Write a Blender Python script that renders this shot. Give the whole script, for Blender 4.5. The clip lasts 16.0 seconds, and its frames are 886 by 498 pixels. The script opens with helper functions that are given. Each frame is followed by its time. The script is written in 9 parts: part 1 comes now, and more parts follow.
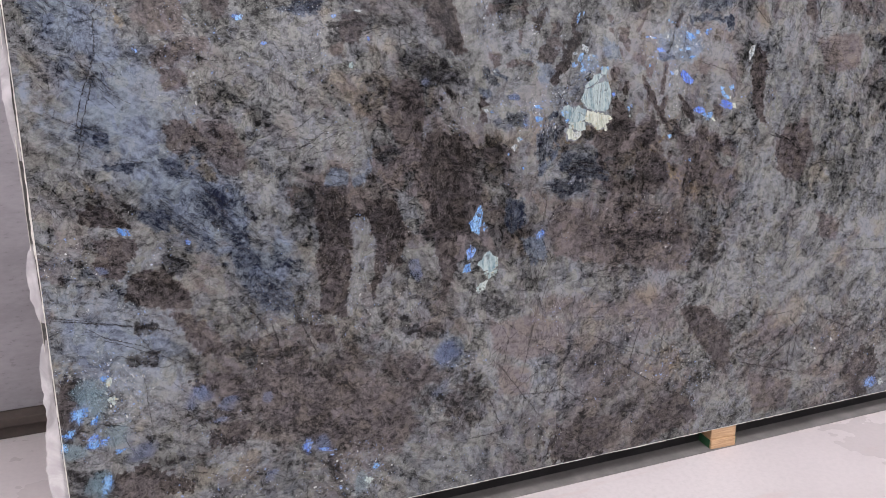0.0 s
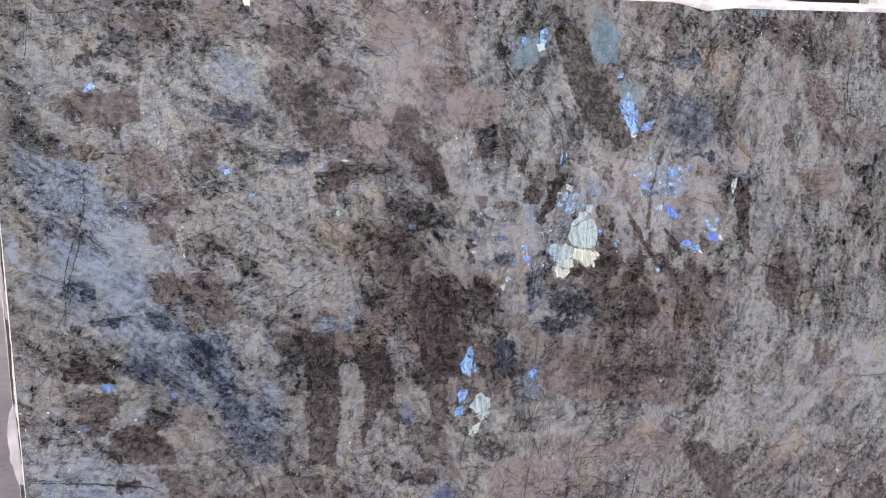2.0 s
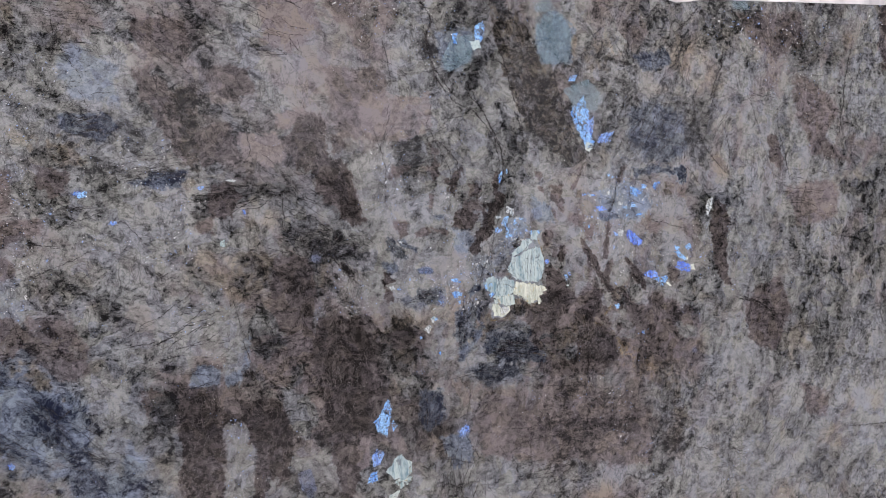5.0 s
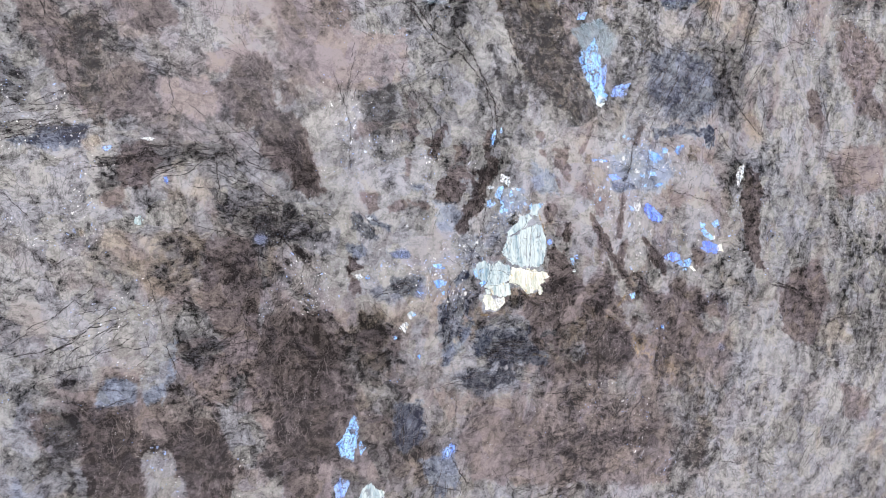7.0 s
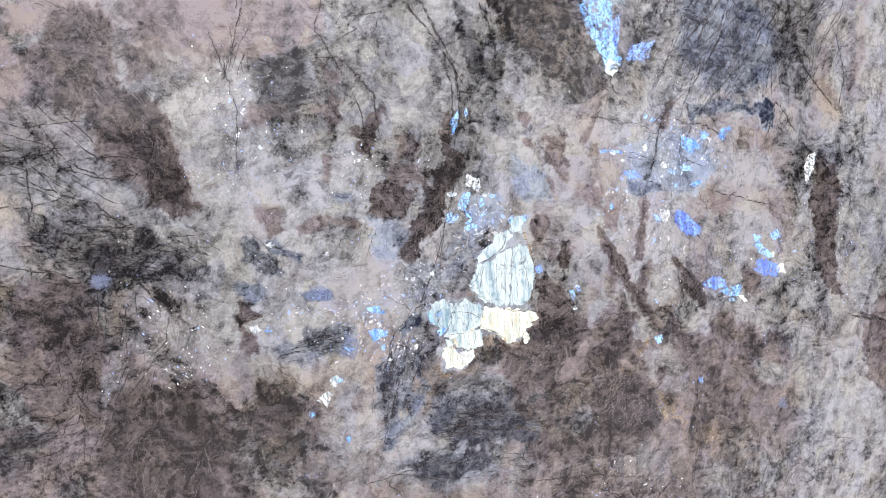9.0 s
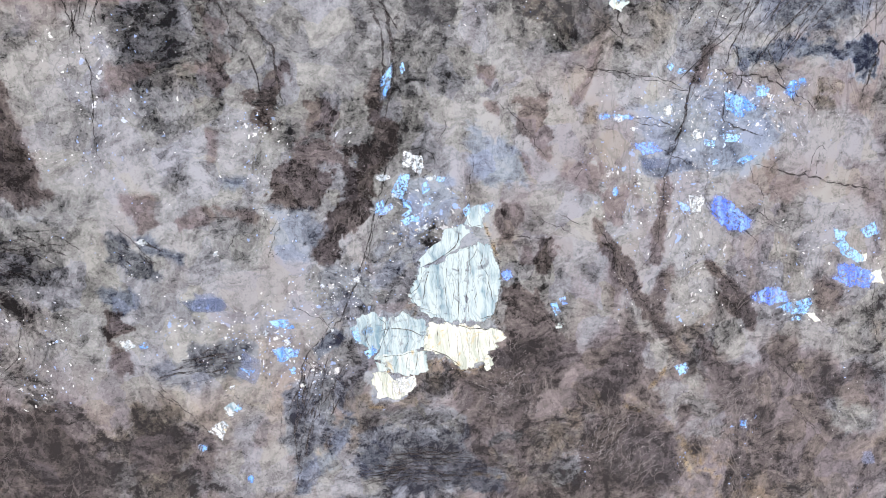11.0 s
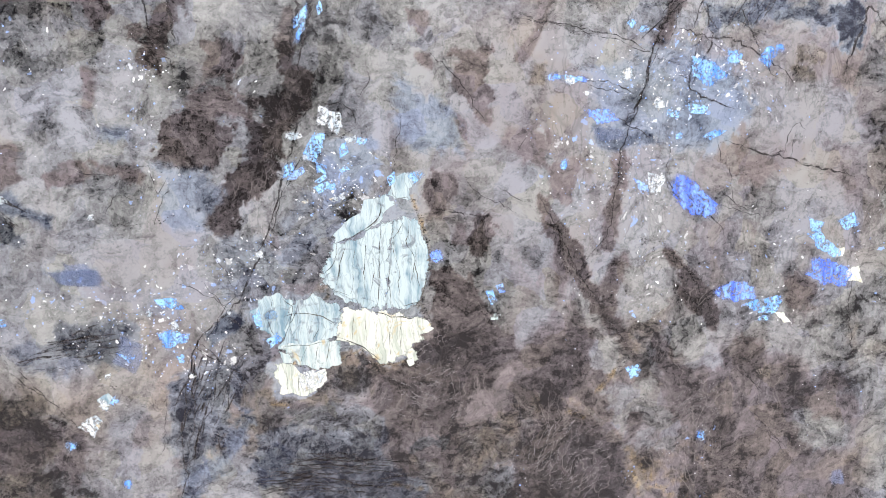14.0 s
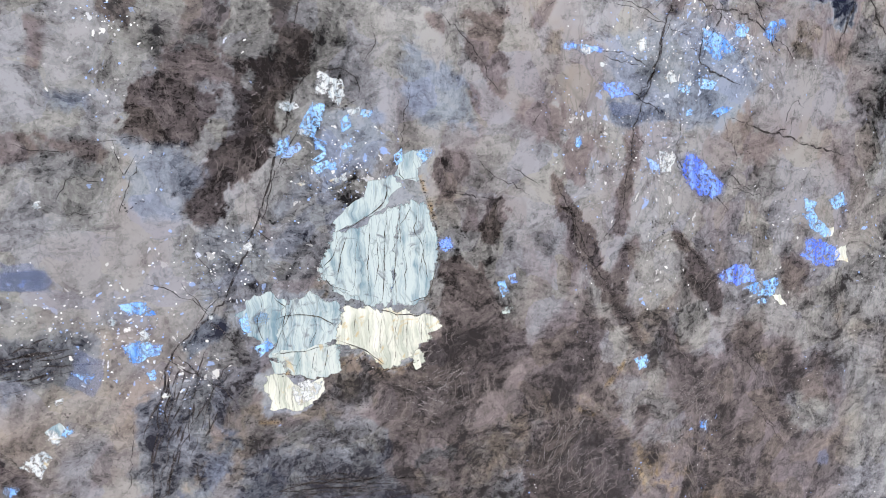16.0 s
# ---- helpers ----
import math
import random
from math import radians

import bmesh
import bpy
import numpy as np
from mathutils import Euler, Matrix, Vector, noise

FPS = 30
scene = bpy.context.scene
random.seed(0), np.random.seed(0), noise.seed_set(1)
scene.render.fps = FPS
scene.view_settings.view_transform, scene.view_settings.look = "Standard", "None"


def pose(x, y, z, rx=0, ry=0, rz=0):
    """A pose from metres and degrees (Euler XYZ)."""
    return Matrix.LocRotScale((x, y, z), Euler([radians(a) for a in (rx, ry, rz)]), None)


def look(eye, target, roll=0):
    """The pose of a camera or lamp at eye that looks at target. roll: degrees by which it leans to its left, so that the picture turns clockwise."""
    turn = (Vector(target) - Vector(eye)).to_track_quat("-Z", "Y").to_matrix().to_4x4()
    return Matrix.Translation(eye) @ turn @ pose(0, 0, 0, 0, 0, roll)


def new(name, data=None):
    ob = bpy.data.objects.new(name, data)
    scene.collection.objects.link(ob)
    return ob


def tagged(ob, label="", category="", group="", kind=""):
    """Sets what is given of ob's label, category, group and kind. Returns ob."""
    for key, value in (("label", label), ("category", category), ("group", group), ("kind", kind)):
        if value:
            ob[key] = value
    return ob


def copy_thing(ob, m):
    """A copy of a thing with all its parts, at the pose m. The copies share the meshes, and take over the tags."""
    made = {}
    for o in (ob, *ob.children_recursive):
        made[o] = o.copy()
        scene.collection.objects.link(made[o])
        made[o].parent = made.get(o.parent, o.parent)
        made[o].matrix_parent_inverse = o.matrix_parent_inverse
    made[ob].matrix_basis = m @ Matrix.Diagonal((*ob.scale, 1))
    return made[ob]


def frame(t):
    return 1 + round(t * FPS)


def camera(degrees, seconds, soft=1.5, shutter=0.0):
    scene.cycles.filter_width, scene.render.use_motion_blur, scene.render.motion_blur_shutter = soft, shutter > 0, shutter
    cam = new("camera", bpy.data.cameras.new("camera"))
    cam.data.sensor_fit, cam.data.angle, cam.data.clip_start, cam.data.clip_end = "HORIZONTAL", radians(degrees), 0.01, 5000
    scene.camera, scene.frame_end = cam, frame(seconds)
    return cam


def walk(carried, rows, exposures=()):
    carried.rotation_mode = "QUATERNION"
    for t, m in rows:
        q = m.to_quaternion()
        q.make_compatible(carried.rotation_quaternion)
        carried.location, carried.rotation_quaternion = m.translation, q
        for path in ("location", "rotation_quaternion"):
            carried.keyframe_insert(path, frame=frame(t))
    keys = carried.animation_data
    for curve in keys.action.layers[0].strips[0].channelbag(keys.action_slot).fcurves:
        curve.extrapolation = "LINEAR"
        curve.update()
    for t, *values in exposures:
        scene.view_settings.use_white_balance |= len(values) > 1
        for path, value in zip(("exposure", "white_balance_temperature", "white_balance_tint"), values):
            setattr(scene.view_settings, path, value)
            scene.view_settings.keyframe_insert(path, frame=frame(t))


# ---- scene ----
cam = camera(57.4, 16.0, soft=0.9)
# the slab leans back on its frame: the path is kept in the slab's own upright axes and stood up with it
LEAN_BACK, FOOT = 7.0, 0.082
STAND = pose(0, 0, FOOT, -LEAN_BACK, 0, 0)
PATH = [
    (0, (0.249, -2.162, 1.117), (0.935, -0.312, 0.79), -3.1),
    (0.5, (0.255, -2.155, 1.146), (0.944, -0.296, 0.883), -3.6),
    (1, (0.266, -2.158, 1.172), (0.964, -0.293, 0.987), -4.1),
    (1.5, (0.278, -2.155, 1.189), (0.984, -0.288, 1.057), -4.2),
    (2, (0.291, -2.16, 1.209), (1.001, -0.292, 1.148), -4.4),
    (2.5, (0.312, -2.171, 1.221), (1.02, -0.301, 1.192), -4.6),
    (3, (0.346, -2.175, 1.23), (1.047, -0.303, 1.201), -4.7),
    (3.5, (0.376, -2.108, 1.231), (1.086, -0.239, 1.202), -4.7),
    (4, (0.423, -2.009, 1.246), (1.136, -0.141, 1.216), -4.7),
    (4.5, (0.528, -1.953, 1.253), (1.244, -0.085, 1.219), -4.7),
    (4.7, (0.588, -1.934, 1.257), (1.274, -0.056, 1.218), -4.4),
    (6.8, (0.77, -1.553, 1.264), (1.493, 0.307, 1.142), -4.1),
    (7, (0.774, -1.512, 1.263), (1.523, 0.338, 1.135), -4.2),
    (7.5, (0.82, -1.409, 1.265), (1.577, 0.437, 1.126), -4.2),
    (8, (0.916, -1.298, 1.278), (1.651, 0.558, 1.152), -4.3),
    (8.2, (0.951, -1.253, 1.282), (1.682, 0.605, 1.154), -4.4),
    (10.3, (1.32, -0.925, 1.337), (1.714, 1.012, 1.03), -5.8),
    (10.5, (1.351, -0.909, 1.339), (1.694, 1.035, 1.024), -5.7),
    (11, (1.463, -0.892, 1.344), (1.679, 1.067, 1.003), -5.2),
    (11.5, (1.551, -0.895, 1.331), (1.627, 1.072, 0.978), -5.0),
    (12, (1.601, -0.897, 1.317), (1.618, 1.071, 0.961), -4.9),
    (12.5, (1.585, -0.858, 1.3), (1.599, 1.114, 0.971), -4.7),
    (13, (1.557, -0.813, 1.301), (1.634, 1.16, 0.98), -4.1),
    (13.5, (1.542, -0.793, 1.299), (1.724, 1.169, 0.953), -3.6),
    (14, (1.525, -0.78, 1.294), (1.81, 1.17, 0.952), -2.8),
    (14.5, (1.482, -0.753, 1.295), (1.881, 1.179, 0.963), -2.2),
    (15, (1.442, -0.717, 1.289), (1.963, 1.186, 0.961), -2.3),
    (15.5, (1.411, -0.685, 1.286), (2.026, 1.185, 0.935), -2.4),
    (16, (1.391, -0.658, 1.277), (2.06, 1.191, 0.911), -2.1),
]
# stops, and the white balance that drifts as the lens comes close
EXPOSURES = [(0, -0.06, 6500, 10.0), (0.5, 0.08, 6500, 10.0), (1, 0.24, 6500, 10.0), (1.5, 0.38, 6500, 10.0), (2, 0.32, 6500, 10.0), (2.5, 0.16, 6500, 10.0), (3, 0.04, 6500, 10.0),
             (4.7, 0.00, 6500, 10.0), (6.8, 0.76, 6500, 10.0), (7, 0.78, 6500, 10.0), (7.5, 0.66, 6500, 10.0), (8.2, 0.90, 6500, 10.0),
             (10.3, 0.83, 6450, 8.8), (11, 0.78, 6460, 8.6), (12.5, 0.78, 6470, 7.6),
             (14, 0.74, 6470, 7.6), (15, 0.67, 6470, 7.6), (16, 0.49, 6470, 7.9)]
walk(cam, [(t, STAND @ look(eye, target, roll)) for t, eye, target, roll in PATH], EXPOSURES)

# ---- world and lamps ----
world = bpy.data.worlds.new("world")
scene.world = world
world.use_nodes = True
sky = world.node_tree.nodes.new("ShaderNodeTexSky")
sky.sky_type, sky.sun_disc, sky.sun_elevation, sky.sun_rotation = "NISHITA", False, radians(40), radians(200)
world.node_tree.links.new(sky.outputs["Color"], world.node_tree.nodes["Background"].inputs["Color"])
world.node_tree.nodes["Background"].inputs["Strength"].default_value = 0.1


def ceiling_lamp(x, y, z, w, h, watts, tint):
    """A long lamp panel under the hall's ceiling, facing down."""
    data = bpy.data.lights.new("ceiling_lamp", "AREA")
    data.shape, data.size, data.size_y, data.energy, data.color = "RECTANGLE", w, h, watts, tint
    ob = new("ceiling_lamp", data)
    ob.matrix_world = pose(x, y, z)
    return ob


HALL_H = 6.4
for lx in (-4.5, 1.5, 7.5):
    for ly in (-6.5, -2.6):
        ceiling_lamp(lx, ly, HALL_H - 0.08, 3.6, 1.1, 235, (0.985, 0.955, 1.0))
ceiling_lamp(1.5, 2.8, HALL_H - 0.08, 9.0, 0.6, 140, (0.985, 0.955, 1.0))


# ---- materials ----
def material(name, rough=0.5, metal=0.0, spec=0.5):
    m = bpy.data.materials.new(name)
    m.use_nodes = True
    b = m.node_tree.nodes["Principled BSDF"]
    b.inputs["Roughness"].default_value, b.inputs["Metallic"].default_value = rough, metal
    b.inputs["Specular IOR Level"].default_value = spec
    return m, m.node_tree, b


def node(tree, kind, **values):
    n = tree.nodes.new(kind)
    for key, value in values.items():
        n.inputs[key.replace("_", " ")].default_value = value
    return n


def mix(tree, fac, a, b, blend="MIX"):
    """A colour mix; each of fac, a and b is a socket or a value."""
    n = tree.nodes.new("ShaderNodeMix")
    n.data_type, n.blend_type = "RGBA", blend
    for slot, v in ((0, fac), (6, a), (7, b)):
        if isinstance(v, bpy.types.NodeSocket):
            tree.links.new(v, n.inputs[slot])
        else:
            n.inputs[slot].default_value = v if slot == 0 else (*v, 1)
    return n.outputs[2]


def maths(tree, op, a, b=0.0, clamp=False):
    n = tree.nodes.new("ShaderNodeMath")
    n.operation, n.use_clamp = op, clamp
    for slot, v in ((0, a), (1, b)):
        if isinstance(v, bpy.types.NodeSocket):
            tree.links.new(v, n.inputs[slot])
        else:
            n.inputs[slot].default_value = v
    return n.outputs[0]


def ramp(tree, value, lo, hi, a=0.0, b=1.0):
    n = tree.nodes.new("ShaderNodeMapRange")
    n.interpolation_type = "SMOOTHSTEP"
    tree.links.new(value, n.inputs[0])
    for slot, v in zip((1, 2, 3, 4), (lo, hi, a, b)):
        n.inputs[slot].default_value = v
    return n.outputs[0]


def coords(tree, stretch=(1, 1, 1), turn=(0, 0, 0)):
    c = tree.nodes.new("ShaderNodeTexCoord")
    m = tree.nodes.new("ShaderNodeMapping")
    m.inputs["Scale"].default_value = stretch
    m.inputs["Rotation"].default_value = [radians(a) for a in turn]
    tree.links.new(c.outputs["Object"], m.inputs["Vector"])
    return m.outputs[0]


def grain(tree, where, scale, detail=4.0, rough=0.6, twist=0.0):
    n = node(tree, "ShaderNodeTexNoise", Scale=scale, Detail=detail, Roughness=rough, Distortion=twist)
    tree.links.new(where, n.inputs["Vector"])
    return n.outputs["Fac"]


def cells(tree, where, scale, feature="F1", out="Distance", jitter=1.0):
    n = tree.nodes.new("ShaderNodeTexVoronoi")
    n.feature = feature
    n.inputs["Scale"].default_value, n.inputs["Randomness"].default_value = scale, jitter
    tree.links.new(where, n.inputs["Vector"])
    return n.outputs[out]


def bumped(tree, shader, height, strength, distance=0.002):
    n = node(tree, "ShaderNodeBump", Strength=strength, Distance=distance)
    tree.links.new(height, n.inputs["Height"])
    tree.links.new(n.outputs[0], shader.inputs["Normal"])


def mottled(name, dark, light, scale, rough=0.6, stretch=(1, 1, 1), bump=0.1, spec=0.5, detail=6.0):
    """A plain surface that varies between two colours at two sizes."""
    m, tree, b = material(name, rough, 0.0, spec)
    at = coords(tree, stretch)
    big, small = grain(tree, at, scale, detail), grain(tree, at, scale * 9, 3.0)
    both = maths(tree, "ADD", maths(tree, "MULTIPLY", big, 0.7), maths(tree, "MULTIPLY", small, 0.3))
    tree.links.new(mix(tree, ramp(tree, both, 0.3, 0.7), dark, light), b.inputs["Base Color"])
    tree.links.new(ramp(tree, small, 0.2, 0.8, rough * 0.85, min(1.0, rough * 1.2)), b.inputs["Roughness"])
    bumped(tree, b, small, bump)
    return m


def floor_material():
    """Pale polished concrete with dull scuffs and a faint reddish stain."""
    m, tree, b = material("polished_concrete", 0.35)
    at = coords(tree)
    cloud, fine = grain(tree, at, 0.9, 6), grain(tree, at, 60, 4)
    base = mix(tree, ramp(tree, cloud, 0.3, 0.7), (0.56, 0.51, 0.51), (0.65, 0.60, 0.60))
    base = mix(tree, ramp(tree, fine, 0.35, 0.75, 0.0, 0.25), base, (0.42, 0.39, 0.39))
    streak = grain(tree, coords(tree, (0.8, 5, 1)), 2.4, 5)
    base = mix(tree, ramp(tree, streak, 0.58, 0.75, 0.0, 0.35), base, (0.55, 0.40, 0.38))
    tree.links.new(base, b.inputs["Base Color"])
    tree.links.new(ramp(tree, cloud, 0.3, 0.7, 0.22, 0.45), b.inputs["Roughness"])
    bumped(tree, b, fine, 0.08)
    return m


def film_material():
    """Thin milky polyethylene film."""
    m, tree, b = material("polythene_film", 0.22)
    at = coords(tree)
    fold = grain(tree, at, 9, 5, 0.55, 1.0)
    tree.links.new(mix(tree, fold, (0.76, 0.735, 0.745), (0.86, 0.84, 0.845)), b.inputs["Base Color"])
    tree.links.new(ramp(tree, fold, 0.3, 0.7, 0.45, 0.80), b.inputs["Alpha"])
    b.inputs["Transmission Weight"].default_value = 0.15
    bumped(tree, b, fold, 0.5, 0.01)
    return m


def wood_material(name, dark, light):
    m, tree, b = material(name, 0.65)
    ring = grain(tree, coords(tree, (3, 3, 60)), 3.0, 4, 0.6, 1.5)
    tree.links.new(mix(tree, ramp(tree, ring, 0.3, 0.7), dark, light), b.inputs["Base Color"])
    bumped(tree, b, ring, 0.2, 0.001)
    return m


CONCRETE, FILM = floor_material(), film_material()
PINE = wood_material("pine_wood", (0.42, 0.25, 0.13), (0.62, 0.42, 0.25))
GREEN_PAINT = mottled("green_paint", (0.02, 0.09, 0.04), (0.04, 0.14, 0.06), 30, 0.55)
WALL_PAINT = mottled("white_wall_paint", (0.70, 0.68, 0.69), (0.78, 0.76, 0.77), 1.2, 0.8, bump=0.05)
WALL_GREY = mottled("grey_wall_paint", (0.20, 0.19, 0.195), (0.27, 0.26, 0.265), 1.2, 0.85, bump=0.05)
STEEL_DARK = mottled("dark_painted_steel", (0.012, 0.012, 0.013), (0.035, 0.033, 0.033), 8, 0.5)
STRIP_GREY = mottled("mottled_grey", (0.13, 0.122, 0.118), (0.23, 0.215, 0.208), 9, 0.55)
STEEL_BROWN = mottled("dark_brown_rail", (0.035, 0.027, 0.022), (0.09, 0.07, 0.06), 6, 0.6)
GREY_STONE = mottled("grey_quartzite", (0.25, 0.235, 0.25), (0.36, 0.34, 0.36), 3.0, 0.3, (1, 1, 2.5), 0.03)
PANEL_BLACK = mottled("flat_black", (0.006, 0.006, 0.006), (0.012, 0.012, 0.012), 30, 0.55, spec=0.1)
BROWN_STONE = mottled("brown_granite", (0.16, 0.11, 0.10), (0.42, 0.34, 0.32), 16, 0.3, (1, 1, 1), 0.03)
BACK_STONE = mottled("raw_stone_edge", (0.05, 0.05, 0.048), (0.16, 0.15, 0.14), 40, 0.8, (1, 1, 1), 0.5)
PALE_EDGE = mottled("chipped_pale_edge", (0.45, 0.43, 0.38), (0.70, 0.68, 0.63), 50, 0.7, (1, 1, 1), 0.5)


def daylight_material():
    """Frosted panes, lit by the sky outside."""
    m, tree, b = material("frosted_daylight_pane", 0.6)
    b.inputs["Base Color"].default_value = (0.8, 0.8, 0.82, 1)
    b.inputs["Emission Color"].default_value = (0.97, 0.93, 1.0, 1)
    b.inputs["Emission Strength"].default_value = 0.75
    return m


DAYLIGHT = daylight_material()


# ---- building tools ----
def mesh_object(name, verts, faces, mat, parent=None, label="", smooth=False):
    me = bpy.data.meshes.new(name)
    me.from_pydata([tuple(v) for v in verts], [], faces)
    me.update()
    if smooth:
        me.polygons.foreach_set("use_smooth", [True] * len(me.polygons))
    me.materials.append(mat)
    ob = new(name, me)
    if parent:
        ob.parent = parent
    return tagged(ob, label)


def part(name, bm, mat, parent=None, label=""):
    """One bmesh as one mesh object under its thing."""
    me = bpy.data.meshes.new(name)
    bm.to_mesh(me)
    bm.free()
    me.materials.append(mat)
    ob = new(name, me)
    if parent:
        ob.parent = parent
    return tagged(ob, label)


def block(x0, x1, y0, y1, z0, z1, bevel=0.0, cuts=0, rough=0.0):
    """A bevelled box; cuts and rough give it uneven faces."""
    bm = bmesh.new()
    bmesh.ops.create_cube(bm, size=1)
    bmesh.ops.transform(bm, verts=bm.verts, matrix=Matrix.Translation(((x0 + x1) / 2, (y0 + y1) / 2, (z0 + z1) / 2)) @ Matrix.Diagonal((x1 - x0, y1 - y0, z1 - z0, 1)))
    if bevel:
        bmesh.ops.bevel(bm, geom=bm.edges[:], offset=bevel, segments=2, affect="EDGES", profile=0.5)
    if cuts:
        bmesh.ops.subdivide_edges(bm, edges=[e for e in bm.edges if e.calc_length() > bevel * 4 + 0.005], cuts=cuts, use_grid_fill=True)
        for v in bm.verts:
            v.co += noise.noise_vector(v.co * 9) * rough
    return bm


def empty(name, m, label, category, group="", kind=""):
    ob = new(name)
    ob.matrix_world = m
    ob.empty_display_size = 0.1
    return tagged(ob, label, category, group, kind)


# ---- the hall ----
bm = block(-14, 16, -11, 12, -0.2, 0.0)
tagged(part("floor", bm, CONCRETE), "pale polished concrete warehouse floor with scuffs", "floor", kind="structure")
for name, box in (("wall_north", (-14, 16, 12, 12.2, 0, HALL_H)), ("wall_west", (-14.2, -14, -11, 12, 0, HALL_H)), ("wall_east", (16, 16.2, -11, 12, 0, HALL_H))):
    tagged(part(name, block(*box), WALL_PAINT), "plain white painted warehouse wall", "wall", kind="structure")

# the far wall has two high windows, which the polished face mirrors
WINDOWS = ((-0.3, 6.0, 3.78, 6.1), (7.1, 12.0, 3.36, 6.1))
south = empty("wall_south", pose(0, 0, 0), "plain grey warehouse wall below two high windows", "wall", kind="structure")
cuts = [-14.0] + [v for w in WINDOWS for v in w[:2]] + [16.0]
for k in range(0, len(cuts), 2):
    part("wall_panel", block(cuts[k], cuts[k + 1], -11.2, -11, 0, HALL_H), WALL_GREY, south)
for k, (x0, x1, z0, z1) in enumerate(WINDOWS):
    part("wall_panel", block(x0, x1, -11.2, -11, 0, z0), WALL_GREY, south)
    part("wall_panel", block(x0, x1, -11.2, -11, z1, HALL_H), WALL_GREY, south)
    window_ = empty(f"window_{k + 1}", pose(0, 0, 0), "high frosted daylight window in the far wall", "window", kind="structure")
    part("pane", block(x0 + 0.06, x1 - 0.06, -11.13, -11.11, z0 + 0.06, z1 - 0.06), DAYLIGHT, window_)
    for box in ((x0, x1, z0, z0 + 0.06), (x0, x1, z1 - 0.06, z1), (x0, x0 + 0.06, z0 + 0.061, z1 - 0.061), (x1 - 0.06, x1, z0 + 0.061, z1 - 0.061)):
        part("window_frame", block(box[0], box[1], -11.16, -11.05, box[2], box[3]), WALL_PAINT, window_)
tagged(part("ceiling", block(-14, 16, -11, 12, HALL_H, HALL_H + 0.2), WALL_PAINT), "plain white warehouse ceiling", "ceiling", kind="structure")


# ---- the labradorite slab ----
SLAB_W, SLAB_H, SLAB_T = 3.12, 1.862, 0.02
rng = np.random.default_rng(7)
TABLE = rng.random((256, 256))


def value_noise(x, z, seed=0):
    """Smooth noise from 0 to 1 over arrays of places."""
    x, z = x + seed * 17.31, z + seed * 9.73
    i, j = np.floor(x).astype(int), np.floor(z).astype(int)
    u, v = x - i, z - j
    u, v = u * u * (3 - 2 * u), v * v * (3 - 2 * v)
    a, b = TABLE[i & 255, j & 255], TABLE[(i + 1) & 255, j & 255]
    c, d = TABLE[i & 255, (j + 1) & 255], TABLE[(i + 1) & 255, (j + 1) & 255]
    return (a * (1 - u) + b * u) * (1 - v) + (c * (1 - u) + d * u) * v


def fractal(x, z, octaves=4, seed=0, gain=0.55):
    total, size, norm = 0.0, 1.0, 0.0
    for k in range(octaves):
        total = total + size * value_noise(x * 2 ** k, z * 2 ** k, seed + k * 5)
        norm += size
        size *= gain
    return total / norm


def patches(x, z, seed):
    """Broken cells: a random tone for each cell, and the distance to the next cell's edge."""
    i, j = np.floor(x).astype(int), np.floor(z).astype(int)
    best, second, tone = np.full(x.shape, 9.0), np.full(x.shape, 9.0), np.zeros(x.shape)
    seed_x, seed_z = x.copy(), z.copy()
    for di in (-1, 0, 1):
        for dj in (-1, 0, 1):
            a, b = i + di + seed * 13, j + dj + seed * 7
            px, pz = i + di + TABLE[a & 255, b & 255], j + dj + TABLE[(a + 91) & 255, (b + 37) & 255]
            d = np.hypot(x - px, z - pz)
            near = d < best
            second = np.where(near, best, np.minimum(second, d))
            tone = np.where(near, TABLE[(a + 53) & 255, (b + 201) & 255], tone)
            seed_x, seed_z = np.where(near, px, seed_x), np.where(near, pz, seed_z)
            best = np.where(near, d, best)
    return tone, second - best, seed_x, seed_z


def smooth(v, lo, hi):
    v = np.clip((v - lo) / (hi - lo), 0, 1)
    return v * v * (3 - 2 * v)


def steps(*stretches):
    """Grid lines: stretches of (start, end, spacing)."""
    return np.unique(np.concatenate([np.linspace(a, b, int(round((b - a) / d)) + 1) for a, b, d in stretches]).round(5))


GX = steps((0, 0.6, 0.0034), (0.6, 1.1, 0.0026), (1.1, 2.2, 0.0018), (2.2, 2.6, 0.0026), (2.6, SLAB_W, 0.0036))
GZ = steps((0, 0.6, 0.0034), (0.6, 0.8, 0.0026), (0.8, 1.5, 0.0018), (1.5, SLAB_H, 0.0028))
X, Z = np.meshgrid(GX, GZ)
# what the stone is made of, and its painted glints, from 0 to 1 at every place
PALE, UMBER, BLUE, OCHRE, CRACK, GLINT, STEEP, GRAIN, HALO = (np.zeros(X.shape) for _ in range(9))
WARP_X = (fractal(X * 6, Z * 6, 4, 3) - 0.5) * 0.12 + (fractal(X * 40, Z * 40, 3, 8) - 0.5) * 0.02
WARP_Z = (fractal(X * 6, Z * 6, 4, 11) - 0.5) * 0.12 + (fractal(X * 40, Z * 40, 3, 19) - 0.5) * 0.02
XW, ZW = X + WARP_X, Z + WARP_Z
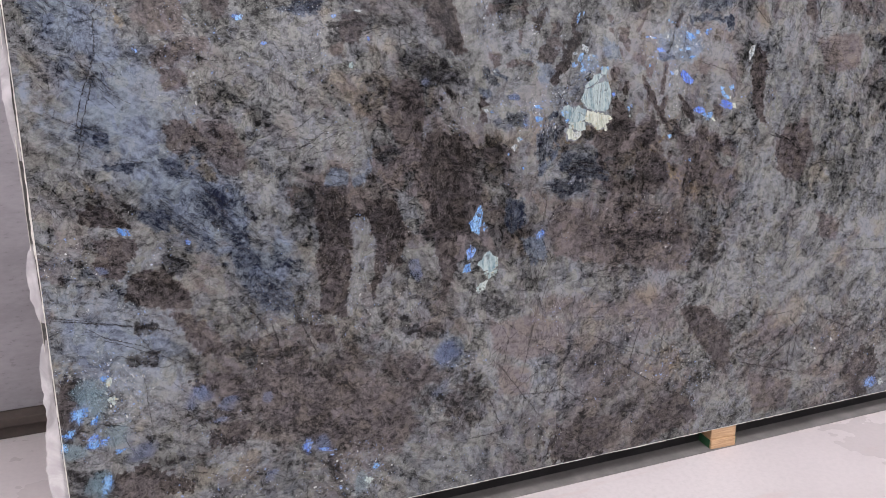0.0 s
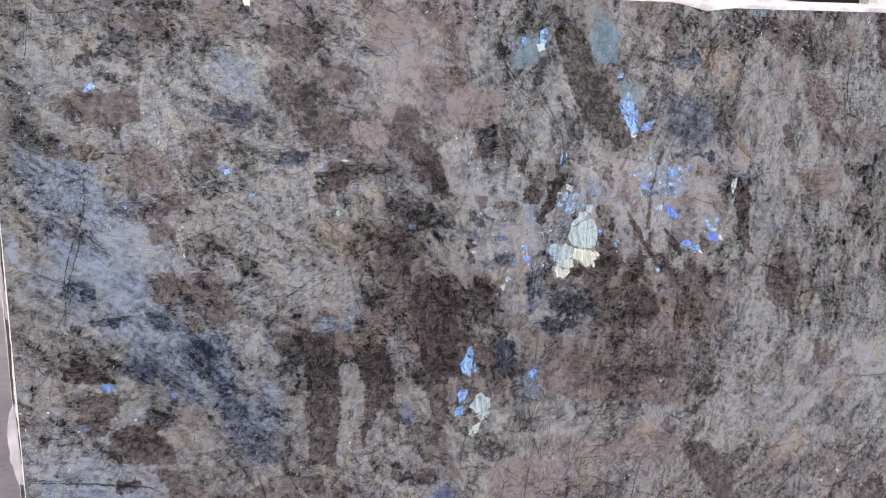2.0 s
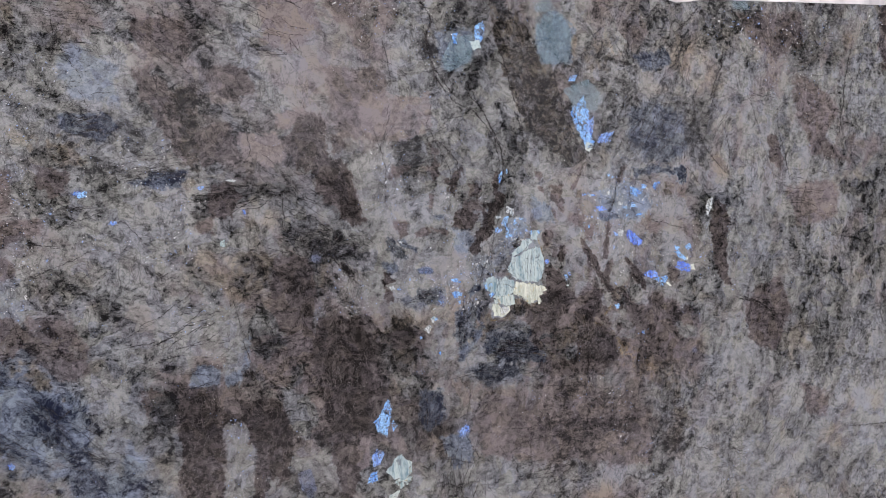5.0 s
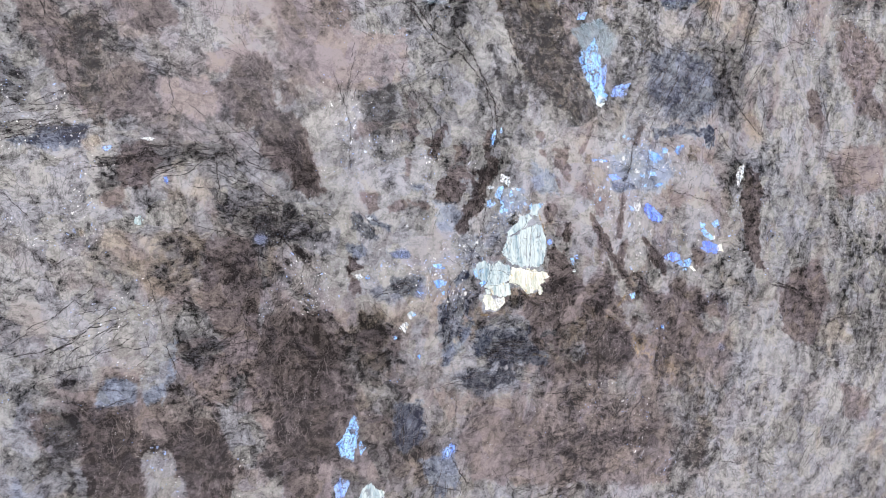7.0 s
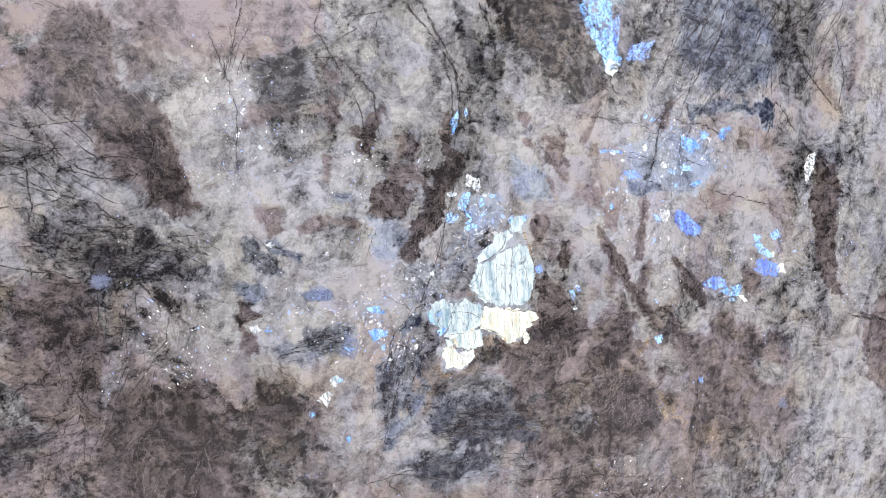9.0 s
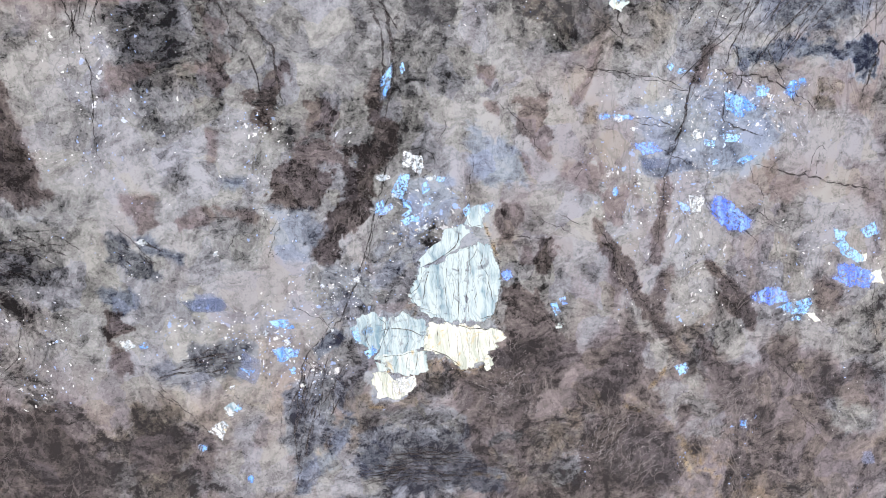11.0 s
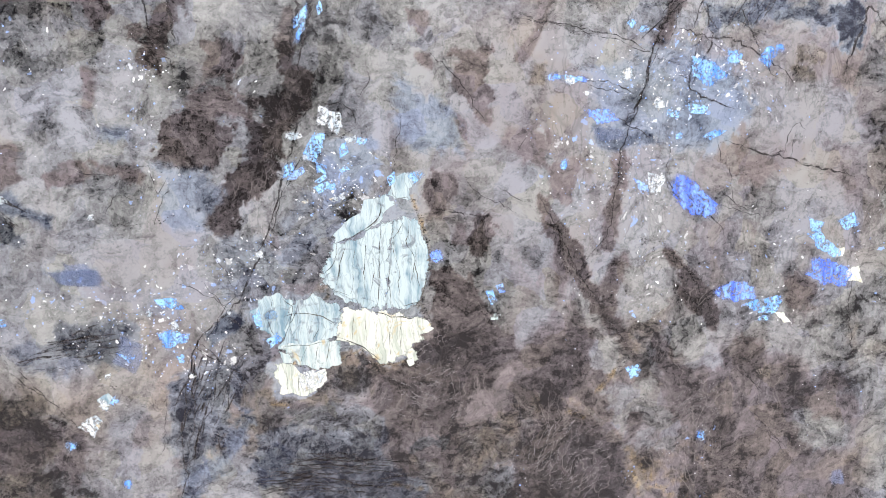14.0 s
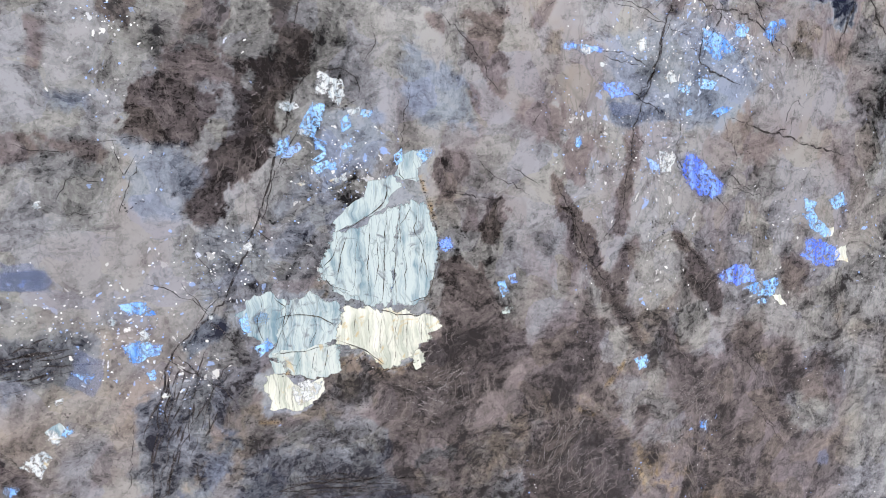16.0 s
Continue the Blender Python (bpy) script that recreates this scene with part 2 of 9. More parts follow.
# the outlines of the grains follow small broken pieces
_, _, PIECE_X, PIECE_Z = patches(XW * 62, ZW * 42, 4)
PIECE_X, PIECE_Z = PIECE_X / 62, PIECE_Z / 42
_, _, BIT_X, BIT_Z = patches(XW * 150, ZW * 110, 5)
BIT_X, BIT_Z = BIT_X / 150, BIT_Z / 110
ANGULAR_X, ANGULAR_Z = 0.6 * PIECE_X + 0.6 * BIT_X - 1.2 * XW + 0.25 * WARP_X, 0.6 * PIECE_Z + 0.6 * BIT_Z - 1.2 * ZW + 0.25 * WARP_Z
RAGGED = fractal(X * 28, Z * 28, 4, 41) - 0.5
RAGGED_FINE = fractal(X * 90, Z * 90, 3, 43) - 0.5


def fibres(turn, along, across, seed):
    """Noise drawn out along a direction."""
    c, k = math.cos(radians(turn)), math.sin(radians(turn))
    u, v = XW * c + ZW * k, ZW * c - XW * k
    return fractal(u * along, v * across, 4, seed)


def natural_ground():
    """The stone before its large grains: cloudy feldspar broken into warped, drawn-out patches."""
    def mosaic(turn, along, across, seed):
        c, k = math.cos(radians(turn)), math.sin(radians(turn))
        x, z = X + 0.30 * WARP_X, Z + 0.30 * WARP_Z
        return patches((x * c + z * k) * along, (z * c - x * k) * across, seed)[0]

    def drawn_mosaic(along, across, seed):
        return np.where(low > 0.5, mosaic(35, along, across, seed), np.where(side > 0.5, mosaic(68, along, across, seed), mosaic(-42, along, across, seed)))

    clouds = fractal(XW * 7, ZW * 7, 5, 51)
    # the grain falls to the right in the left half and stands steep in the right half
    side = smooth(X + 0.5 * (clouds - 0.5), 0.9, 1.5)
    low = smooth(-Z + 0.3 * (clouds - 0.5), -0.75, -0.45) * smooth(X, 1.2, 1.6)
    STEEP[:] = side
    drawn = fibres(-42, 9, 34, 61) * (1 - side) + fibres(68, 10, 38, 63) * side
    drawn = drawn * (1 - low) + fibres(35, 10, 36, 65) * low
    specks = fibres(75, 34, 60, 67)
    t1, t2, t3 = drawn_mosaic(4, 8, 1), drawn_mosaic(10, 22, 2), drawn_mosaic(24, 60, 3)
    tone = 0.50 + 0.20 * (t1 - 0.5) + 0.30 * (t2 - 0.5) + 0.22 * (t3 - 0.5) + 0.12 * (clouds - 0.5) + 0.16 * (drawn - 0.5)
    tone -= 0.08 * smooth(specks, 0.58, 0.68)
    # dark and pale slivers with sharp edges lie along the grain
    sliver = np.where(low > 0.5, fibres(35, 13, 42, 101), np.where(side > 0.5, fibres(70, 13, 42, 103), fibres(-40, 13, 42, 105)))
    tone -= 0.15 * smooth(sliver, 0.57, 0.595)
    tone += 0.13 * smooth(-sliver, -0.43, -0.405)
    PALE[:] = np.clip(tone, 0, 1)
    UMBER[:] = np.clip(0.36 + 0.35 * (t2 - 0.5) + 0.9 * (fractal(XW * 4, ZW * 4, 4, 71) - 0.5) - 0.5 * (drawn - 0.5), 0, 1)
    BLUE[:] = np.clip(0.9 * (fractal(XW * 3.5, ZW * 3.5, 4, 81) - 0.52), 0, 0.3)
    OCHRE[:] = 0.25 * smooth(fractal(XW * 9, ZW * 9, 4, 91), 0.62, 0.8)
    inner = smooth(X, 0.95, 1.15) * smooth(-X, -2.3, -2.1) * smooth(Z, 0.7, 0.86) * smooth(-Z, -1.56, -1.42)
    CRACK[:] = 0.72 * (1 - 0.4 * inner) * (0.25 + 0.75 * smooth(fractal(XW * 5, ZW * 5, 3, 121), 0.35, 0.6))
    GLINT[:] = 0.62 * smooth(fractal(X * 6, Z * 6, 3, 99), 0.45, 0.75)


def window(x, z, reach):
    a, b = np.searchsorted(GX, (x - reach, x + reach))
    c, d = np.searchsorted(GZ, (z - reach, z + reach))
    return slice(c, d), slice(a, b)


def blot(x, z, rx, rz, turn, ragged=0.5, soft=0.25):
    """A ragged patch: where it lies in the grid, and how much of it is there."""
    w = window(x, z, max(rx, rz) * 1.6)
    c, s = math.cos(radians(turn)), math.sin(radians(turn))
    bend = min(1.0, min(rx, rz) / 0.024)
    dx, dz = X[w] - x + ANGULAR_X[w] * bend, Z[w] - z + ANGULAR_Z[w] * bend
    d = np.hypot((dx * c + dz * s) / rx, (dz * c - dx * s) / rz)
    d = d + ragged * (RAGGED[w] * 1.7 + RAGGED_FINE[w] * 1.0)
    return w, smooth(-d, -1 - soft, -1 + soft)


# thin open fissures and pale hairs lie in the face as ribbons of their own
RIBBONS = {"dark": ([], []), "pale": ([], []), "flake": ([], []), "cleft": ([], [])}


def ribbon(kind, points, width, jag=0.0016):
    """A jagged thin line through the points, tapered at both ends and uneven in width."""
    pts = np.array(points, float)
    if kind == "dark" and not calm(pts[0, 0], pts[0, 1]):
        width = width * 1.1
    leg = np.hypot(*(pts[1:] - pts[:-1]).T)
    run = np.concatenate(((0,), np.cumsum(leg)))
    n = max(4, int(run[-1] / 0.0045))
    u = np.linspace(0, run[-1], n)
    line = np.stack((np.interp(u, run, pts[:, 0]), np.interp(u, run, pts[:, 1])), 1)
    drift = np.cumsum(rng.normal(0, 1, n))
    drift = drift - np.linspace(drift[0], drift[-1], n)
    line += (rng.normal(0, 0.55 * jag, (n, 2)) + 0.0006 * np.stack((drift, np.roll(drift, n // 3)), 1)) * (np.minimum(np.arange(n), np.arange(n)[::-1])[:, None] > 0)
    way = np.gradient(line, axis=0)
    way /= np.maximum(np.hypot(way[:, 0], way[:, 1]), 1e-6)[:, None]
    end = np.minimum(1, 0.12 + 5 * np.minimum(u, run[-1] - u) / run[-1])
    half = 0.5 * width * end * rng.uniform(0.45, 1.55, n)
    side = np.stack((-way[:, 1], way[:, 0]), 1) * half[:, None]
    verts, faces = RIBBONS[kind]
    first = len(verts)
    for a, c in zip(line + side, line - side):
        for p in (a, c):
            verts.append((min(max(p[0], 0.004), SLAB_W - 0.004), {"dark": -0.00018, "pale": -0.00024, "cleft": -0.0013}[kind], min(max(p[1], 0.004), SLAB_H - 0.004)))
    faces.extend((first + 2 * k, first + 2 * k + 1, first + 2 * k + 3, first + 2 * k + 2) for k in range(n - 1))
    return line


def fracture(width, *points):
    """An open fissure through the points, with short side branches."""
    line = ribbon("dark", points, width)
    # the stone is stained dark beside the open fissure
    reach = 0.004 + 2.2 * width
    for x, z in line:
        w = window(x, z, reach)
        HALO[w] = np.maximum(HALO[w], np.clip(1 - np.hypot(X[w] - x, Z[w] - z) / reach, 0, 1))
    for k in range(int(len(line) / 20)):
        p = line[rng.integers(len(line))]
        way = rng.uniform(0, 2 * math.pi)
        long = rng.uniform(0.006, 0.022)
        ribbon("dark", (p, p + long * np.array((math.cos(way), math.sin(way)))), width * 0.55)


def strands(kind, x, z, rx, rz, turn, count, width, spread=13):
    """Many short thin lines side by side."""
    for k in range(count):
        r, a = math.sqrt(rng.random()), rng.uniform(0, 2 * math.pi)
        u, v, way = rx * r * math.cos(a), rz * r * math.sin(a), radians(turn)
        px, pz = x + u * math.cos(way) - v * math.sin(way), z + u * math.sin(way) + v * math.cos(way)
        way += radians(rng.normal(0, spread))
        half = rx * rng.uniform(0.18, 0.5)
        d = np.array((math.cos(way), math.sin(way))) * half
        bow = np.array((-d[1], d[0])) * rng.normal(0, 0.12)
        ribbon(kind, ((px - d[0], pz - d[1]), (px + bow[0], pz + bow[1]), (px + d[0], pz + d[1])), width * rng.uniform(0.6, 1.3), 0.0008)


def flakes(x, z, rx, rz, turn, count, kind="flake"):
    """Tiny specks: flakes in bright colour as painted glints, or dark pits."""
    verts, faces = RIBBONS[kind]
    for k in range(count):
        u, v, way = rng.normal(0, 0.5) * rx, rng.normal(0, 0.5) * rz, radians(turn)
        px, pz = x + u * math.cos(way) - v * math.sin(way), z + u * math.sin(way) + v * math.cos(way)
        if not (0.01 < px < SLAB_W - 0.01 and 0.01 < pz < SLAB_H - 0.01):
            continue
        size, a0 = 0.00035 + 0.0007 * rng.random() ** 2, rng.uniform(0, 6.28)
        faces.append(tuple(range(len(verts), len(verts) + 5)))
        for q in range(5):
            r = size * rng.uniform(0.5, 1.4)
            verts.append((px + r * math.cos(a0 + q * 1.2566), -0.0003, pz + 0.75 * r * math.sin(a0 + q * 1.2566)))


def bundle(x, z, rx, rz, turn=0, amount=1.0):
    """A swarm of fine dark fissures."""
    w, m = blot(x, z, rx, rz, turn, 0.7, 0.6)
    PALE[w] -= 0.07 * m
    strands("dark", x, z, rx, rz, turn, int(amount * (4 + rz / 0.0034)), 0.0011)


def pits(x, z, rx, rz, turn=0, amount=1.0):
    """Small black pits."""
    flakes(x, z, rx, rz, turn, 14 + int(rx * rz * 12000), "dark")


def lift(x, z, rx, rz, turn=0, amount=0.1):
    """A broad, cloudy stretch of lighter or darker stone."""
    w = window(x, z, max(rx, rz) * 2)
    c, s = math.cos(radians(turn)), math.sin(radians(turn))
    dx, dz = X[w] - x + WARP_X[w], Z[w] - z + WARP_Z[w]
    PALE[w] += amount * smooth(-np.hypot((dx * c + dz * s) / rx, (dz * c - dx * s) / rz), -1.6, -0.2)


def hairs(x, z, rx, rz, turn=0, amount=1.0):
    """Fine pale hairs."""
    strands("pale", x, z, rx, rz, turn, int(amount * (4 + rz / 0.0034)), 0.0007, 20)


def grain_mask(x, z, rx, rz, turn):
    w, m = blot(x, z, rx, rz, turn, 0.8, 0.4)
    GRAIN[w] = np.maximum(GRAIN[w], m)
    return w, m


def inkblue(x, z, rx, rz, turn=0, amount=1.0):
    """Dark blue fibres in the bluish feldspar."""
    w, m = blot(x, z, rx, rz, turn, 1.1, 0.8)
    fade(PALE, w, 0.75 * amount * m, 0.10 + 0.55 * smooth(streaks(w, turn, 110), 0.36, 0.66))
    fade(BLUE, w, amount * m, 0.95)
    fade(UMBER, w, amount * m, 0.0)
    strands("dark", x, z, rx * 1.1, rz, turn, int(6 + rz / 0.0026), 0.0010, 10)


def fade(field, w, m, value):
    field[w] += (value - field[w]) * m


def streaks(w, turn, fine=160):
    """Fibres along a direction, from 0 to 1."""
    c, s = math.cos(radians(turn)), math.sin(radians(turn))
    u, v = X[w] * c + Z[w] * s, Z[w] * c - X[w] * s
    return fractal(u * fine * 0.09 + 3 * WARP_X[w], v * fine + 30 * WARP_Z[w], 3, 31)


def dark(x, z, rx, rz, turn=0, amount=0.85):
    """Smooth dark brown grain."""
    if amount > 0.55:
        grain_mask(x, z, rx, rz, turn)
    w, m = blot(x, z, rx, rz, turn, 0.6, 0.06)
    m = m * amount * 0.35
    fade(PALE, w, m, 0.19 + 0.24 * (streaks(w, turn + 25) - 0.5) + 0.18 * (PALE[w] - 0.4))
    fade(UMBER, w, m, 0.95)
    fade(BLUE, w, m, 0.0)
    fade(GLINT, w, m, 0.1)


def black(x, z, rx, rz, turn=0, amount=0.9):
    """Near-black mineral, fibrous."""
    w, m = blot(x, z, rx, rz, turn, 1.1, 0.3)
    m = m * min(1, amount * 1.05) * 0.9
    GRAIN[w] *= 1 - m
    fade(PALE, w, m, 0.03 + 0.5 * smooth(streaks(w, turn), 0.50, 0.78))
    strands("dark", x, z, rx * 1.15, rz * 1.15, turn, 2 + int(amount * rz / 0.003), 0.0011)
    fade(UMBER, w, m, 0.7)
    fade(GLINT, w, m, 0.1)


def pale(x, z, rx, rz, turn=0, amount=0.8):
    """Cloudy pale feldspar, which keeps the ground's own mottling."""
    w, m = blot(x, z, rx, rz, turn, 0.9, 0.4)
    m = np.clip(m * amount * (0.7 + 0.6 * streaks(w, turn + 80, 90)), 0, 1)
    PALE[w] += m * (0.30 + 0.35 * (0.6 - PALE[w]))
    fade(UMBER, w, m * 0.7, 0.15)


def blue(x, z, rx, rz, turn=0, amount=0.7):
    """Bluish feldspar with darker fibres."""
    w, m = blot(x, z, rx, rz, turn, 0.7, 0.45)
    fade(BLUE, w, m * amount, 0.9)
    fade(UMBER, w, m, 0.05)
    PALE[w] += m * amount * (0.16 - 0.30 * smooth(streaks(w, turn, 120), 0.5, 0.75))
    

def ochre(x, z, rx, rz, turn=0, amount=0.8):
    """Yellow-brown crumbly seam."""
    w, m = blot(x, z, rx, rz, turn, 1.2, 0.5)
    fade(OCHRE, w, m * amount * smooth(RAGGED_FINE[w] + RAGGED[w], -0.1, 0.25), 1.0)


def glints(x, z, rx, rz, turn=0, amount=1.0):
    # denser glints here, painted into the colour, plus bright flakes
    w, m = blot(x, z, rx, rz, turn, 0.6, 0.5)
    fade(GLINT, w, m * amount, 1.0)
    flakes(x, z, rx, rz, turn, int(30 + rx * rz * 30000))


def crack(x0, z0, x1, z1, width=0.002):
    """A thin dark fissure between two places."""
    fracture(min(0.0034, width * 0.8 + 0.0004), (x0, z0), (x1, z1))


def clast(x, z, rx, rz, turn=0, tone=0.62):
    """A pale grain with a clear outline."""
    w, m = blot(x, z, rx, rz, turn, 0.55, 0.07)
    fade(PALE, w, m * 0.85, tone + 0.07 + 0.4 * (PALE[w] - 0.45))
    fade(UMBER, w, m * 0.9, 0.15)
    fade(OCHRE, w, m, 0.0)


def shade(x, z, rx, rz, turn=0, amount=0.3):
    """A broad stretch of darker stone."""
    w, m = blot(x, z, rx, rz, turn, 0.6, 0.7)
    PALE[w] -= 0.3 * amount * m


def brownish(x, z, rx, rz, turn=0, amount=0.6):
    """A stretch where the ground turns brown."""
    w, m = blot(x, z, rx, rz, turn, 0.9, 0.5)
    fade(UMBER, w, m * amount, 0.9)
    fade(BLUE, w, m * amount, 0.0)


def vein(x0, z0, x1, z1, width=0.002):
    """A thin healed seam, paler than its ground."""
    ribbon("pale", ((x0, z0), (x1, z1)), width)


HUES = {"umber": (0.92, 0.0, 0.0), "grey": (0.34, 0.06, 0.0), "green": (0.05, 0.05, 0.03), "blue": (0.05, 0.92, 0.0), "ochre": (0.45, 0.0, 0.30), "slate": (0.15, 0.50, 0.0)}


def depth_in(outline, w):
    """How far each place of the grid lies inside an outline, in metres; negative outside."""
    px, pz = X[w], Z[w]
    away, inside = np.full(px.shape, 9.0), np.zeros(px.shape, bool)
    for (ax, az), (bx, bz) in zip(outline, outline[1:] + outline[:1]):
        ex, ez = bx - ax, bz - az
        t = np.clip(((px - ax) * ex + (pz - az) * ez) / max(ex * ex + ez * ez, 1e-9), 0, 1)
        away = np.minimum(away, np.hypot(px - ax - t * ex, pz - az - t * ez))
        inside ^= ((az > pz) != (bz > pz)) & (px < ex * (pz - az) / (ez if abs(ez) > 1e-9 else 1e-9) + ax)
    return np.where(inside, away, -away)


def area(tone, hue, soft, *outline):
    """A grain or cloud of one mineral with a broken outline; what lies under it shows through a little."""
    outline = list(outline)
    xs, zs = [p[0] for p in outline], [p[1] for p in outline]
    reach = soft * 2 + 0.02
    a, b = np.searchsorted(GX, (min(xs) - reach, max(xs) + reach))
    c, d = np.searchsorted(GZ, (min(zs) - reach, max(zs) + reach))
    w = slice(c, d), slice(a, b)
    far = depth_in(outline, w)
    bend = min(1.0, far.max() / 0.013)
    far = far + bend * (0.028 * RAGGED[w] + 0.013 * RAGGED_FINE[w] + 0.34 * (ANGULAR_X[w] + ANGULAR_Z[w])) + 0.0012
    m = smooth(far, -soft, soft)
    sharp = soft < 0.006
    # the fibres run along the grain's longer way
    flat = np.array(outline) - np.mean(outline, axis=0)
    turn = math.degrees(0.5 * math.atan2(2 * np.sum(flat[:, 0] * flat[:, 1]), np.sum(flat[:, 0] ** 2 - flat[:, 1] ** 2)))
    fibre, cloud = streaks(w, turn, 150) - 0.5, fractal(X[w] * 55, Z[w] * 55, 4, 57) - 0.5
    m = m * ((0.97 if sharp else 0.85) - 0.20 * smooth(cloud + 0.6 * fibre, 0.17, 0.24))
    umber_, blue_, ochre_ = HUES[hue]
    rough = (0.22 if hue == "blue" else 0.15) + 0.4 * max(0.0, tone)
    fade(PALE, w, m, tone + rough * (1.0 * fibre + 0.8 * cloud) + (0.28 if sharp else 0.55) * (PALE[w] - 0.50))
    fade(UMBER, w, m * 0.9, umber_)
    fade(BLUE, w, m * 0.9, blue_)
    fade(OCHRE, w, m, ochre_ * smooth(RAGGED_FINE[w] + RAGGED[w], -0.25, 0.20))
    GRAIN[w] *= 1 - m
    if hue == "umber" and sharp:
        fade(GLINT, w, m, 0.05)
        fade(CRACK, w, m, 0.30)


def ground(tone, hue, *outline):
    """A broad stretch of stone whose general tone is lighter or darker."""
    xs, zs = [p[0] for p in outline], [p[1] for p in outline]
    a, b = np.searchsorted(GX, (min(xs) - 0.08, max(xs) + 0.08))
    c, d = np.searchsorted(GZ, (min(zs) - 0.08, max(zs) + 0.08))
    w = slice(c, d), slice(a, b)
    m = smooth(depth_in(list(outline), w) + 0.5 * (WARP_X[w] + WARP_Z[w]), -0.05, 0.05)
    umber_, blue_, ochre_ = HUES[hue]
    PALE[w] += m * (tone - 0.50)
    UMBER[w] += m * 0.6 * (umber_ - 0.34)
    fade(BLUE, w, m * 0.5, blue_)


def seam(width, *points):
    """A rusty crumbling seam along a line."""
    for (ax, az), (bx, bz) in zip(points, points[1:]):
        n = max(1, int(math.hypot(bx - ax, bz - az) / width))
        for k in range(n + 1):
            ochre(ax + (bx - ax) * k / n, az + (bz - az) * k / n, width * 1.3, width * 0.8, 0, 0.9)
            flakes(ax + (bx - ax) * k / n, az + (bz - az) * k / n, width, width, 0, 6, "dark")


def streaked(x, z, rx, rz, turn, count):
    """Fine pale parallel scores in a dark grain."""
    for k in range(2 * count):
        r, a = math.sqrt(rng.random()), rng.uniform(0, 2 * math.pi)
        px, pz = x + rx * r * math.cos(a), z + rz * r * math.sin(a)
        way = radians(turn + rng.normal(0, 13))
        half = min(rx, rz) * rng.uniform(0.10, 0.38)
        d = np.array((math.cos(way), math.sin(way))) * half
        bow = np.array((-d[1], d[0])) * rng.normal(0, 0.10)
        ribbon("pale", ((px - d[0], pz - d[1]), (px + bow[0], pz + bow[1]), (px + d[0], pz + d[1])), rng.uniform(0.0005, 0.0010), 0.0004)


def scored(x, z, rx, rz, turn, count):
    """A swarm of fine dark lines that run one way, each a good part of the swarm's length."""
    c, s = math.cos(radians(turn)), math.sin(radians(turn))
    for k in range(2 * count):
        r, a = math.sqrt(rng.random()), rng.uniform(0, 2 * math.pi)
        px, pz = x + rx * r * math.cos(a), z + rz * r * math.sin(a)
        way = radians(turn + rng.normal(0, 9))
        half = 0.5 * math.hypot(rx * c, rz * s) * rng.uniform(0.25, 0.9)
        d = np.array((math.cos(way), math.sin(way))) * half
        bow = np.array((-d[1], d[0])) * rng.normal(0, 0.10)
        ribbon("dark", ((px - d[0], pz - d[1]), (px + bow[0], pz + bow[1]), (px + d[0], pz + d[1])), rng.uniform(0.0006, 0.0016), 0.0006)


def lie(x, z):
    """The direction in which the stone's grain runs at a place."""
    if x > 1.45 and z < 0.65:
        return 38
    if x > 1.85:
        return 72
    if z > 1.15:
        return -42 if x < 1.25 else -58
    return -36 if x < 0.85 else 82


def calm(x, z):
    """The clear stretch round the large crystals, with few small fissures."""
    return 1.02 < x < 2.22 and 0.78 < z < 1.48


def scattered():
    """Small slivers and fissures all over, along the grain."""
    for k in range(70):
        x, z = rng.uniform(0.02, SLAB_W - 0.02), rng.uniform(0.02, SLAB_H - 0.02)
        turn, long, kind = lie(x, z) + rng.normal(0, 22), 0.008 + 0.03 * rng.random() ** 2, rng.random()
        if kind < 0.45:
            clast(x, z, long, long * rng.uniform(0.3, 0.7), turn, rng.uniform(0.5, 0.66))
        else:
            dark(x, z, long * 1.2, long * rng.uniform(0.3, 0.6), turn, rng.uniform(0.25, 0.55))
    for k in range(190):
        x, z = rng.uniform(0.02, SLAB_W - 0.02), rng.uniform(0.02, SLAB_H - 0.02)
        flakes(x, z, rng.uniform(0.01, 0.08), rng.uniform(0.01, 0.04), lie(x, z), rng.integers(4, 18))
    for k in range(330):
        x, z = rng.uniform(0.02, SLAB_W - 0.02), rng.uniform(0.02, SLAB_H - 0.02)
        flakes(x, z, rng.uniform(0.01, 0.06), rng.uniform(0.01, 0.05), lie(x, z), rng.integers(3, 14), "dark")
    for k in range(110):
        x, z = rng.uniform(0.02, SLAB_W - 0.02), rng.uniform(0.02, SLAB_H - 0.02)
        if calm(x, z):
            continue
        turn, long = lie(x, z) + rng.choice((0, 0, 90)) + rng.normal(0, 18), rng.uniform(0.02, 0.07)
        strands("dark", x, z, long, long * rng.uniform(0.3, 0.8), turn, rng.integers(4, 11), 0.0010, 24)
    for k in range(190):
        x, z = rng.uniform(0.02, SLAB_W - 0.02), rng.uniform(0.02, SLAB_H - 0.02)
        if calm(x, z):
            continue
        turn, long = radians(lie(x, z) + rng.choice((0, 0, 0, 90)) + rng.normal(0, 18)), 0.03 + 0.15 * rng.random() ** 2
        fracture(rng.uniform(0.0007, 0.0018), (x, z), (x + long * math.cos(turn), z + long * math.sin(turn)))


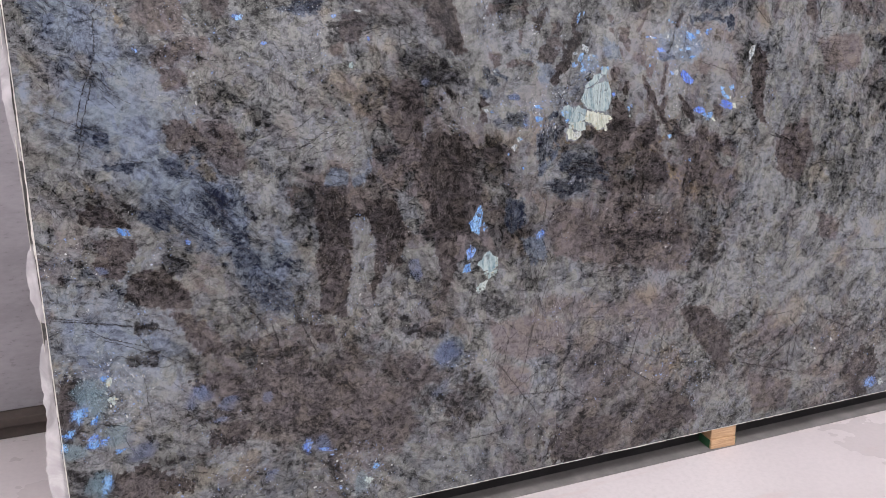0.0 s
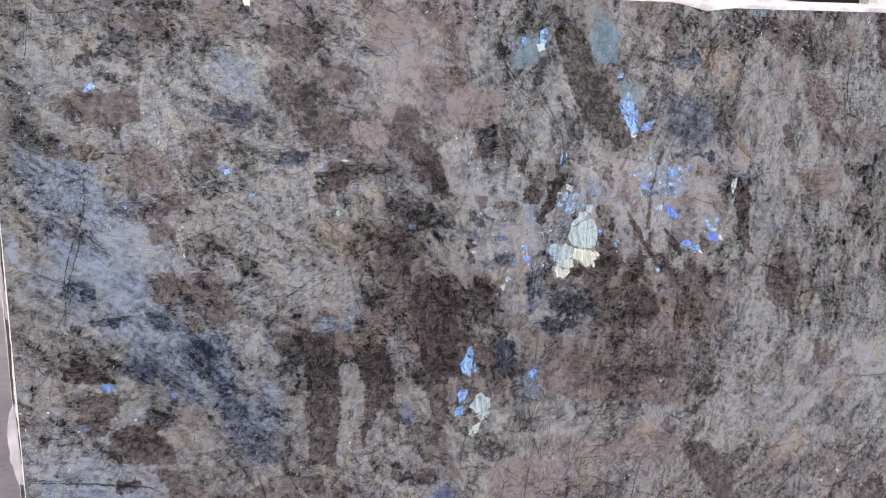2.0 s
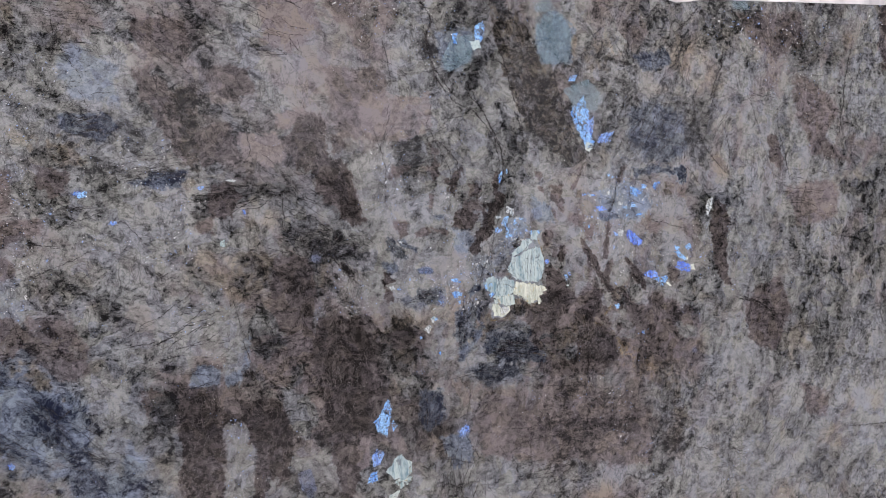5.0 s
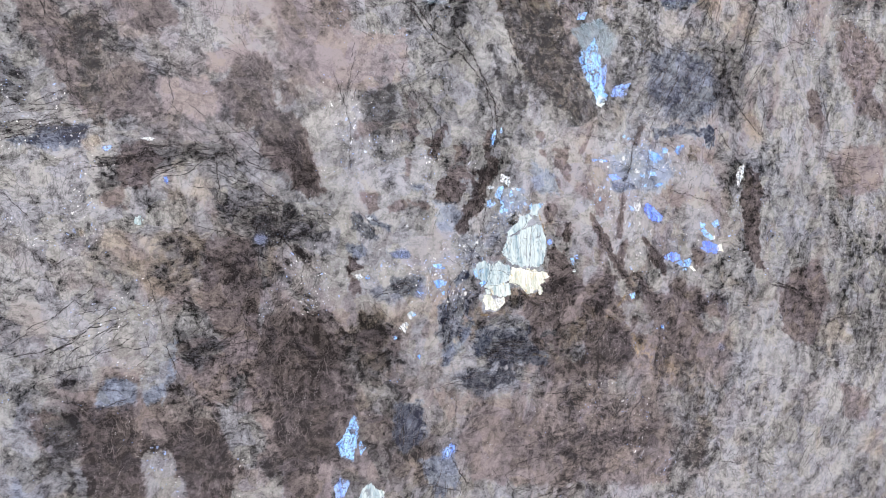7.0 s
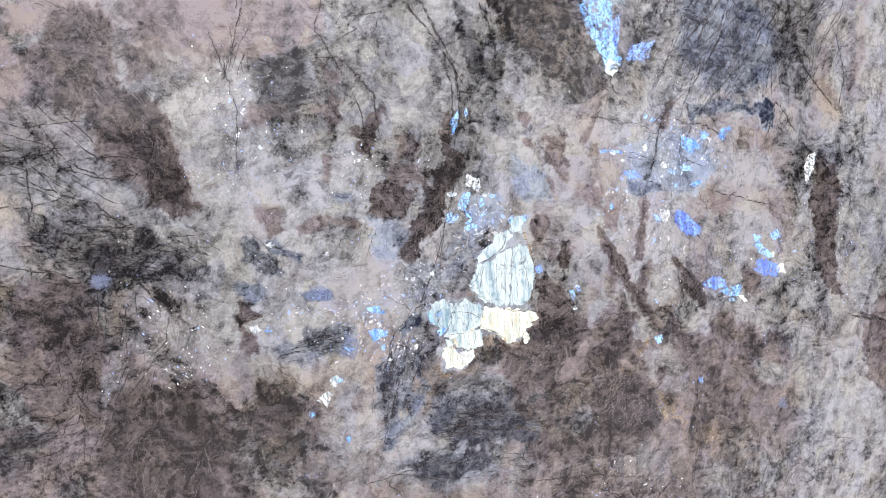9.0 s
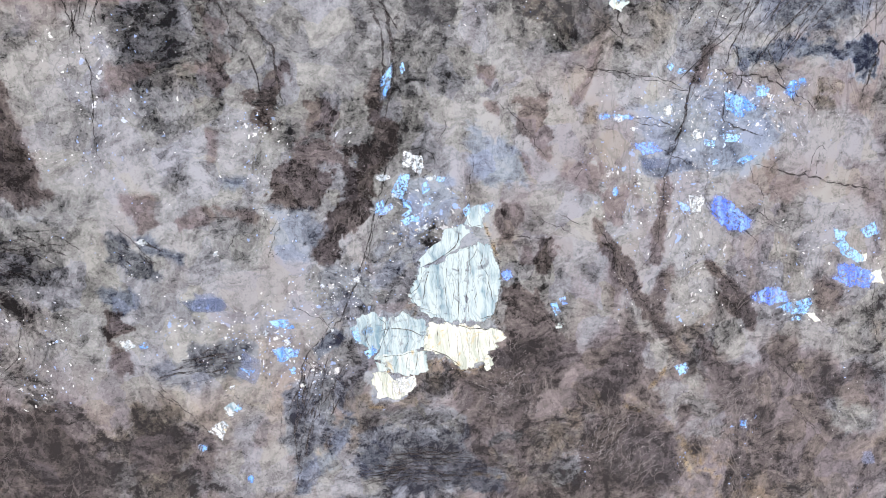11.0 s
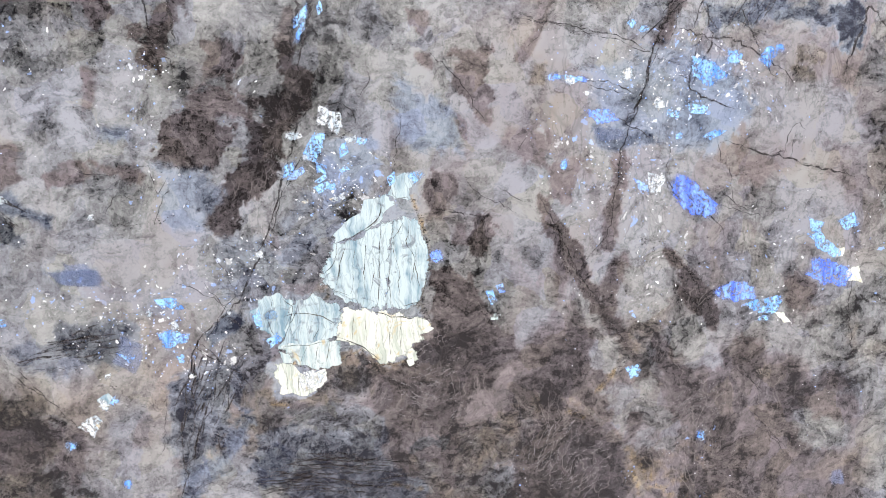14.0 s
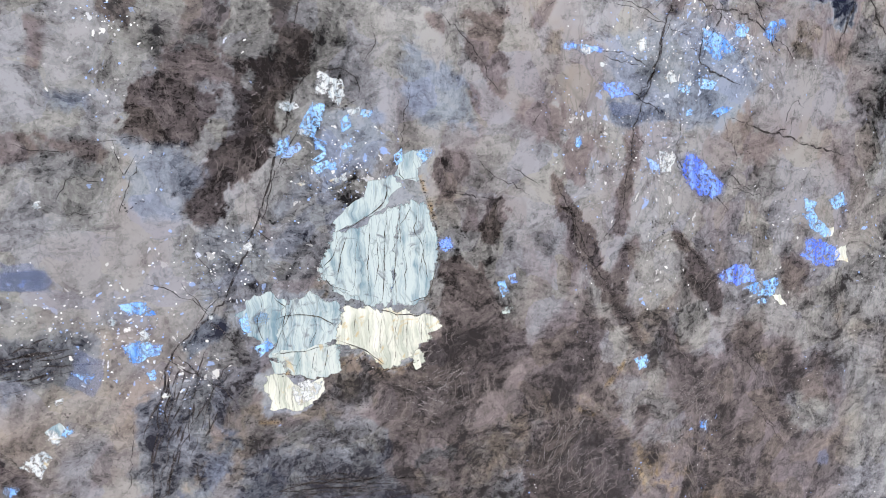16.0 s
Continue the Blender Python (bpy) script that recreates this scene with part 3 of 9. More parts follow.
natural_ground()
scattered()
bundle(0.092, 1.760, 0.062, 0.019, 85)
bundle(0.562, 1.542, 0.054, 0.030, -15)
bundle(0.782, 1.519, 0.089, 0.062, -64)
ochre(0.189, 1.457, 0.069, 0.018, -7)
ochre(0.234, 1.382, 0.040, 0.035, -52, 0.7)
ochre(0.487, 1.497, 0.045, 0.025, -2, 0.8)
pale(0.154, 1.678, 0.074, 0.082, -1, 0.7)
pale(0.564, 1.652, 0.100, 0.047, -1, 0.7)
pale(1.034, 1.733, 0.099, 0.111, 0, 0.7)
pale(0.680, 1.297, 0.089, 0.057, -4, 0.7)
pale(1.017, 1.567, 0.043, 0.048, -2, 0.9)
pale(0.366, 1.591, 0.053, 0.071, -2, 0.5)
pale(0.947, 1.322, 0.065, 0.038, -4, 0.8)
bundle(0.487, 1.740, 0.098, 0.040, 2)
bundle(0.663, 1.448, 0.093, 0.039, 13)
bundle(0.976, 1.379, 0.120, 0.048, -35)
bundle(0.774, 1.702, 0.050, 0.026, 56)
bundle(1.032, 1.264, 0.100, 0.052, -43)
bundle(0.468, 1.344, 0.086, 0.029, -4)
bundle(0.316, 1.302, 0.066, 0.028, 17)
bundle(0.939, 1.795, 0.093, 0.064, -19)
bundle(0.738, 1.627, 0.073, 0.062, -53)
fracture(0.0013, (0.300, 1.831), (0.276, 1.775), (0.246, 1.726))
fracture(0.0016, (0.198, 1.678), (0.218, 1.691), (0.228, 1.657), (0.235, 1.633))
fracture(0.0012, (0.162, 1.620), (0.201, 1.633), (0.239, 1.641), (0.279, 1.626))
fracture(0.0015, (0.114, 1.793), (0.176, 1.791), (0.239, 1.802), (0.328, 1.782))
fracture(0.0013, (0.411, 1.733), (0.428, 1.690), (0.439, 1.668))
fracture(0.0014, (0.516, 1.762), (0.511, 1.733), (0.504, 1.704))
fracture(0.0013, (0.476, 1.784), (0.574, 1.774), (0.662, 1.793))
fracture(0.0015, (0.682, 1.853), (0.649, 1.807))
fracture(0.0014, (0.796, 1.779), (0.838, 1.730), (0.870, 1.741))
fracture(0.0014, (0.975, 1.843), (1.021, 1.809), (1.072, 1.828))
fracture(0.0014, (0.887, 1.748), (0.931, 1.702), (0.978, 1.686))
fracture(0.0024, (0.256, 1.526), (0.265, 1.512), (0.276, 1.495), (0.277, 1.478))
fracture(0.0018, (0.276, 1.495), (0.281, 1.452), (0.286, 1.424))
fracture(0.0021, (0.190, 1.429), (0.186, 1.332), (0.177, 1.291), (0.156, 1.238), (0.138, 1.191), (0.126, 1.144), (0.126, 1.089))
fracture(0.0011, (0.064, 1.314), (0.124, 1.302), (0.183, 1.263))
fracture(0.0014, (0.886, 1.547), (0.895, 1.469), (0.876, 1.438))
fracture(0.0013, (0.648, 1.628), (0.691, 1.613), (0.724, 1.552), (0.737, 1.445))
blue(0.138, 1.171, 0.116, 0.079, -38, 0.9)
blue(0.311, 0.997, 0.104, 0.067, -43, 0.9)
blue(0.425, 0.902, 0.123, 0.062, -48, 0.9)
blue(0.547, 0.759, 0.106, 0.056, -48, 0.9)
blue(0.199, 1.297, 0.090, 0.041, -32, 0.9)
blue(0.120, 1.405, 0.075, 0.053, -37, 0.9)
bundle(0.162, 1.237, 0.083, 0.032, -43)
inkblue(0.152, 1.111, 0.051, 0.030, -28)
inkblue(0.223, 1.042, 0.046, 0.011, -1)
inkblue(0.434, 0.934, 0.078, 0.030, -43)
inkblue(0.310, 0.911, 0.039, 0.027, -43)
inkblue(0.386, 0.854, 0.063, 0.036, -39)
inkblue(0.503, 0.837, 0.080, 0.050, -48)
inkblue(0.554, 0.668, 0.064, 0.034, -48)
inkblue(0.348, 1.018, 0.025, 0.014, -47)
inkblue(0.074, 1.435, 0.030, 0.024, -47, 0.6)
pale(0.309, 1.224, 0.092, 0.048, -5, 0.7)
pale(0.105, 1.215, 0.061, 0.038, -6, 0.7)
pale(0.735, 1.049, 0.091, 0.067, 14, 0.7)
pale(0.065, 0.712, 0.062, 0.045, -11, 0.8)
pale(0.553, 1.010, 0.057, 0.088, -7, 0.4)
bundle(1.019, 1.114, 0.079, 0.069, 75)
pale(0.585, 0.872, 0.052, 0.059, -8, 0.5)
ochre(0.135, 0.978, 0.057, 0.013, -18, 0.7)
ochre(0.395, 1.029, 0.027, 0.023, -7, 0.7)
ochre(0.452, 0.950, 0.029, 0.014, -38, 0.7)
ochre(1.037, 0.595, 0.025, 0.019, -10, 0.5)
hairs(0.188, 0.915, 0.064, 0.025, 30)
hairs(0.188, 0.815, 0.069, 0.033, 29)
hairs(0.257, 0.707, 0.062, 0.040, 34)
hairs(0.712, 0.747, 0.090, 0.048, 41)
hairs(0.890, 0.750, 0.076, 0.039, 69)
fracture(0.0012, (0.146, 1.115), (0.120, 1.063), (0.089, 1.012))
fracture(0.0012, (0.091, 1.039), (0.137, 0.992), (0.144, 0.935))
fracture(0.0018, (0.677, 0.901), (0.725, 0.941), (0.773, 0.953))
fracture(0.0013, (0.371, 1.161), (0.392, 1.087))
fracture(0.0020, (0.816, 0.917), (0.829, 0.881), (0.891, 0.863))
fracture(0.0040, (0.804, 0.593), (0.825, 0.558))
fracture(0.0042, (1.022, 0.561), (1.046, 0.549), (1.065, 0.535))
fracture(0.0013, (0.572, 0.710), (0.557, 0.653))
fracture(0.0015, (0.842, 1.037), (0.861, 0.973))
fracture(0.0015, (0.924, 0.871), (0.938, 0.806), (0.924, 0.713))
fracture(0.0013, (0.257, 0.905), (0.197, 0.956), (0.121, 0.952))
fracture(0.0026, (1.328, 1.816), (1.341, 1.749), (1.354, 1.699), (1.361, 1.633), (1.386, 1.599), (1.411, 1.573), (1.457, 1.555), (1.490, 1.503), (1.520, 1.460), (1.549, 1.407))
fracture(0.0022, (1.481, 1.724), (1.525, 1.681), (1.570, 1.647), (1.595, 1.603), (1.631, 1.559))
fracture(0.0024, (1.595, 1.819), (1.533, 1.767), (1.510, 1.733))
fracture(0.0033, (1.722, 1.575), (1.757, 1.503), (1.782, 1.440), (1.782, 1.396))
fracture(0.0017, (1.873, 1.750), (1.909, 1.679), (1.899, 1.571))
fracture(0.0017, (1.929, 1.660), (1.892, 1.499))
fracture(0.0023, (2.087, 1.714), (2.093, 1.659), (2.053, 1.586))
fracture(0.0024, (2.249, 1.733), (2.228, 1.639), (2.185, 1.546))
fracture(0.0016, (1.353, 1.433), (1.379, 1.415), (1.384, 1.364))
fracture(0.0016, (1.348, 1.583), (1.328, 1.517), (1.356, 1.466), (1.362, 1.432))
fracture(0.0021, (1.508, 1.494), (1.520, 1.408), (1.504, 1.341))
fracture(0.0019, (2.725, 1.652), (2.702, 1.553), (2.665, 1.494), (2.746, 1.462))
fracture(0.0023, (2.226, 1.488), (2.242, 1.412), (2.225, 1.356))
fracture(0.0018, (2.424, 1.559), (2.427, 1.462), (2.451, 1.326))
fracture(0.0020, (2.134, 1.491), (2.210, 1.564))
bundle(1.224, 1.504, 0.070, 0.024, 75)
bundle(1.999, 1.477, 0.118, 0.117, 51)
bundle(2.077, 1.659, 0.101, 0.084, 64)
bundle(2.146, 1.500, 0.102, 0.104, 49)
bundle(2.688, 1.144, 0.080, 0.057, 78)
bundle(2.510, 1.294, 0.100, 0.059, -3)
bundle(1.696, 1.505, 0.094, 0.063, -52)
bundle(2.305, 1.577, 0.100, 0.015, -1)
bundle(2.586, 1.693, 0.107, 0.060, 15)
bundle(1.894, 1.751, 0.085, 0.060, 43)
pale(1.287, 1.716, 0.072, 0.099, 0, 0.6)
pale(1.516, 1.579, 0.068, 0.046, -61, 0.5)
pale(1.414, 1.497, 0.056, 0.051, -2, 0.5)
pale(2.783, 1.571, 0.120, 0.061, -1, 0.8)
pale(2.645, 1.236, 0.065, 0.050, -4, 0.6)
pale(1.833, 1.652, 0.052, 0.027, -1, 0.6)
ochre(1.870, 1.715, 0.064, 0.035, 0, 0.4)
fracture(0.0043, (2.226, 0.998), (2.272, 0.984), (2.331, 0.968), (2.380, 0.925))
bundle(1.266, 0.821, 0.043, 0.036, 83)
bundle(1.320, 0.646, 0.056, 0.048, 79)
bundle(1.644, 0.703, 0.152, 0.045, -3)
bundle(1.202, 0.533, 0.074, 0.036, -6)
bundle(2.140, 0.575, 0.083, 0.030, -9)
bundle(1.990, 0.671, 0.095, 0.073, 49)
bundle(2.332, 0.603, 0.080, 0.093, 47)
bundle(2.632, 0.839, 0.086, 0.096, 47)
pale(1.828, 0.568, 0.101, 0.041, 13, 0.7)
pale(1.502, 0.560, 0.173, 0.031, -3, 0.7)
pale(1.530, 0.439, 0.157, 0.034, -11, 0.6)
pale(2.208, 0.801, 0.094, 0.075, -7, 0.6)
pale(2.326, 0.411, 0.097, 0.076, -9, 0.6)
pale(2.744, 0.624, 0.121, 0.107, 84, 0.8)
pale(2.764, 0.824, 0.067, 0.061, -6, 0.8)
pale(2.049, 0.529, 0.079, 0.055, -9, 0.6)
pale(1.338, 0.848, 0.055, 0.034, -7, 0.6)
pale(2.441, 0.704, 0.075, 0.047, -7, 0.6)
vein(2.670, 0.955, 2.632, 0.839, 0.0020)
vein(2.599, 0.763, 2.524, 0.654, 0.0020)
vein(2.525, 0.664, 2.428, 0.570, 0.0026)
vein(2.428, 0.570, 2.352, 0.426, 0.0019)
vein(2.150, 0.388, 2.091, 0.301, 0.0019)
vein(2.525, 0.664, 2.590, 0.669, 0.0025)
fracture(0.0019, (2.497, 1.030), (2.527, 0.949), (2.514, 0.891))
fracture(0.0018, (2.343, 0.717), (2.331, 0.642))
fracture(0.0022, (1.366, 0.744), (1.393, 0.675), (1.417, 0.648))
fracture(0.0019, (1.777, 0.702), (1.694, 0.696), (1.592, 0.690))
fracture(0.0017, (2.026, 0.574), (1.993, 0.468))
fracture(0.0016, (1.482, 0.555), (1.463, 0.455))
fracture(0.0018, (1.516, 0.497), (1.614, 0.489))
fracture(0.0018, (1.493, 0.467), (1.591, 0.458))
fracture(0.0018, (1.907, 0.483), (1.932, 0.405))
fracture(0.0024, (2.507, 0.872), (2.609, 0.871))
fracture(0.0024, (2.606, 0.563), (2.710, 0.554), (2.812, 0.543))
brownish(0.650, 0.363, 0.386, 0.179, -10, 0.7)
brownish(1.683, 0.181, 0.351, 0.152, -10, 0.35)
brownish(2.470, 0.169, 0.322, 0.167, -9, 0.4)
blue(0.131, 0.575, 0.172, 0.161, -9, 0.6)
pale(0.120, 0.591, 0.133, 0.043, -20, 0.7)
pale(0.213, 0.456, 0.124, 0.075, -10, 0.6)
pale(0.199, 0.320, 0.111, 0.046, -11, 0.5)
pale(0.435, 0.216, 0.071, 0.036, 10, 0.8)
pale(0.516, 0.403, 0.063, 0.019, 73, 0.7)
pale(0.959, 0.480, 0.069, 0.033, -8, 0.6)
pale(1.243, 0.366, 0.121, 0.097, 71, 0.8)
pale(1.335, 0.260, 0.119, 0.072, -10, 0.7)
pale(1.159, 0.192, 0.093, 0.046, -1, 0.7)
pale(2.070, 0.112, 0.122, 0.050, -10, 0.4)
pale(2.394, 0.097, 0.159, 0.042, -10, 0.5)
pale(0.869, 0.169, 0.122, 0.051, -12, 0.4)
pale(1.136, 0.097, 0.111, 0.037, -2, 0.5)
pale(0.744, 0.313, 0.066, 0.033, -10, 0.4)
pale(1.014, 0.229, 0.072, 0.034, -11, 0.3)
pale(0.695, 0.520, 0.048, 0.048, -8, 0.6)
dark(0.032, 0.487, 0.033, 0.024, -9, 0.9)
dark(0.026, 0.407, 0.066, 0.029, 79, 0.85)
dark(0.393, 0.434, 0.067, 0.028, -4, 0.85)
dark(0.201, 0.209, 0.092, 0.046, -12, 0.6)
dark(0.398, 0.293, 0.066, 0.032, -11, 0.6)
dark(0.615, 0.320, 0.079, 0.049, -11, 0.6)
dark(0.288, 0.222, 0.058, 0.039, -12, 0.5)
dark(0.789, 0.473, 0.064, 0.051, 22, 0.4)
dark(0.506, 0.143, 0.063, 0.041, -12, 0.4)
dark(1.480, 0.065, 0.120, 0.071, 3, 0.8)
dark(1.842, 0.097, 0.083, 0.051, -10, 0.85)
dark(2.675, 0.104, 0.088, 0.075, 66, 0.8)
dark(2.345, 0.000, 0.204, 0.026, -2, 0.5)
dark(1.638, 0.073, 0.127, 0.035, -2, 0.5)
dark(1.559, 0.316, 0.084, 0.046, -9, 0.4)
dark(2.191, 0.173, 0.100, 0.040, -9, 0.5)
dark(0.952, 0.379, 0.105, 0.051, -10, 0.5)
dark(0.858, 0.258, 0.103, 0.042, -11, 0.5)
black(0.583, 0.497, 0.068, 0.015, 1, 0.8)
black(0.998, 0.500, 0.049, 0.018, -8, 0.9)
black(1.107, 0.256, 0.057, 0.066, 54, 0.7)
black(1.245, 0.402, 0.068, 0.039, 54, 0.3)
blue(1.044, 0.433, 0.050, 0.048, 43, 0.7)
ochre(0.023, 0.541, 0.044, 0.032, -10, 0.4)
ochre(1.816, 0.274, 0.090, 0.077, -9, 0.5)
ochre(0.464, 0.523, 0.062, 0.037, -49, 0.5)
ochre(0.369, 0.599, 0.043, 0.046, -9, 0.5)
ochre(0.435, 0.216, 0.059, 0.033, 10, 0.25)
glints(1.096, 0.390, 0.091, 0.035, -9)
glints(0.133, 0.470, 0.120, 0.104, -10)
glints(0.764, 0.121, 0.102, 0.085, -12)
crack(0.007, 0.676, 0.152, 0.641, 0.0019)
crack(0.152, 0.641, 0.298, 0.601, 0.0017)
crack(0.096, 0.617, 0.317, 0.515, 0.0014)
crack(1.212, 0.512, 1.437, 0.335, 0.0015)
crack(1.238, 0.259, 1.357, 0.330, 0.0013)
crack(1.643, 0.340, 1.975, 0.229, 0.0017)
crack(2.339, 0.273, 2.291, 0.115, 0.0015)
vein(2.041, 0.214, 1.952, 0.042, 0.0024)
vein(1.670, 0.027, 1.704, 0.138, 0.0014)
shade(0.707, 0.253, 0.498, 0.149, -11, 0.2)
crack(2.293, 0.280, 2.216, 0.124, 0.0030)
crack(2.338, 0.294, 2.321, 0.141, 0.0031)
crack(1.818, 0.428, 1.772, 0.262, 0.0028)
crack(1.622, 0.306, 1.815, 0.177, 0.0034)
crack(1.520, 0.414, 1.686, 0.324, 0.0032)
crack(1.705, 0.196, 1.670, 0.066, 0.0024)
crack(2.093, 0.230, 2.393, 0.140, 0.0032)
crack(2.392, 0.182, 2.684, 0.221, 0.0031)
crack(1.344, 0.494, 1.278, 0.289, 0.0022)
crack(1.206, 0.372, 1.351, 0.165, 0.0025)
crack(1.276, 0.253, 1.454, 0.240, 0.0025)
crack(1.437, 0.335, 1.353, 0.202, 0.0022)
crack(1.164, 0.290, 1.232, 0.114, 0.0029)
crack(1.556, 0.203, 1.643, 0.302, 0.0023)
crack(1.054, 0.292, 1.121, 0.173, 0.0028)
crack(0.789, 0.473, 0.652, 0.380, 0.0019)
crack(0.886, 0.424, 0.981, 0.270, 0.0023)
crack(0.317, 0.515, 0.452, 0.556, 0.0018)
crack(0.344, 0.495, 0.316, 0.360, 0.0019)
crack(0.206, 0.518, 0.216, 0.348, 0.0015)
crack(0.111, 0.398, 0.192, 0.258, 0.0015)
crack(0.546, 0.605, 0.565, 0.475, 0.0032)
crack(0.609, 0.628, 0.661, 0.493, 0.0032)
crack(0.490, 0.644, 0.541, 0.543, 0.0027)
crack(0.747, 0.346, 0.580, 0.277, 0.0015)
crack(1.083, 0.144, 1.234, 0.151, 0.0023)
crack(1.390, 0.139, 1.530, 0.016, 0.0022)
ochre(0.740, 1.529, 0.048, 0.078, -1, 0.35)
bundle(0.736, 1.079, 0.065, 0.045, 20)
inkblue(1.963, 1.457, 0.103, 0.068, 52, 0.35)
ochre(1.910, 0.862, 0.120, 0.067, -25, 0.45)
inkblue(1.490, 0.874, 0.110, 0.024, -5, 0.5)
hairs(0.937, 1.502, 0.052, 0.047, -43)
hairs(1.099, 1.443, 0.066, 0.050, -48)
pits(1.329, 1.342, 0.013, 0.010, 74)
pits(1.375, 1.203, 0.005, 0.004, 0)
fracture(0.0006, (1.574, 1.345), (1.575, 1.319), (1.566, 1.308))
fracture(0.0007, (1.606, 1.292), (1.598, 1.260), (1.590, 1.222), (1.584, 1.205))
fracture(0.0008, (1.472, 1.170), (1.488, 1.223), (1.512, 1.259), (1.519, 1.269))
fracture(0.0005, (1.323, 1.210), (1.340, 1.230), (1.360, 1.224))
fracture(0.0005, (1.332, 1.202), (1.362, 1.202))
fracture(0.0006, (1.389, 1.240), (1.378, 1.220), (1.368, 1.198))
fracture(0.0007, (1.390, 1.372), (1.380, 1.355), (1.398, 1.352), (1.401, 1.331))
fracture(0.0005, (1.353, 1.255), (1.383, 1.255), (1.403, 1.250))
fracture(0.0006, (1.299, 1.256), (1.318, 1.250), (1.338, 1.250))
fracture(0.0021, (1.879, 1.377), (1.864, 1.356), (1.855, 1.329), (1.849, 1.307), (1.840, 1.286), (1.828, 1.270))
fracture(0.0013, (1.908, 1.387), (1.917, 1.371), (1.920, 1.349), (1.908, 1.327), (1.899, 1.305))
fracture(0.0010, (1.716, 1.377), (1.746, 1.371), (1.775, 1.367), (1.814, 1.358), (1.832, 1.352), (1.855, 1.340))
fracture(0.0011, (1.950, 1.380), (1.962, 1.358), (1.972, 1.344))
fracture(0.0007, (1.758, 1.391), (1.752, 1.376), (1.743, 1.360), (1.729, 1.347))
fracture(0.0008, (1.791, 1.310), (1.814, 1.304), (1.831, 1.300))
fracture(0.0007, (2.014, 1.257), (2.009, 1.226))
fracture(0.0006, (1.940, 1.235), (1.947, 1.182), (1.966, 1.175), (1.988, 1.177))
fracture(0.0006, (1.927, 1.248), (1.931, 1.224))
fracture(0.0007, (1.696, 1.216), (1.707, 1.209), (1.724, 1.197))
fracture(0.0007, (1.644, 1.197), (1.667, 1.190))
fracture(0.0006, (1.729, 1.264), (1.717, 1.248))
pits(2.031, 1.336, 0.012, 0.008, -2)
pits(1.706, 1.340, 0.017, 0.010, -2)
pits(1.789, 1.243, 0.020, 0.015, -3)
pits(1.801, 1.208, 0.022, 0.010, -3)
pits(1.848, 1.148, 0.010, 0.008, -6)
bundle(2.096, 1.285, 0.015, 0.012, 27, 0.6)
pits(2.095, 1.173, 0.011, 0.005, -3)
fracture(0.0008, (1.222, 1.071), (1.244, 1.052), (1.262, 1.033), (1.284, 1.003))
fracture(0.0008, (1.425, 1.107), (1.440, 1.095))
fracture(0.0008, (1.391, 1.082), (1.411, 1.064), (1.423, 1.085))
fracture(0.0006, (1.408, 1.142), (1.417, 1.128), (1.426, 1.113))
fracture(0.0006, (1.384, 1.060), (1.388, 1.020), (1.374, 0.963), (1.376, 0.927))
fracture(0.0005, (1.421, 1.062), (1.435, 1.032))
fracture(0.0005, (1.377, 0.938), (1.410, 0.941), (1.447, 0.923))
inkblue(1.534, 0.931, 0.053, 0.021, -12, 1)
bundle(1.498, 0.929, 0.070, 0.015, -10, 0.8)
ochre(1.591, 0.927, 0.016, 0.010, -6, 0.6)
pits(1.555, 1.014, 0.014, 0.004, -6)
pale(1.410, 0.941, 0.033, 0.022, -7, 0.4)
hairs(1.796, 0.906, 0.021, 0.020, 58)
ochre(1.840, 0.900, 0.035, 0.015, -65, 0.6)
pits(2.069, 0.974, 0.014, 0.012, -6)
fracture(0.0008, (1.786, 1.039), (1.779, 1.016))
fracture(0.0008, (1.956, 1.004), (1.982, 0.976))
fracture(0.0008, (1.963, 0.959), (2.018, 0.899))
pits(1.834, 0.971, 0.015, 0.009, 78)
pale(2.044, 0.909, 0.055, 0.040, -6, 0.2)
ochre(2.088, 1.022, 0.038, 0.010, 87, 0.3)
fracture(0.0009, (2.085, 1.100), (2.080, 1.050), (2.089, 0.998))
fracture(0.0007, (1.941, 1.099), (1.923, 1.088), (1.910, 1.074))
glints(1.536, 1.226, 0.032, 0.027, 27)
glints(1.373, 1.112, 0.031, 0.022, -6)
glints(1.825, 1.308, 0.035, 0.022, -2)
glints(1.373, 1.348, 0.025, 0.015, -2)
glints(1.885, 1.289, 0.048, 0.028, -2)
glints(1.323, 1.116, 0.081, 0.038, -5)
glints(1.395, 1.065, 0.042, 0.028, -5)
glints(1.552, 1.219, 0.049, 0.038, 26)
glints(1.914, 1.316, 0.091, 0.038, -12)
glints(1.440, 1.151, 0.063, 0.033, -4)
glints(1.824, 1.225, 0.072, 0.045, -3)

PALE[:] = np.clip(0.54 + 0.95 * (PALE - 0.5), -0.08, 1.0)

# the grains, clouds and fissures that stand out, one by one
ground(0.51, "umber", (0.665, 1.792), (0.863, 1.705), (1.054, 1.380), (0.957, 1.370), (0.728, 1.515), (0.629, 1.691))
# lighter brown here holds the mirrored window's veil, painted into the stone's tone
ground(0.71, "umber", (0.874, 1.839), (1.260, 1.831), (1.223, 1.419), (1.090, 1.425), (0.913, 1.584))
ground(0.36, "green", (1.260, 1.831), (1.509, 1.835), (1.577, 1.335), (1.391, 1.329), (1.275, 1.416))
ground(0.44, "umber", (1.028, 1.088), (1.176, 1.073), (1.151, 0.792), (1.004, 0.813))
ground(0.46, "umber", (1.550, 1.035), (1.928, 0.997), (1.919, 0.679), (1.522, 0.737))
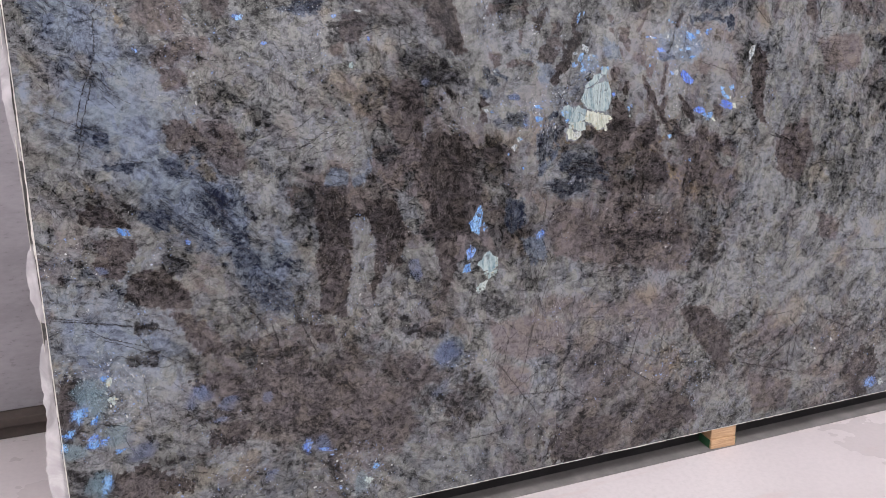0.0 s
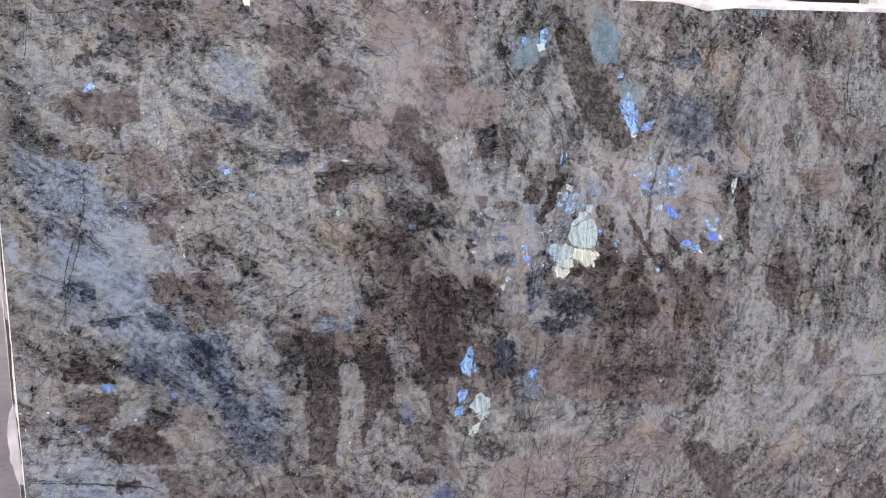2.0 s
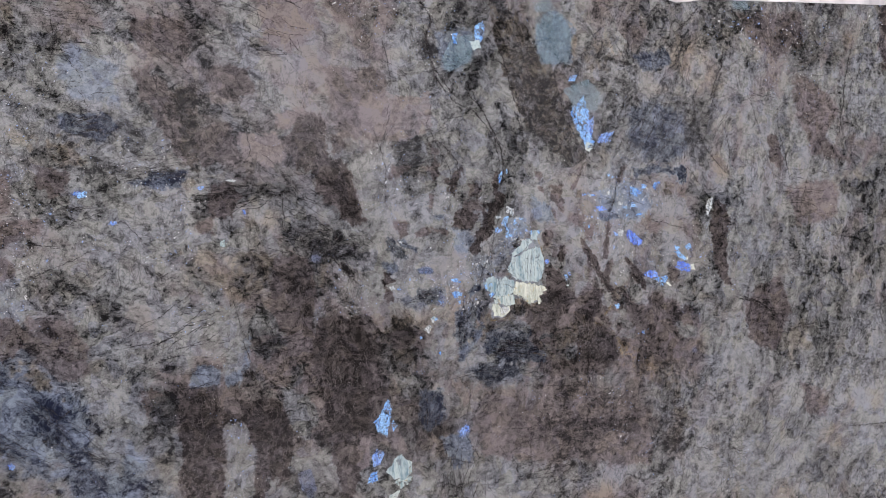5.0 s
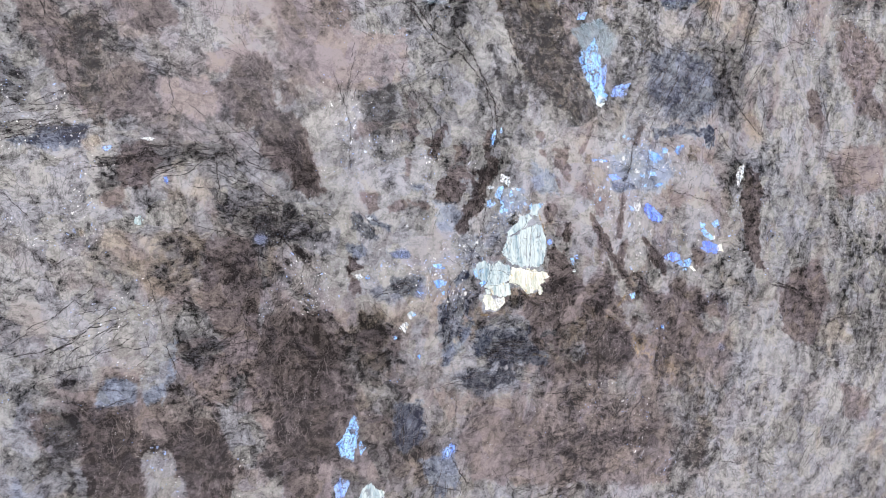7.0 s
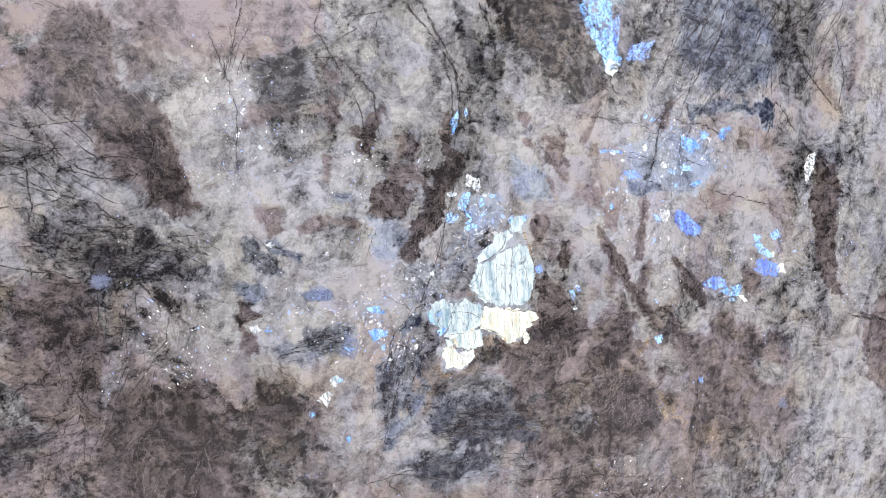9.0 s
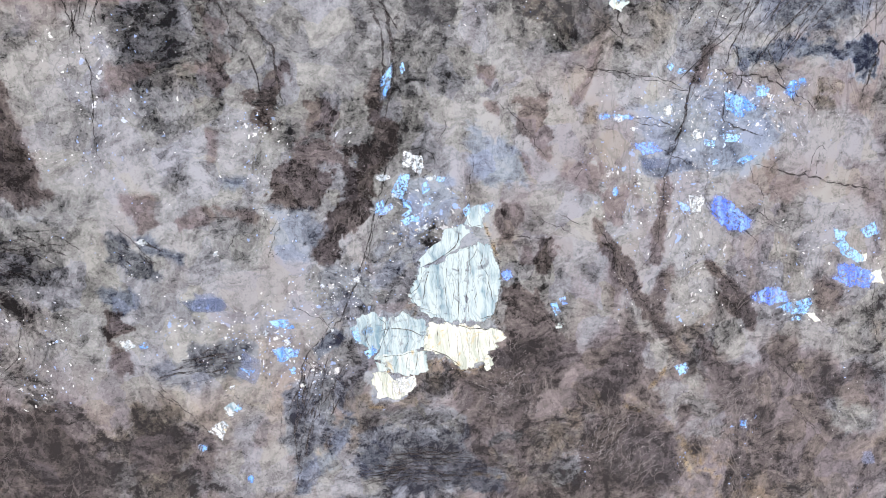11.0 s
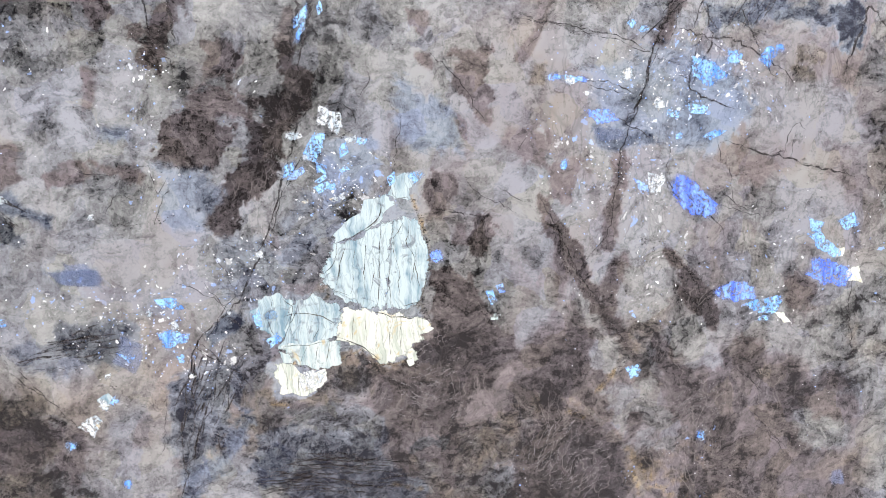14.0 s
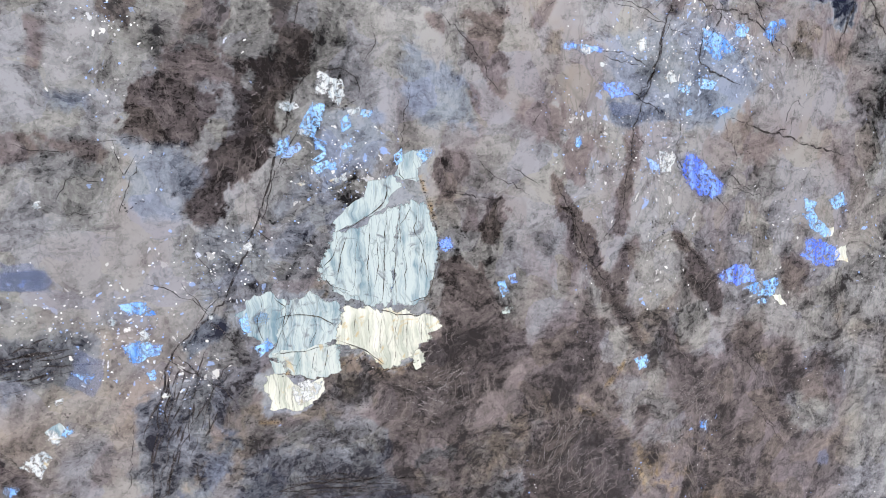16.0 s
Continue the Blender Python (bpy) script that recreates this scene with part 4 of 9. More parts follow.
ground(0.50, "blue", (0.099, 1.432), (0.241, 1.424), (0.588, 0.874), (0.594, 0.610), (0.420, 0.815), (0.071, 1.081))
ground(0.55, "grey", (0.530, 1.338), (0.774, 1.366), (0.807, 1.051), (0.857, 0.925), (0.596, 0.960), (0.523, 1.083))
ground(0.36, "ochre", (0.823, 1.244), (1.074, 1.239), (1.115, 0.954), (0.892, 0.981), (0.827, 1.109))
ground(0.53, "grey", (1.980, 1.330), (2.236, 1.702), (2.907, 1.740), (2.859, 1.262))
ground(0.37, "grey", (1.900, 1.597), (2.226, 1.592), (2.205, 1.373), (1.882, 1.405))
ground(0.58, "grey", (1.909, 0.574), (2.815, 0.827), (2.752, 0.195), (1.995, 0.341))
ground(0.77, "umber", (1.323, 0.571), (1.885, 0.542), (1.869, 0.365), (1.314, 0.472))
ground(0.39, "umber", (0.645, 1.038), (0.984, 1.005), (0.981, 0.766), (0.626, 0.843))
ground(0.35, "umber", (0.987, 1.044), (1.293, 1.044), (1.321, 0.693), (0.981, 0.766))
ground(0.35, "umber", (1.347, 0.865), (1.921, 0.791), (2.061, 0.533), (1.333, 0.690))
ground(0.74, "grey", (1.946, 1.634), (2.593, 1.648), (2.573, 1.242), (1.986, 1.336))
ground(0.23, "grey", (1.087, 1.501), (1.318, 1.484), (1.287, 1.339), (1.056, 1.322))
ground(0.46, "umber", (1.684, 1.044), (2.088, 0.998), (2.085, 0.774), (1.634, 0.860))
ground(0.84, "grey", (1.628, 1.399), (2.077, 1.377), (2.087, 1.104), (1.739, 1.132), (1.629, 1.238))
ground(0.43, "grey", (1.230, 1.418), (1.444, 1.408), (1.422, 1.342), (1.219, 1.344))
ground(0.65, "grey", (1.219, 1.349), (1.385, 1.339), (1.459, 1.183), (1.436, 1.059), (1.307, 1.036), (1.179, 1.078))
ground(0.69, "grey", (1.532, 1.393), (1.638, 1.388), (1.657, 1.219), (1.547, 1.244))
ground(0.39, "grey", (1.810, 1.138), (2.087, 1.116), (2.092, 0.958), (1.857, 0.994))
ground(0.67, "grey", (1.269, 1.040), (1.377, 1.029), (1.366, 0.920), (1.255, 0.933))
ground(0.27, "umber", (1.560, 1.047), (1.814, 1.035), (1.842, 0.865), (1.585, 0.895))
ground(0.34, "umber", (1.888, 0.985), (2.092, 0.951), (2.096, 0.836), (1.887, 0.860))
ground(0.69, "grey", (1.432, 1.284), (1.545, 1.287), (1.536, 1.177), (1.438, 1.082), (1.417, 1.142))
area(0.39, "umber", 0.0038, (0.164, 1.594), (0.183, 1.600), (0.267, 1.592), (0.324, 1.611), (0.324, 1.529), (0.285, 1.514), (0.200, 1.517), (0.161, 1.548))
area(0.24, "umber", 0.0025, (0.188, 1.666), (0.222, 1.713), (0.233, 1.699), (0.230, 1.666), (0.205, 1.659))
area(0.27, "grey", 0.0039, (0.248, 1.739), (0.291, 1.740), (0.294, 1.699), (0.267, 1.666), (0.244, 1.686))
area(0.27, "grey", 0.0039, (0.311, 1.753), (0.342, 1.747), (0.336, 1.678), (0.310, 1.665), (0.301, 1.706))
area(0.08, "ochre", 0.0026, (0.261, 1.518), (0.285, 1.510), (0.283, 1.483), (0.264, 1.484), (0.260, 1.504))
area(0.34, "ochre", 0.0031, (0.125, 1.470), (0.220, 1.466), (0.242, 1.438), (0.169, 1.435), (0.118, 1.451))
area(0.23, "grey", 0.0039, (0.222, 1.646), (0.295, 1.638), (0.332, 1.624), (0.269, 1.618), (0.233, 1.626))
area(0.42, "umber", 0.0053, (0.333, 1.801), (0.415, 1.788), (0.411, 1.740), (0.366, 1.740), (0.331, 1.767))
area(0.31, "grey", 0.0041, (0.456, 1.733), (0.509, 1.733), (0.497, 1.663), (0.479, 1.691))
area(0.35, "umber", 0.0036, (0.662, 1.756), (0.693, 1.777), (0.763, 1.756), (0.774, 1.719), (0.755, 1.668), (0.720, 1.683), (0.686, 1.698), (0.659, 1.719))
area(0.40, "umber", 0.0058, (0.647, 1.662), (0.690, 1.661), (0.721, 1.603), (0.776, 1.565), (0.766, 1.528), (0.783, 1.469), (0.751, 1.441), (0.714, 1.516), (0.689, 1.560), (0.663, 1.597))
area(0.26, "blue", 0.0042, (0.501, 1.558), (0.590, 1.563), (0.608, 1.526), (0.572, 1.506), (0.506, 1.530))
area(0.40, "ochre", 0.0041, (0.450, 1.504), (0.516, 1.494), (0.540, 1.458), (0.486, 1.453), (0.449, 1.483))
area(0.24, "blue", 0.0043, (0.612, 1.411), (0.750, 1.426), (0.733, 1.398), (0.646, 1.395))
area(0.33, "umber", 0.0041, (0.446, 1.455), (0.505, 1.438), (0.508, 1.389), (0.468, 1.391), (0.443, 1.413))
area(0.37, "umber", 0.0044, (0.757, 1.337), (0.802, 1.349), (0.797, 1.283), (0.761, 1.300))
area(0.38, "umber", 0.0060, (0.332, 1.324), (0.411, 1.339), (0.450, 1.343), (0.442, 1.316), (0.381, 1.293), (0.327, 1.256), (0.304, 1.285))
area(0.46, "umber", 0.0079, (0.318, 1.461), (0.393, 1.444), (0.387, 1.361), (0.322, 1.352), (0.275, 1.395))
area(0.62, "blue", 0.0084, (0.535, 1.719), (0.626, 1.662), (0.620, 1.590), (0.525, 1.593), (0.503, 1.663))
area(0.53, "green", 0.0075, (0.128, 1.798), (0.186, 1.785), (0.192, 1.719), (0.164, 1.667), (0.118, 1.680))
area(0.59, "blue", 0.0063, (0.099, 1.432), (0.169, 1.428), (0.214, 1.399), (0.222, 1.345), (0.161, 1.336), (0.092, 1.354))
area(0.60, "grey", 0.0086, (0.586, 1.348), (0.745, 1.368), (0.749, 1.250), (0.592, 1.248))
area(0.33, "umber", 0.0039, (1.018, 1.528), (1.068, 1.550), (1.079, 1.487), (1.064, 1.411), (1.001, 1.421), (0.981, 1.461), (0.992, 1.506))
area(0.32, "umber", 0.0040, (1.039, 1.396), (1.137, 1.399), (1.158, 1.343), (1.145, 1.297), (1.081, 1.317), (1.036, 1.358))
area(0.38, "umber", 0.0045, (0.814, 1.660), (0.904, 1.659), (0.915, 1.607), (0.867, 1.585), (0.824, 1.601))
area(0.20, "grey", 0.0052, (0.760, 1.374), (0.835, 1.377), (0.960, 1.401), (0.973, 1.369), (0.894, 1.359), (0.831, 1.333), (0.784, 1.313), (0.754, 1.308))
area(0.24, "grey", 0.0055, (0.951, 1.295), (1.044, 1.273), (1.108, 1.252), (1.171, 1.208), (1.103, 1.190), (1.007, 1.214), (0.954, 1.249))
area(0.37, "umber", 0.0052, (0.772, 1.513), (0.847, 1.526), (0.857, 1.466), (0.795, 1.439), (0.767, 1.455))
area(0.91, "umber", 0.0046, (0.876, 1.510), (0.953, 1.507), (0.979, 1.445), (0.931, 1.432), (0.886, 1.449))
area(0.91, "umber", 0.0047, (0.957, 1.553), (1.022, 1.566), (1.035, 1.535), (0.985, 1.514), (0.955, 1.522))
area(0.81, "umber", 0.0109, (0.935, 1.840), (1.078, 1.843), (1.070, 1.750), (1.000, 1.689), (0.940, 1.720))
area(0.42, "umber", 0.0064, (1.093, 1.828), (1.166, 1.821), (1.160, 1.751), (1.120, 1.766))
area(0.42, "umber", 0.0097, (1.078, 1.658), (1.226, 1.641), (1.220, 1.482), (1.097, 1.502))
area(0.17, "grey", 0.0025, (1.328, 1.720), (1.363, 1.720), (1.354, 1.679), (1.334, 1.688))
area(0.17, "ochre", 0.0045, (1.518, 1.827), (1.591, 1.803), (1.650, 1.720), (1.690, 1.618), (1.729, 1.515), (1.771, 1.427), (1.748, 1.394), (1.683, 1.440), (1.611, 1.501), (1.563, 1.603), (1.535, 1.703))
area(0.08, "grey", 0.0035, (1.529, 1.844), (1.565, 1.836), (1.571, 1.795), (1.544, 1.803))
area(0.12, "ochre", 0.0036, (1.625, 1.653), (1.688, 1.601), (1.710, 1.524), (1.670, 1.516), (1.638, 1.585))
area(0.14, "grey", 0.0044, (1.523, 1.571), (1.549, 1.553), (1.562, 1.486), (1.587, 1.444), (1.558, 1.436), (1.534, 1.487))
area(0.07, "grey", 0.0017, (1.446, 1.638), (1.468, 1.679), (1.487, 1.687), (1.472, 1.629), (1.451, 1.597), (1.437, 1.605))
area(0.20, "ochre", 0.0034, (1.323, 1.470), (1.369, 1.485), (1.392, 1.443), (1.391, 1.427), (1.346, 1.429), (1.321, 1.438))
area(0.55, "blue", 0.0069, (1.374, 1.736), (1.465, 1.753), (1.470, 1.703), (1.429, 1.654), (1.393, 1.655), (1.378, 1.687))
area(0.48, "blue", 0.0046, (1.645, 1.770), (1.716, 1.805), (1.761, 1.754), (1.744, 1.669), (1.665, 1.669), (1.645, 1.703))
area(0.25, "grey", 0.0050, (1.230, 1.498), (1.281, 1.488), (1.285, 1.432), (1.258, 1.417), (1.235, 1.450))
area(0.51, "green", 0.0102, (1.295, 1.640), (1.413, 1.573), (1.477, 1.473), (1.447, 1.342), (1.323, 1.366), (1.301, 1.511))
area(0.22, "grey", 0.0059, (1.983, 1.817), (2.069, 1.809), (2.052, 1.747), (1.988, 1.755))
area(0.33, "ochre", 0.0075, (1.788, 1.720), (1.859, 1.711), (1.863, 1.650), (1.792, 1.651))
area(0.21, "blue", 0.0088, (1.926, 1.544), (2.002, 1.560), (2.085, 1.522), (2.122, 1.449), (2.051, 1.398), (1.945, 1.411), (1.909, 1.474))
area(0.25, "blue", 0.0059, (1.950, 1.685), (2.038, 1.711), (2.055, 1.666), (1.968, 1.649))
area(0.21, "grey", 0.0081, (2.089, 1.558), (2.157, 1.575), (2.196, 1.519), (2.173, 1.392), (2.116, 1.377), (2.091, 1.468))
area(0.39, "umber", 0.0096, (2.293, 1.812), (2.532, 1.815), (2.535, 1.720), (2.422, 1.682), (2.332, 1.739))
area(0.38, "umber", 0.0099, (2.491, 1.644), (2.586, 1.605), (2.654, 1.526), (2.596, 1.451), (2.690, 1.369), (2.540, 1.395), (2.500, 1.492), (2.483, 1.568))
area(0.35, "umber", 0.0043, (2.376, 1.458), (2.412, 1.457), (2.436, 1.381), (2.425, 1.343), (2.382, 1.392))
area(0.24, "umber", 0.0020, (2.173, 1.279), (2.217, 1.262), (2.224, 1.215), (2.205, 1.134), (2.203, 1.070), (2.238, 1.002), (2.169, 1.064), (2.161, 1.192))
area(0.15, "grey", 0.0045, (2.681, 1.145), (2.734, 1.161), (2.755, 1.110), (2.712, 1.074), (2.663, 1.098))
area(0.24, "grey", 0.0057, (2.646, 1.313), (2.684, 1.311), (2.788, 1.306), (2.757, 1.258), (2.655, 1.274))
area(0.57, "green", 0.0138, (2.663, 1.623), (2.875, 1.641), (2.879, 1.461), (2.723, 1.446), (2.680, 1.526))
area(0.71, "umber", 0.0132, (2.433, 1.305), (2.633, 1.314), (2.622, 1.198), (2.471, 1.189))
area(0.35, "umber", 0.0070, (2.843, 1.859), (2.917, 1.840), (2.897, 1.640), (2.835, 1.641))
area(0.18, "umber", 0.0019, (0.099, 0.926), (0.130, 0.948), (0.177, 0.935), (0.215, 0.882), (0.125, 0.889), (0.103, 0.899))
area(0.30, "umber", 0.0019, (0.129, 0.856), (0.171, 0.862), (0.231, 0.846), (0.228, 0.806), (0.201, 0.783), (0.174, 0.748), (0.123, 0.784), (0.138, 0.821))
area(0.18, "umber", 0.0019, (0.224, 0.766), (0.287, 0.768), (0.333, 0.705), (0.342, 0.659), (0.181, 0.690), (0.198, 0.743))
area(0.13, "grey", 0.0020, (0.278, 0.811), (0.308, 0.799), (0.351, 0.771), (0.329, 0.733), (0.293, 0.760))
area(0.60, "grey", 0.0026, (0.247, 0.816), (0.278, 0.811), (0.274, 0.764), (0.250, 0.775))
area(0.55, "grey", 0.0026, (0.231, 0.846), (0.343, 0.834), (0.354, 0.805), (0.241, 0.817))
area(0.21, "blue", 0.0044, (0.140, 1.139), (0.193, 1.133), (0.194, 1.073), (0.153, 1.085), (0.125, 1.108))
area(0.14, "blue", 0.0019, (0.179, 1.035), (0.247, 1.040), (0.239, 1.020), (0.184, 1.025))
area(0.17, "blue", 0.0026, (0.310, 1.045), (0.347, 1.034), (0.350, 0.999), (0.319, 1.003))
area(0.23, "blue", 0.0061, (0.367, 0.962), (0.432, 0.960), (0.482, 0.918), (0.477, 0.862), (0.424, 0.857), (0.383, 0.918))
area(0.19, "blue", 0.0061, (0.406, 0.887), (0.491, 0.860), (0.542, 0.824), (0.539, 0.781), (0.461, 0.823), (0.424, 0.857))
area(0.23, "blue", 0.0058, (0.225, 0.928), (0.324, 0.913), (0.313, 0.860), (0.258, 0.869))
area(0.21, "blue", 0.0062, (0.460, 0.809), (0.531, 0.769), (0.559, 0.692), (0.594, 0.610), (0.539, 0.621), (0.478, 0.707))
area(0.33, "umber", 0.0033, (0.323, 1.126), (0.381, 1.140), (0.404, 1.096), (0.375, 1.058), (0.342, 1.048), (0.331, 1.077))
area(0.38, "umber", 0.0061, (0.407, 1.138), (0.499, 1.128), (0.521, 1.055), (0.516, 0.999), (0.461, 0.992), (0.412, 1.040), (0.391, 1.098))
area(0.34, "ochre", 0.0034, (0.393, 1.042), (0.436, 1.009), (0.446, 0.965), (0.408, 0.985))
area(0.38, "umber", 0.0053, (0.315, 1.270), (0.392, 1.264), (0.388, 1.223), (0.336, 1.214))
area(0.25, "grey", 0.0041, (0.481, 1.229), (0.514, 1.219), (0.511, 1.184), (0.478, 1.194))
area(0.25, "grey", 0.0042, (0.538, 1.181), (0.585, 1.162), (0.587, 1.105), (0.539, 1.110))
area(0.32, "umber", 0.0029, (0.608, 0.944), (0.638, 0.954), (0.678, 0.927), (0.681, 0.875), (0.632, 0.882), (0.613, 0.914))
area(0.22, "umber", 0.0022, (0.701, 0.858), (0.737, 0.926), (0.766, 0.930), (0.768, 0.863), (0.784, 0.786), (0.777, 0.698), (0.752, 0.580), (0.679, 0.594), (0.687, 0.684), (0.679, 0.759))
area(0.58, "grey", 0.0083, (0.502, 1.000), (0.572, 1.006), (0.588, 0.874), (0.565, 0.763), (0.513, 0.800), (0.507, 0.886))
area(0.62, "blue", 0.0064, (0.118, 1.234), (0.214, 1.238), (0.319, 1.161), (0.299, 1.067), (0.147, 1.152))
area(0.57, "blue", 0.0065, (0.281, 1.001), (0.382, 0.988), (0.350, 0.909), (0.251, 0.937))
area(0.22, "umber", 0.0023, (0.880, 0.832), (0.935, 0.839), (0.937, 0.777), (0.915, 0.704), (0.870, 0.636), (0.836, 0.597), (0.836, 0.687), (0.850, 0.760))
area(0.30, "umber", 0.0040, (1.031, 1.026), (1.090, 1.043), (1.119, 1.001), (1.107, 0.955), (1.145, 0.919), (1.175, 0.868), (1.153, 0.807), (1.118, 0.797), (1.070, 0.819), (1.027, 0.887), (1.065, 0.945))
area(0.27, "umber", 0.0032, (1.046, 0.823), (1.095, 0.816), (1.125, 0.780), (1.091, 0.675), (1.067, 0.601), (1.031, 0.561), (1.039, 0.653), (1.031, 0.747))
area(0.16, "grey", 0.0041, (1.187, 1.009), (1.240, 1.019), (1.253, 0.969), (1.233, 0.940), (1.183, 0.962))
area(0.21, "grey", 0.0031, (0.953, 0.959), (0.977, 0.963), (0.973, 0.918), (0.949, 0.913))
area(0.24, "grey", 0.0053, (0.864, 1.015), (0.928, 1.038), (0.941, 1.006), (0.892, 0.981))
area(0.20, "grey", 0.0055, (1.024, 1.043), (1.098, 1.042), (1.092, 0.973), (1.035, 0.979))
area(0.22, "grey", 0.0054, (0.934, 1.197), (1.023, 1.212), (1.031, 1.119), (0.949, 1.097))
area(0.14, "blue", 0.0050, (1.260, 0.856), (1.313, 0.857), (1.315, 0.784), (1.269, 0.758), (1.254, 0.793))
area(0.70, "grey", 0.0030, (0.789, 0.845), (0.850, 0.851), (0.848, 0.731), (0.803, 0.648), (0.766, 0.577), (0.754, 0.612), (0.788, 0.741))
area(0.70, "grey", 0.0023, (0.877, 0.711), (0.899, 0.699), (0.895, 0.647), (0.860, 0.608), (0.841, 0.563), (0.826, 0.566), (0.838, 0.612))
area(0.70, "grey", 0.0023, (0.917, 0.628), (0.957, 0.636), (0.959, 0.574), (0.927, 0.565))
area(0.77, "umber", 0.0032, (1.099, 0.768), (1.132, 0.771), (1.110, 0.703), (1.092, 0.691))
area(0.51, "green", 0.0062, (0.926, 0.916), (0.979, 0.894), (1.006, 0.828), (0.970, 0.788), (0.926, 0.825))
area(0.57, "blue", 0.0044, (0.735, 1.000), (0.786, 0.979), (0.782, 0.935), (0.723, 0.943))
area(0.55, "blue", 0.0045, (0.796, 1.008), (0.852, 1.046), (0.854, 0.986), (0.827, 0.929), (0.797, 0.933))
area(0.46, "blue", 0.0034, (1.302, 0.737), (1.375, 0.742), (1.387, 0.675), (1.330, 0.651))
area(0.18, "grey", 0.0049, (1.150, 0.586), (1.219, 0.590), (1.249, 0.536), (1.196, 0.530), (1.163, 0.544))
area(0.31, "ochre", 0.0039, (1.012, 0.626), (1.030, 0.639), (1.032, 0.576), (1.009, 0.588))
area(0.10, "grey", 0.0015, (0.801, 0.723), (0.816, 0.721), (0.814, 0.699), (0.799, 0.701))
area(0.20, "grey", 0.0056, (1.575, 0.729), (1.777, 0.717), (1.879, 0.702), (1.897, 0.673), (1.773, 0.674), (1.634, 0.687))
area(0.27, "umber", 0.0039, (1.878, 0.464), (1.940, 0.444), (2.002, 0.415), (2.082, 0.324), (1.910, 0.357), (1.895, 0.417))
area(0.35, "umber", 0.0053, (2.260, 0.982), (2.373, 0.933), (2.391, 0.874), (2.362, 0.821), (2.272, 0.869), (2.266, 0.925))
area(0.21, "ochre", 0.0088, (1.963, 0.922), (2.004, 0.900), (2.014, 0.773), (2.028, 0.681), (1.987, 0.597), (1.953, 0.692), (1.943, 0.818))
area(0.62, "grey", 0.0100, (2.017, 0.574), (2.170, 0.532), (2.186, 0.455), (2.073, 0.457), (1.989, 0.507))
area(0.60, "grey", 0.0160, (2.667, 0.883), (2.823, 0.906), (2.795, 0.630), (2.700, 0.682), (2.645, 0.787))
area(0.67, "grey", 0.0066, (2.468, 0.407), (2.567, 0.390), (2.587, 0.328), (2.510, 0.322), (2.464, 0.369))
area(0.58, "grey", 0.0068, (1.929, 0.784), (1.991, 0.758), (1.983, 0.670), (1.921, 0.696))
area(0.42, "umber", 0.0076, (2.449, 0.715), (2.545, 0.683), (2.538, 0.607), (2.464, 0.618))
area(0.28, "grey", 0.0077, (2.479, 0.520), (2.579, 0.504), (2.569, 0.409), (2.482, 0.424))
area(0.60, "grey", 0.0093, (2.174, 0.568), (2.283, 0.495), (2.321, 0.395), (2.203, 0.397))
fracture(0.0033, (1.441, 1.589), (1.475, 1.555), (1.498, 1.505), (1.522, 1.454), (1.525, 1.388), (1.510, 1.330))
fracture(0.0029, (1.329, 1.832), (1.359, 1.776), (1.337, 1.720), (1.357, 1.655), (1.389, 1.606), (1.422, 1.573))
fracture(0.0024, (1.568, 1.553), (1.590, 1.485), (1.587, 1.444))
fracture(0.0020, (1.226, 1.735), (1.239, 1.688), (1.242, 1.624))
fracture(0.0026, (1.315, 1.479), (1.359, 1.474), (1.400, 1.427), (1.403, 1.361))
fracture(0.0027, (1.529, 1.745), (1.549, 1.653), (1.570, 1.570), (1.611, 1.501))
fracture(0.0027, (2.104, 1.720), (2.077, 1.666), (2.043, 1.649))
fracture(0.0028, (2.261, 1.720), (2.233, 1.665), (2.201, 1.611), (2.181, 1.547))
fracture(0.0031, (2.727, 1.740), (2.689, 1.623), (2.681, 1.545), (2.644, 1.430))
fracture(0.0028, (2.137, 1.485), (2.154, 1.430), (2.226, 1.353))
fracture(0.0024, (2.065, 1.307), (2.093, 1.378), (2.133, 1.322))
fracture(0.0034, (2.073, 1.747), (2.133, 1.792), (2.170, 1.829))
fracture(0.0025, (1.898, 1.580), (2.001, 1.551), (2.089, 1.558), (2.154, 1.548))
fracture(0.0021, (0.173, 1.262), (0.164, 1.216), (0.134, 1.146), (0.124, 1.088), (0.118, 1.023))
fracture(0.0026, (0.168, 1.269), (0.190, 1.241), (0.218, 1.211))
fracture(0.0016, (0.077, 1.159), (0.133, 1.133), (0.180, 1.121))
fracture(0.0039, (2.238, 1.002), (2.306, 0.977), (2.350, 0.945), (2.366, 0.915))
fracture(0.0028, (2.391, 0.874), (2.491, 0.892), (2.566, 0.893))
fracture(0.0025, (1.598, 0.726), (1.697, 0.729), (1.796, 0.706), (1.900, 0.699))
fracture(0.0026, (1.794, 0.680), (1.810, 0.747), (1.844, 0.778))
fracture(0.0019, (1.588, 0.829), (1.705, 0.814), (1.784, 0.794))
fracture(0.0020, (1.305, 0.769), (1.316, 0.686), (1.394, 0.657))
fracture(0.0020, (1.341, 0.666), (1.357, 0.549), (1.378, 0.479))
fracture(0.0014, (0.501, 1.789), (0.505, 1.719), (0.490, 1.663))
fracture(0.0014, (0.409, 1.788), (0.421, 1.706), (0.423, 1.650))
fracture(0.0015, (0.680, 1.792), (0.735, 1.771), (0.775, 1.727), (0.810, 1.705))
fracture(0.0016, (0.958, 1.385), (0.960, 1.309), (0.949, 1.279))
fracture(0.0016, (0.972, 1.362), (1.050, 1.334), (1.116, 1.346))
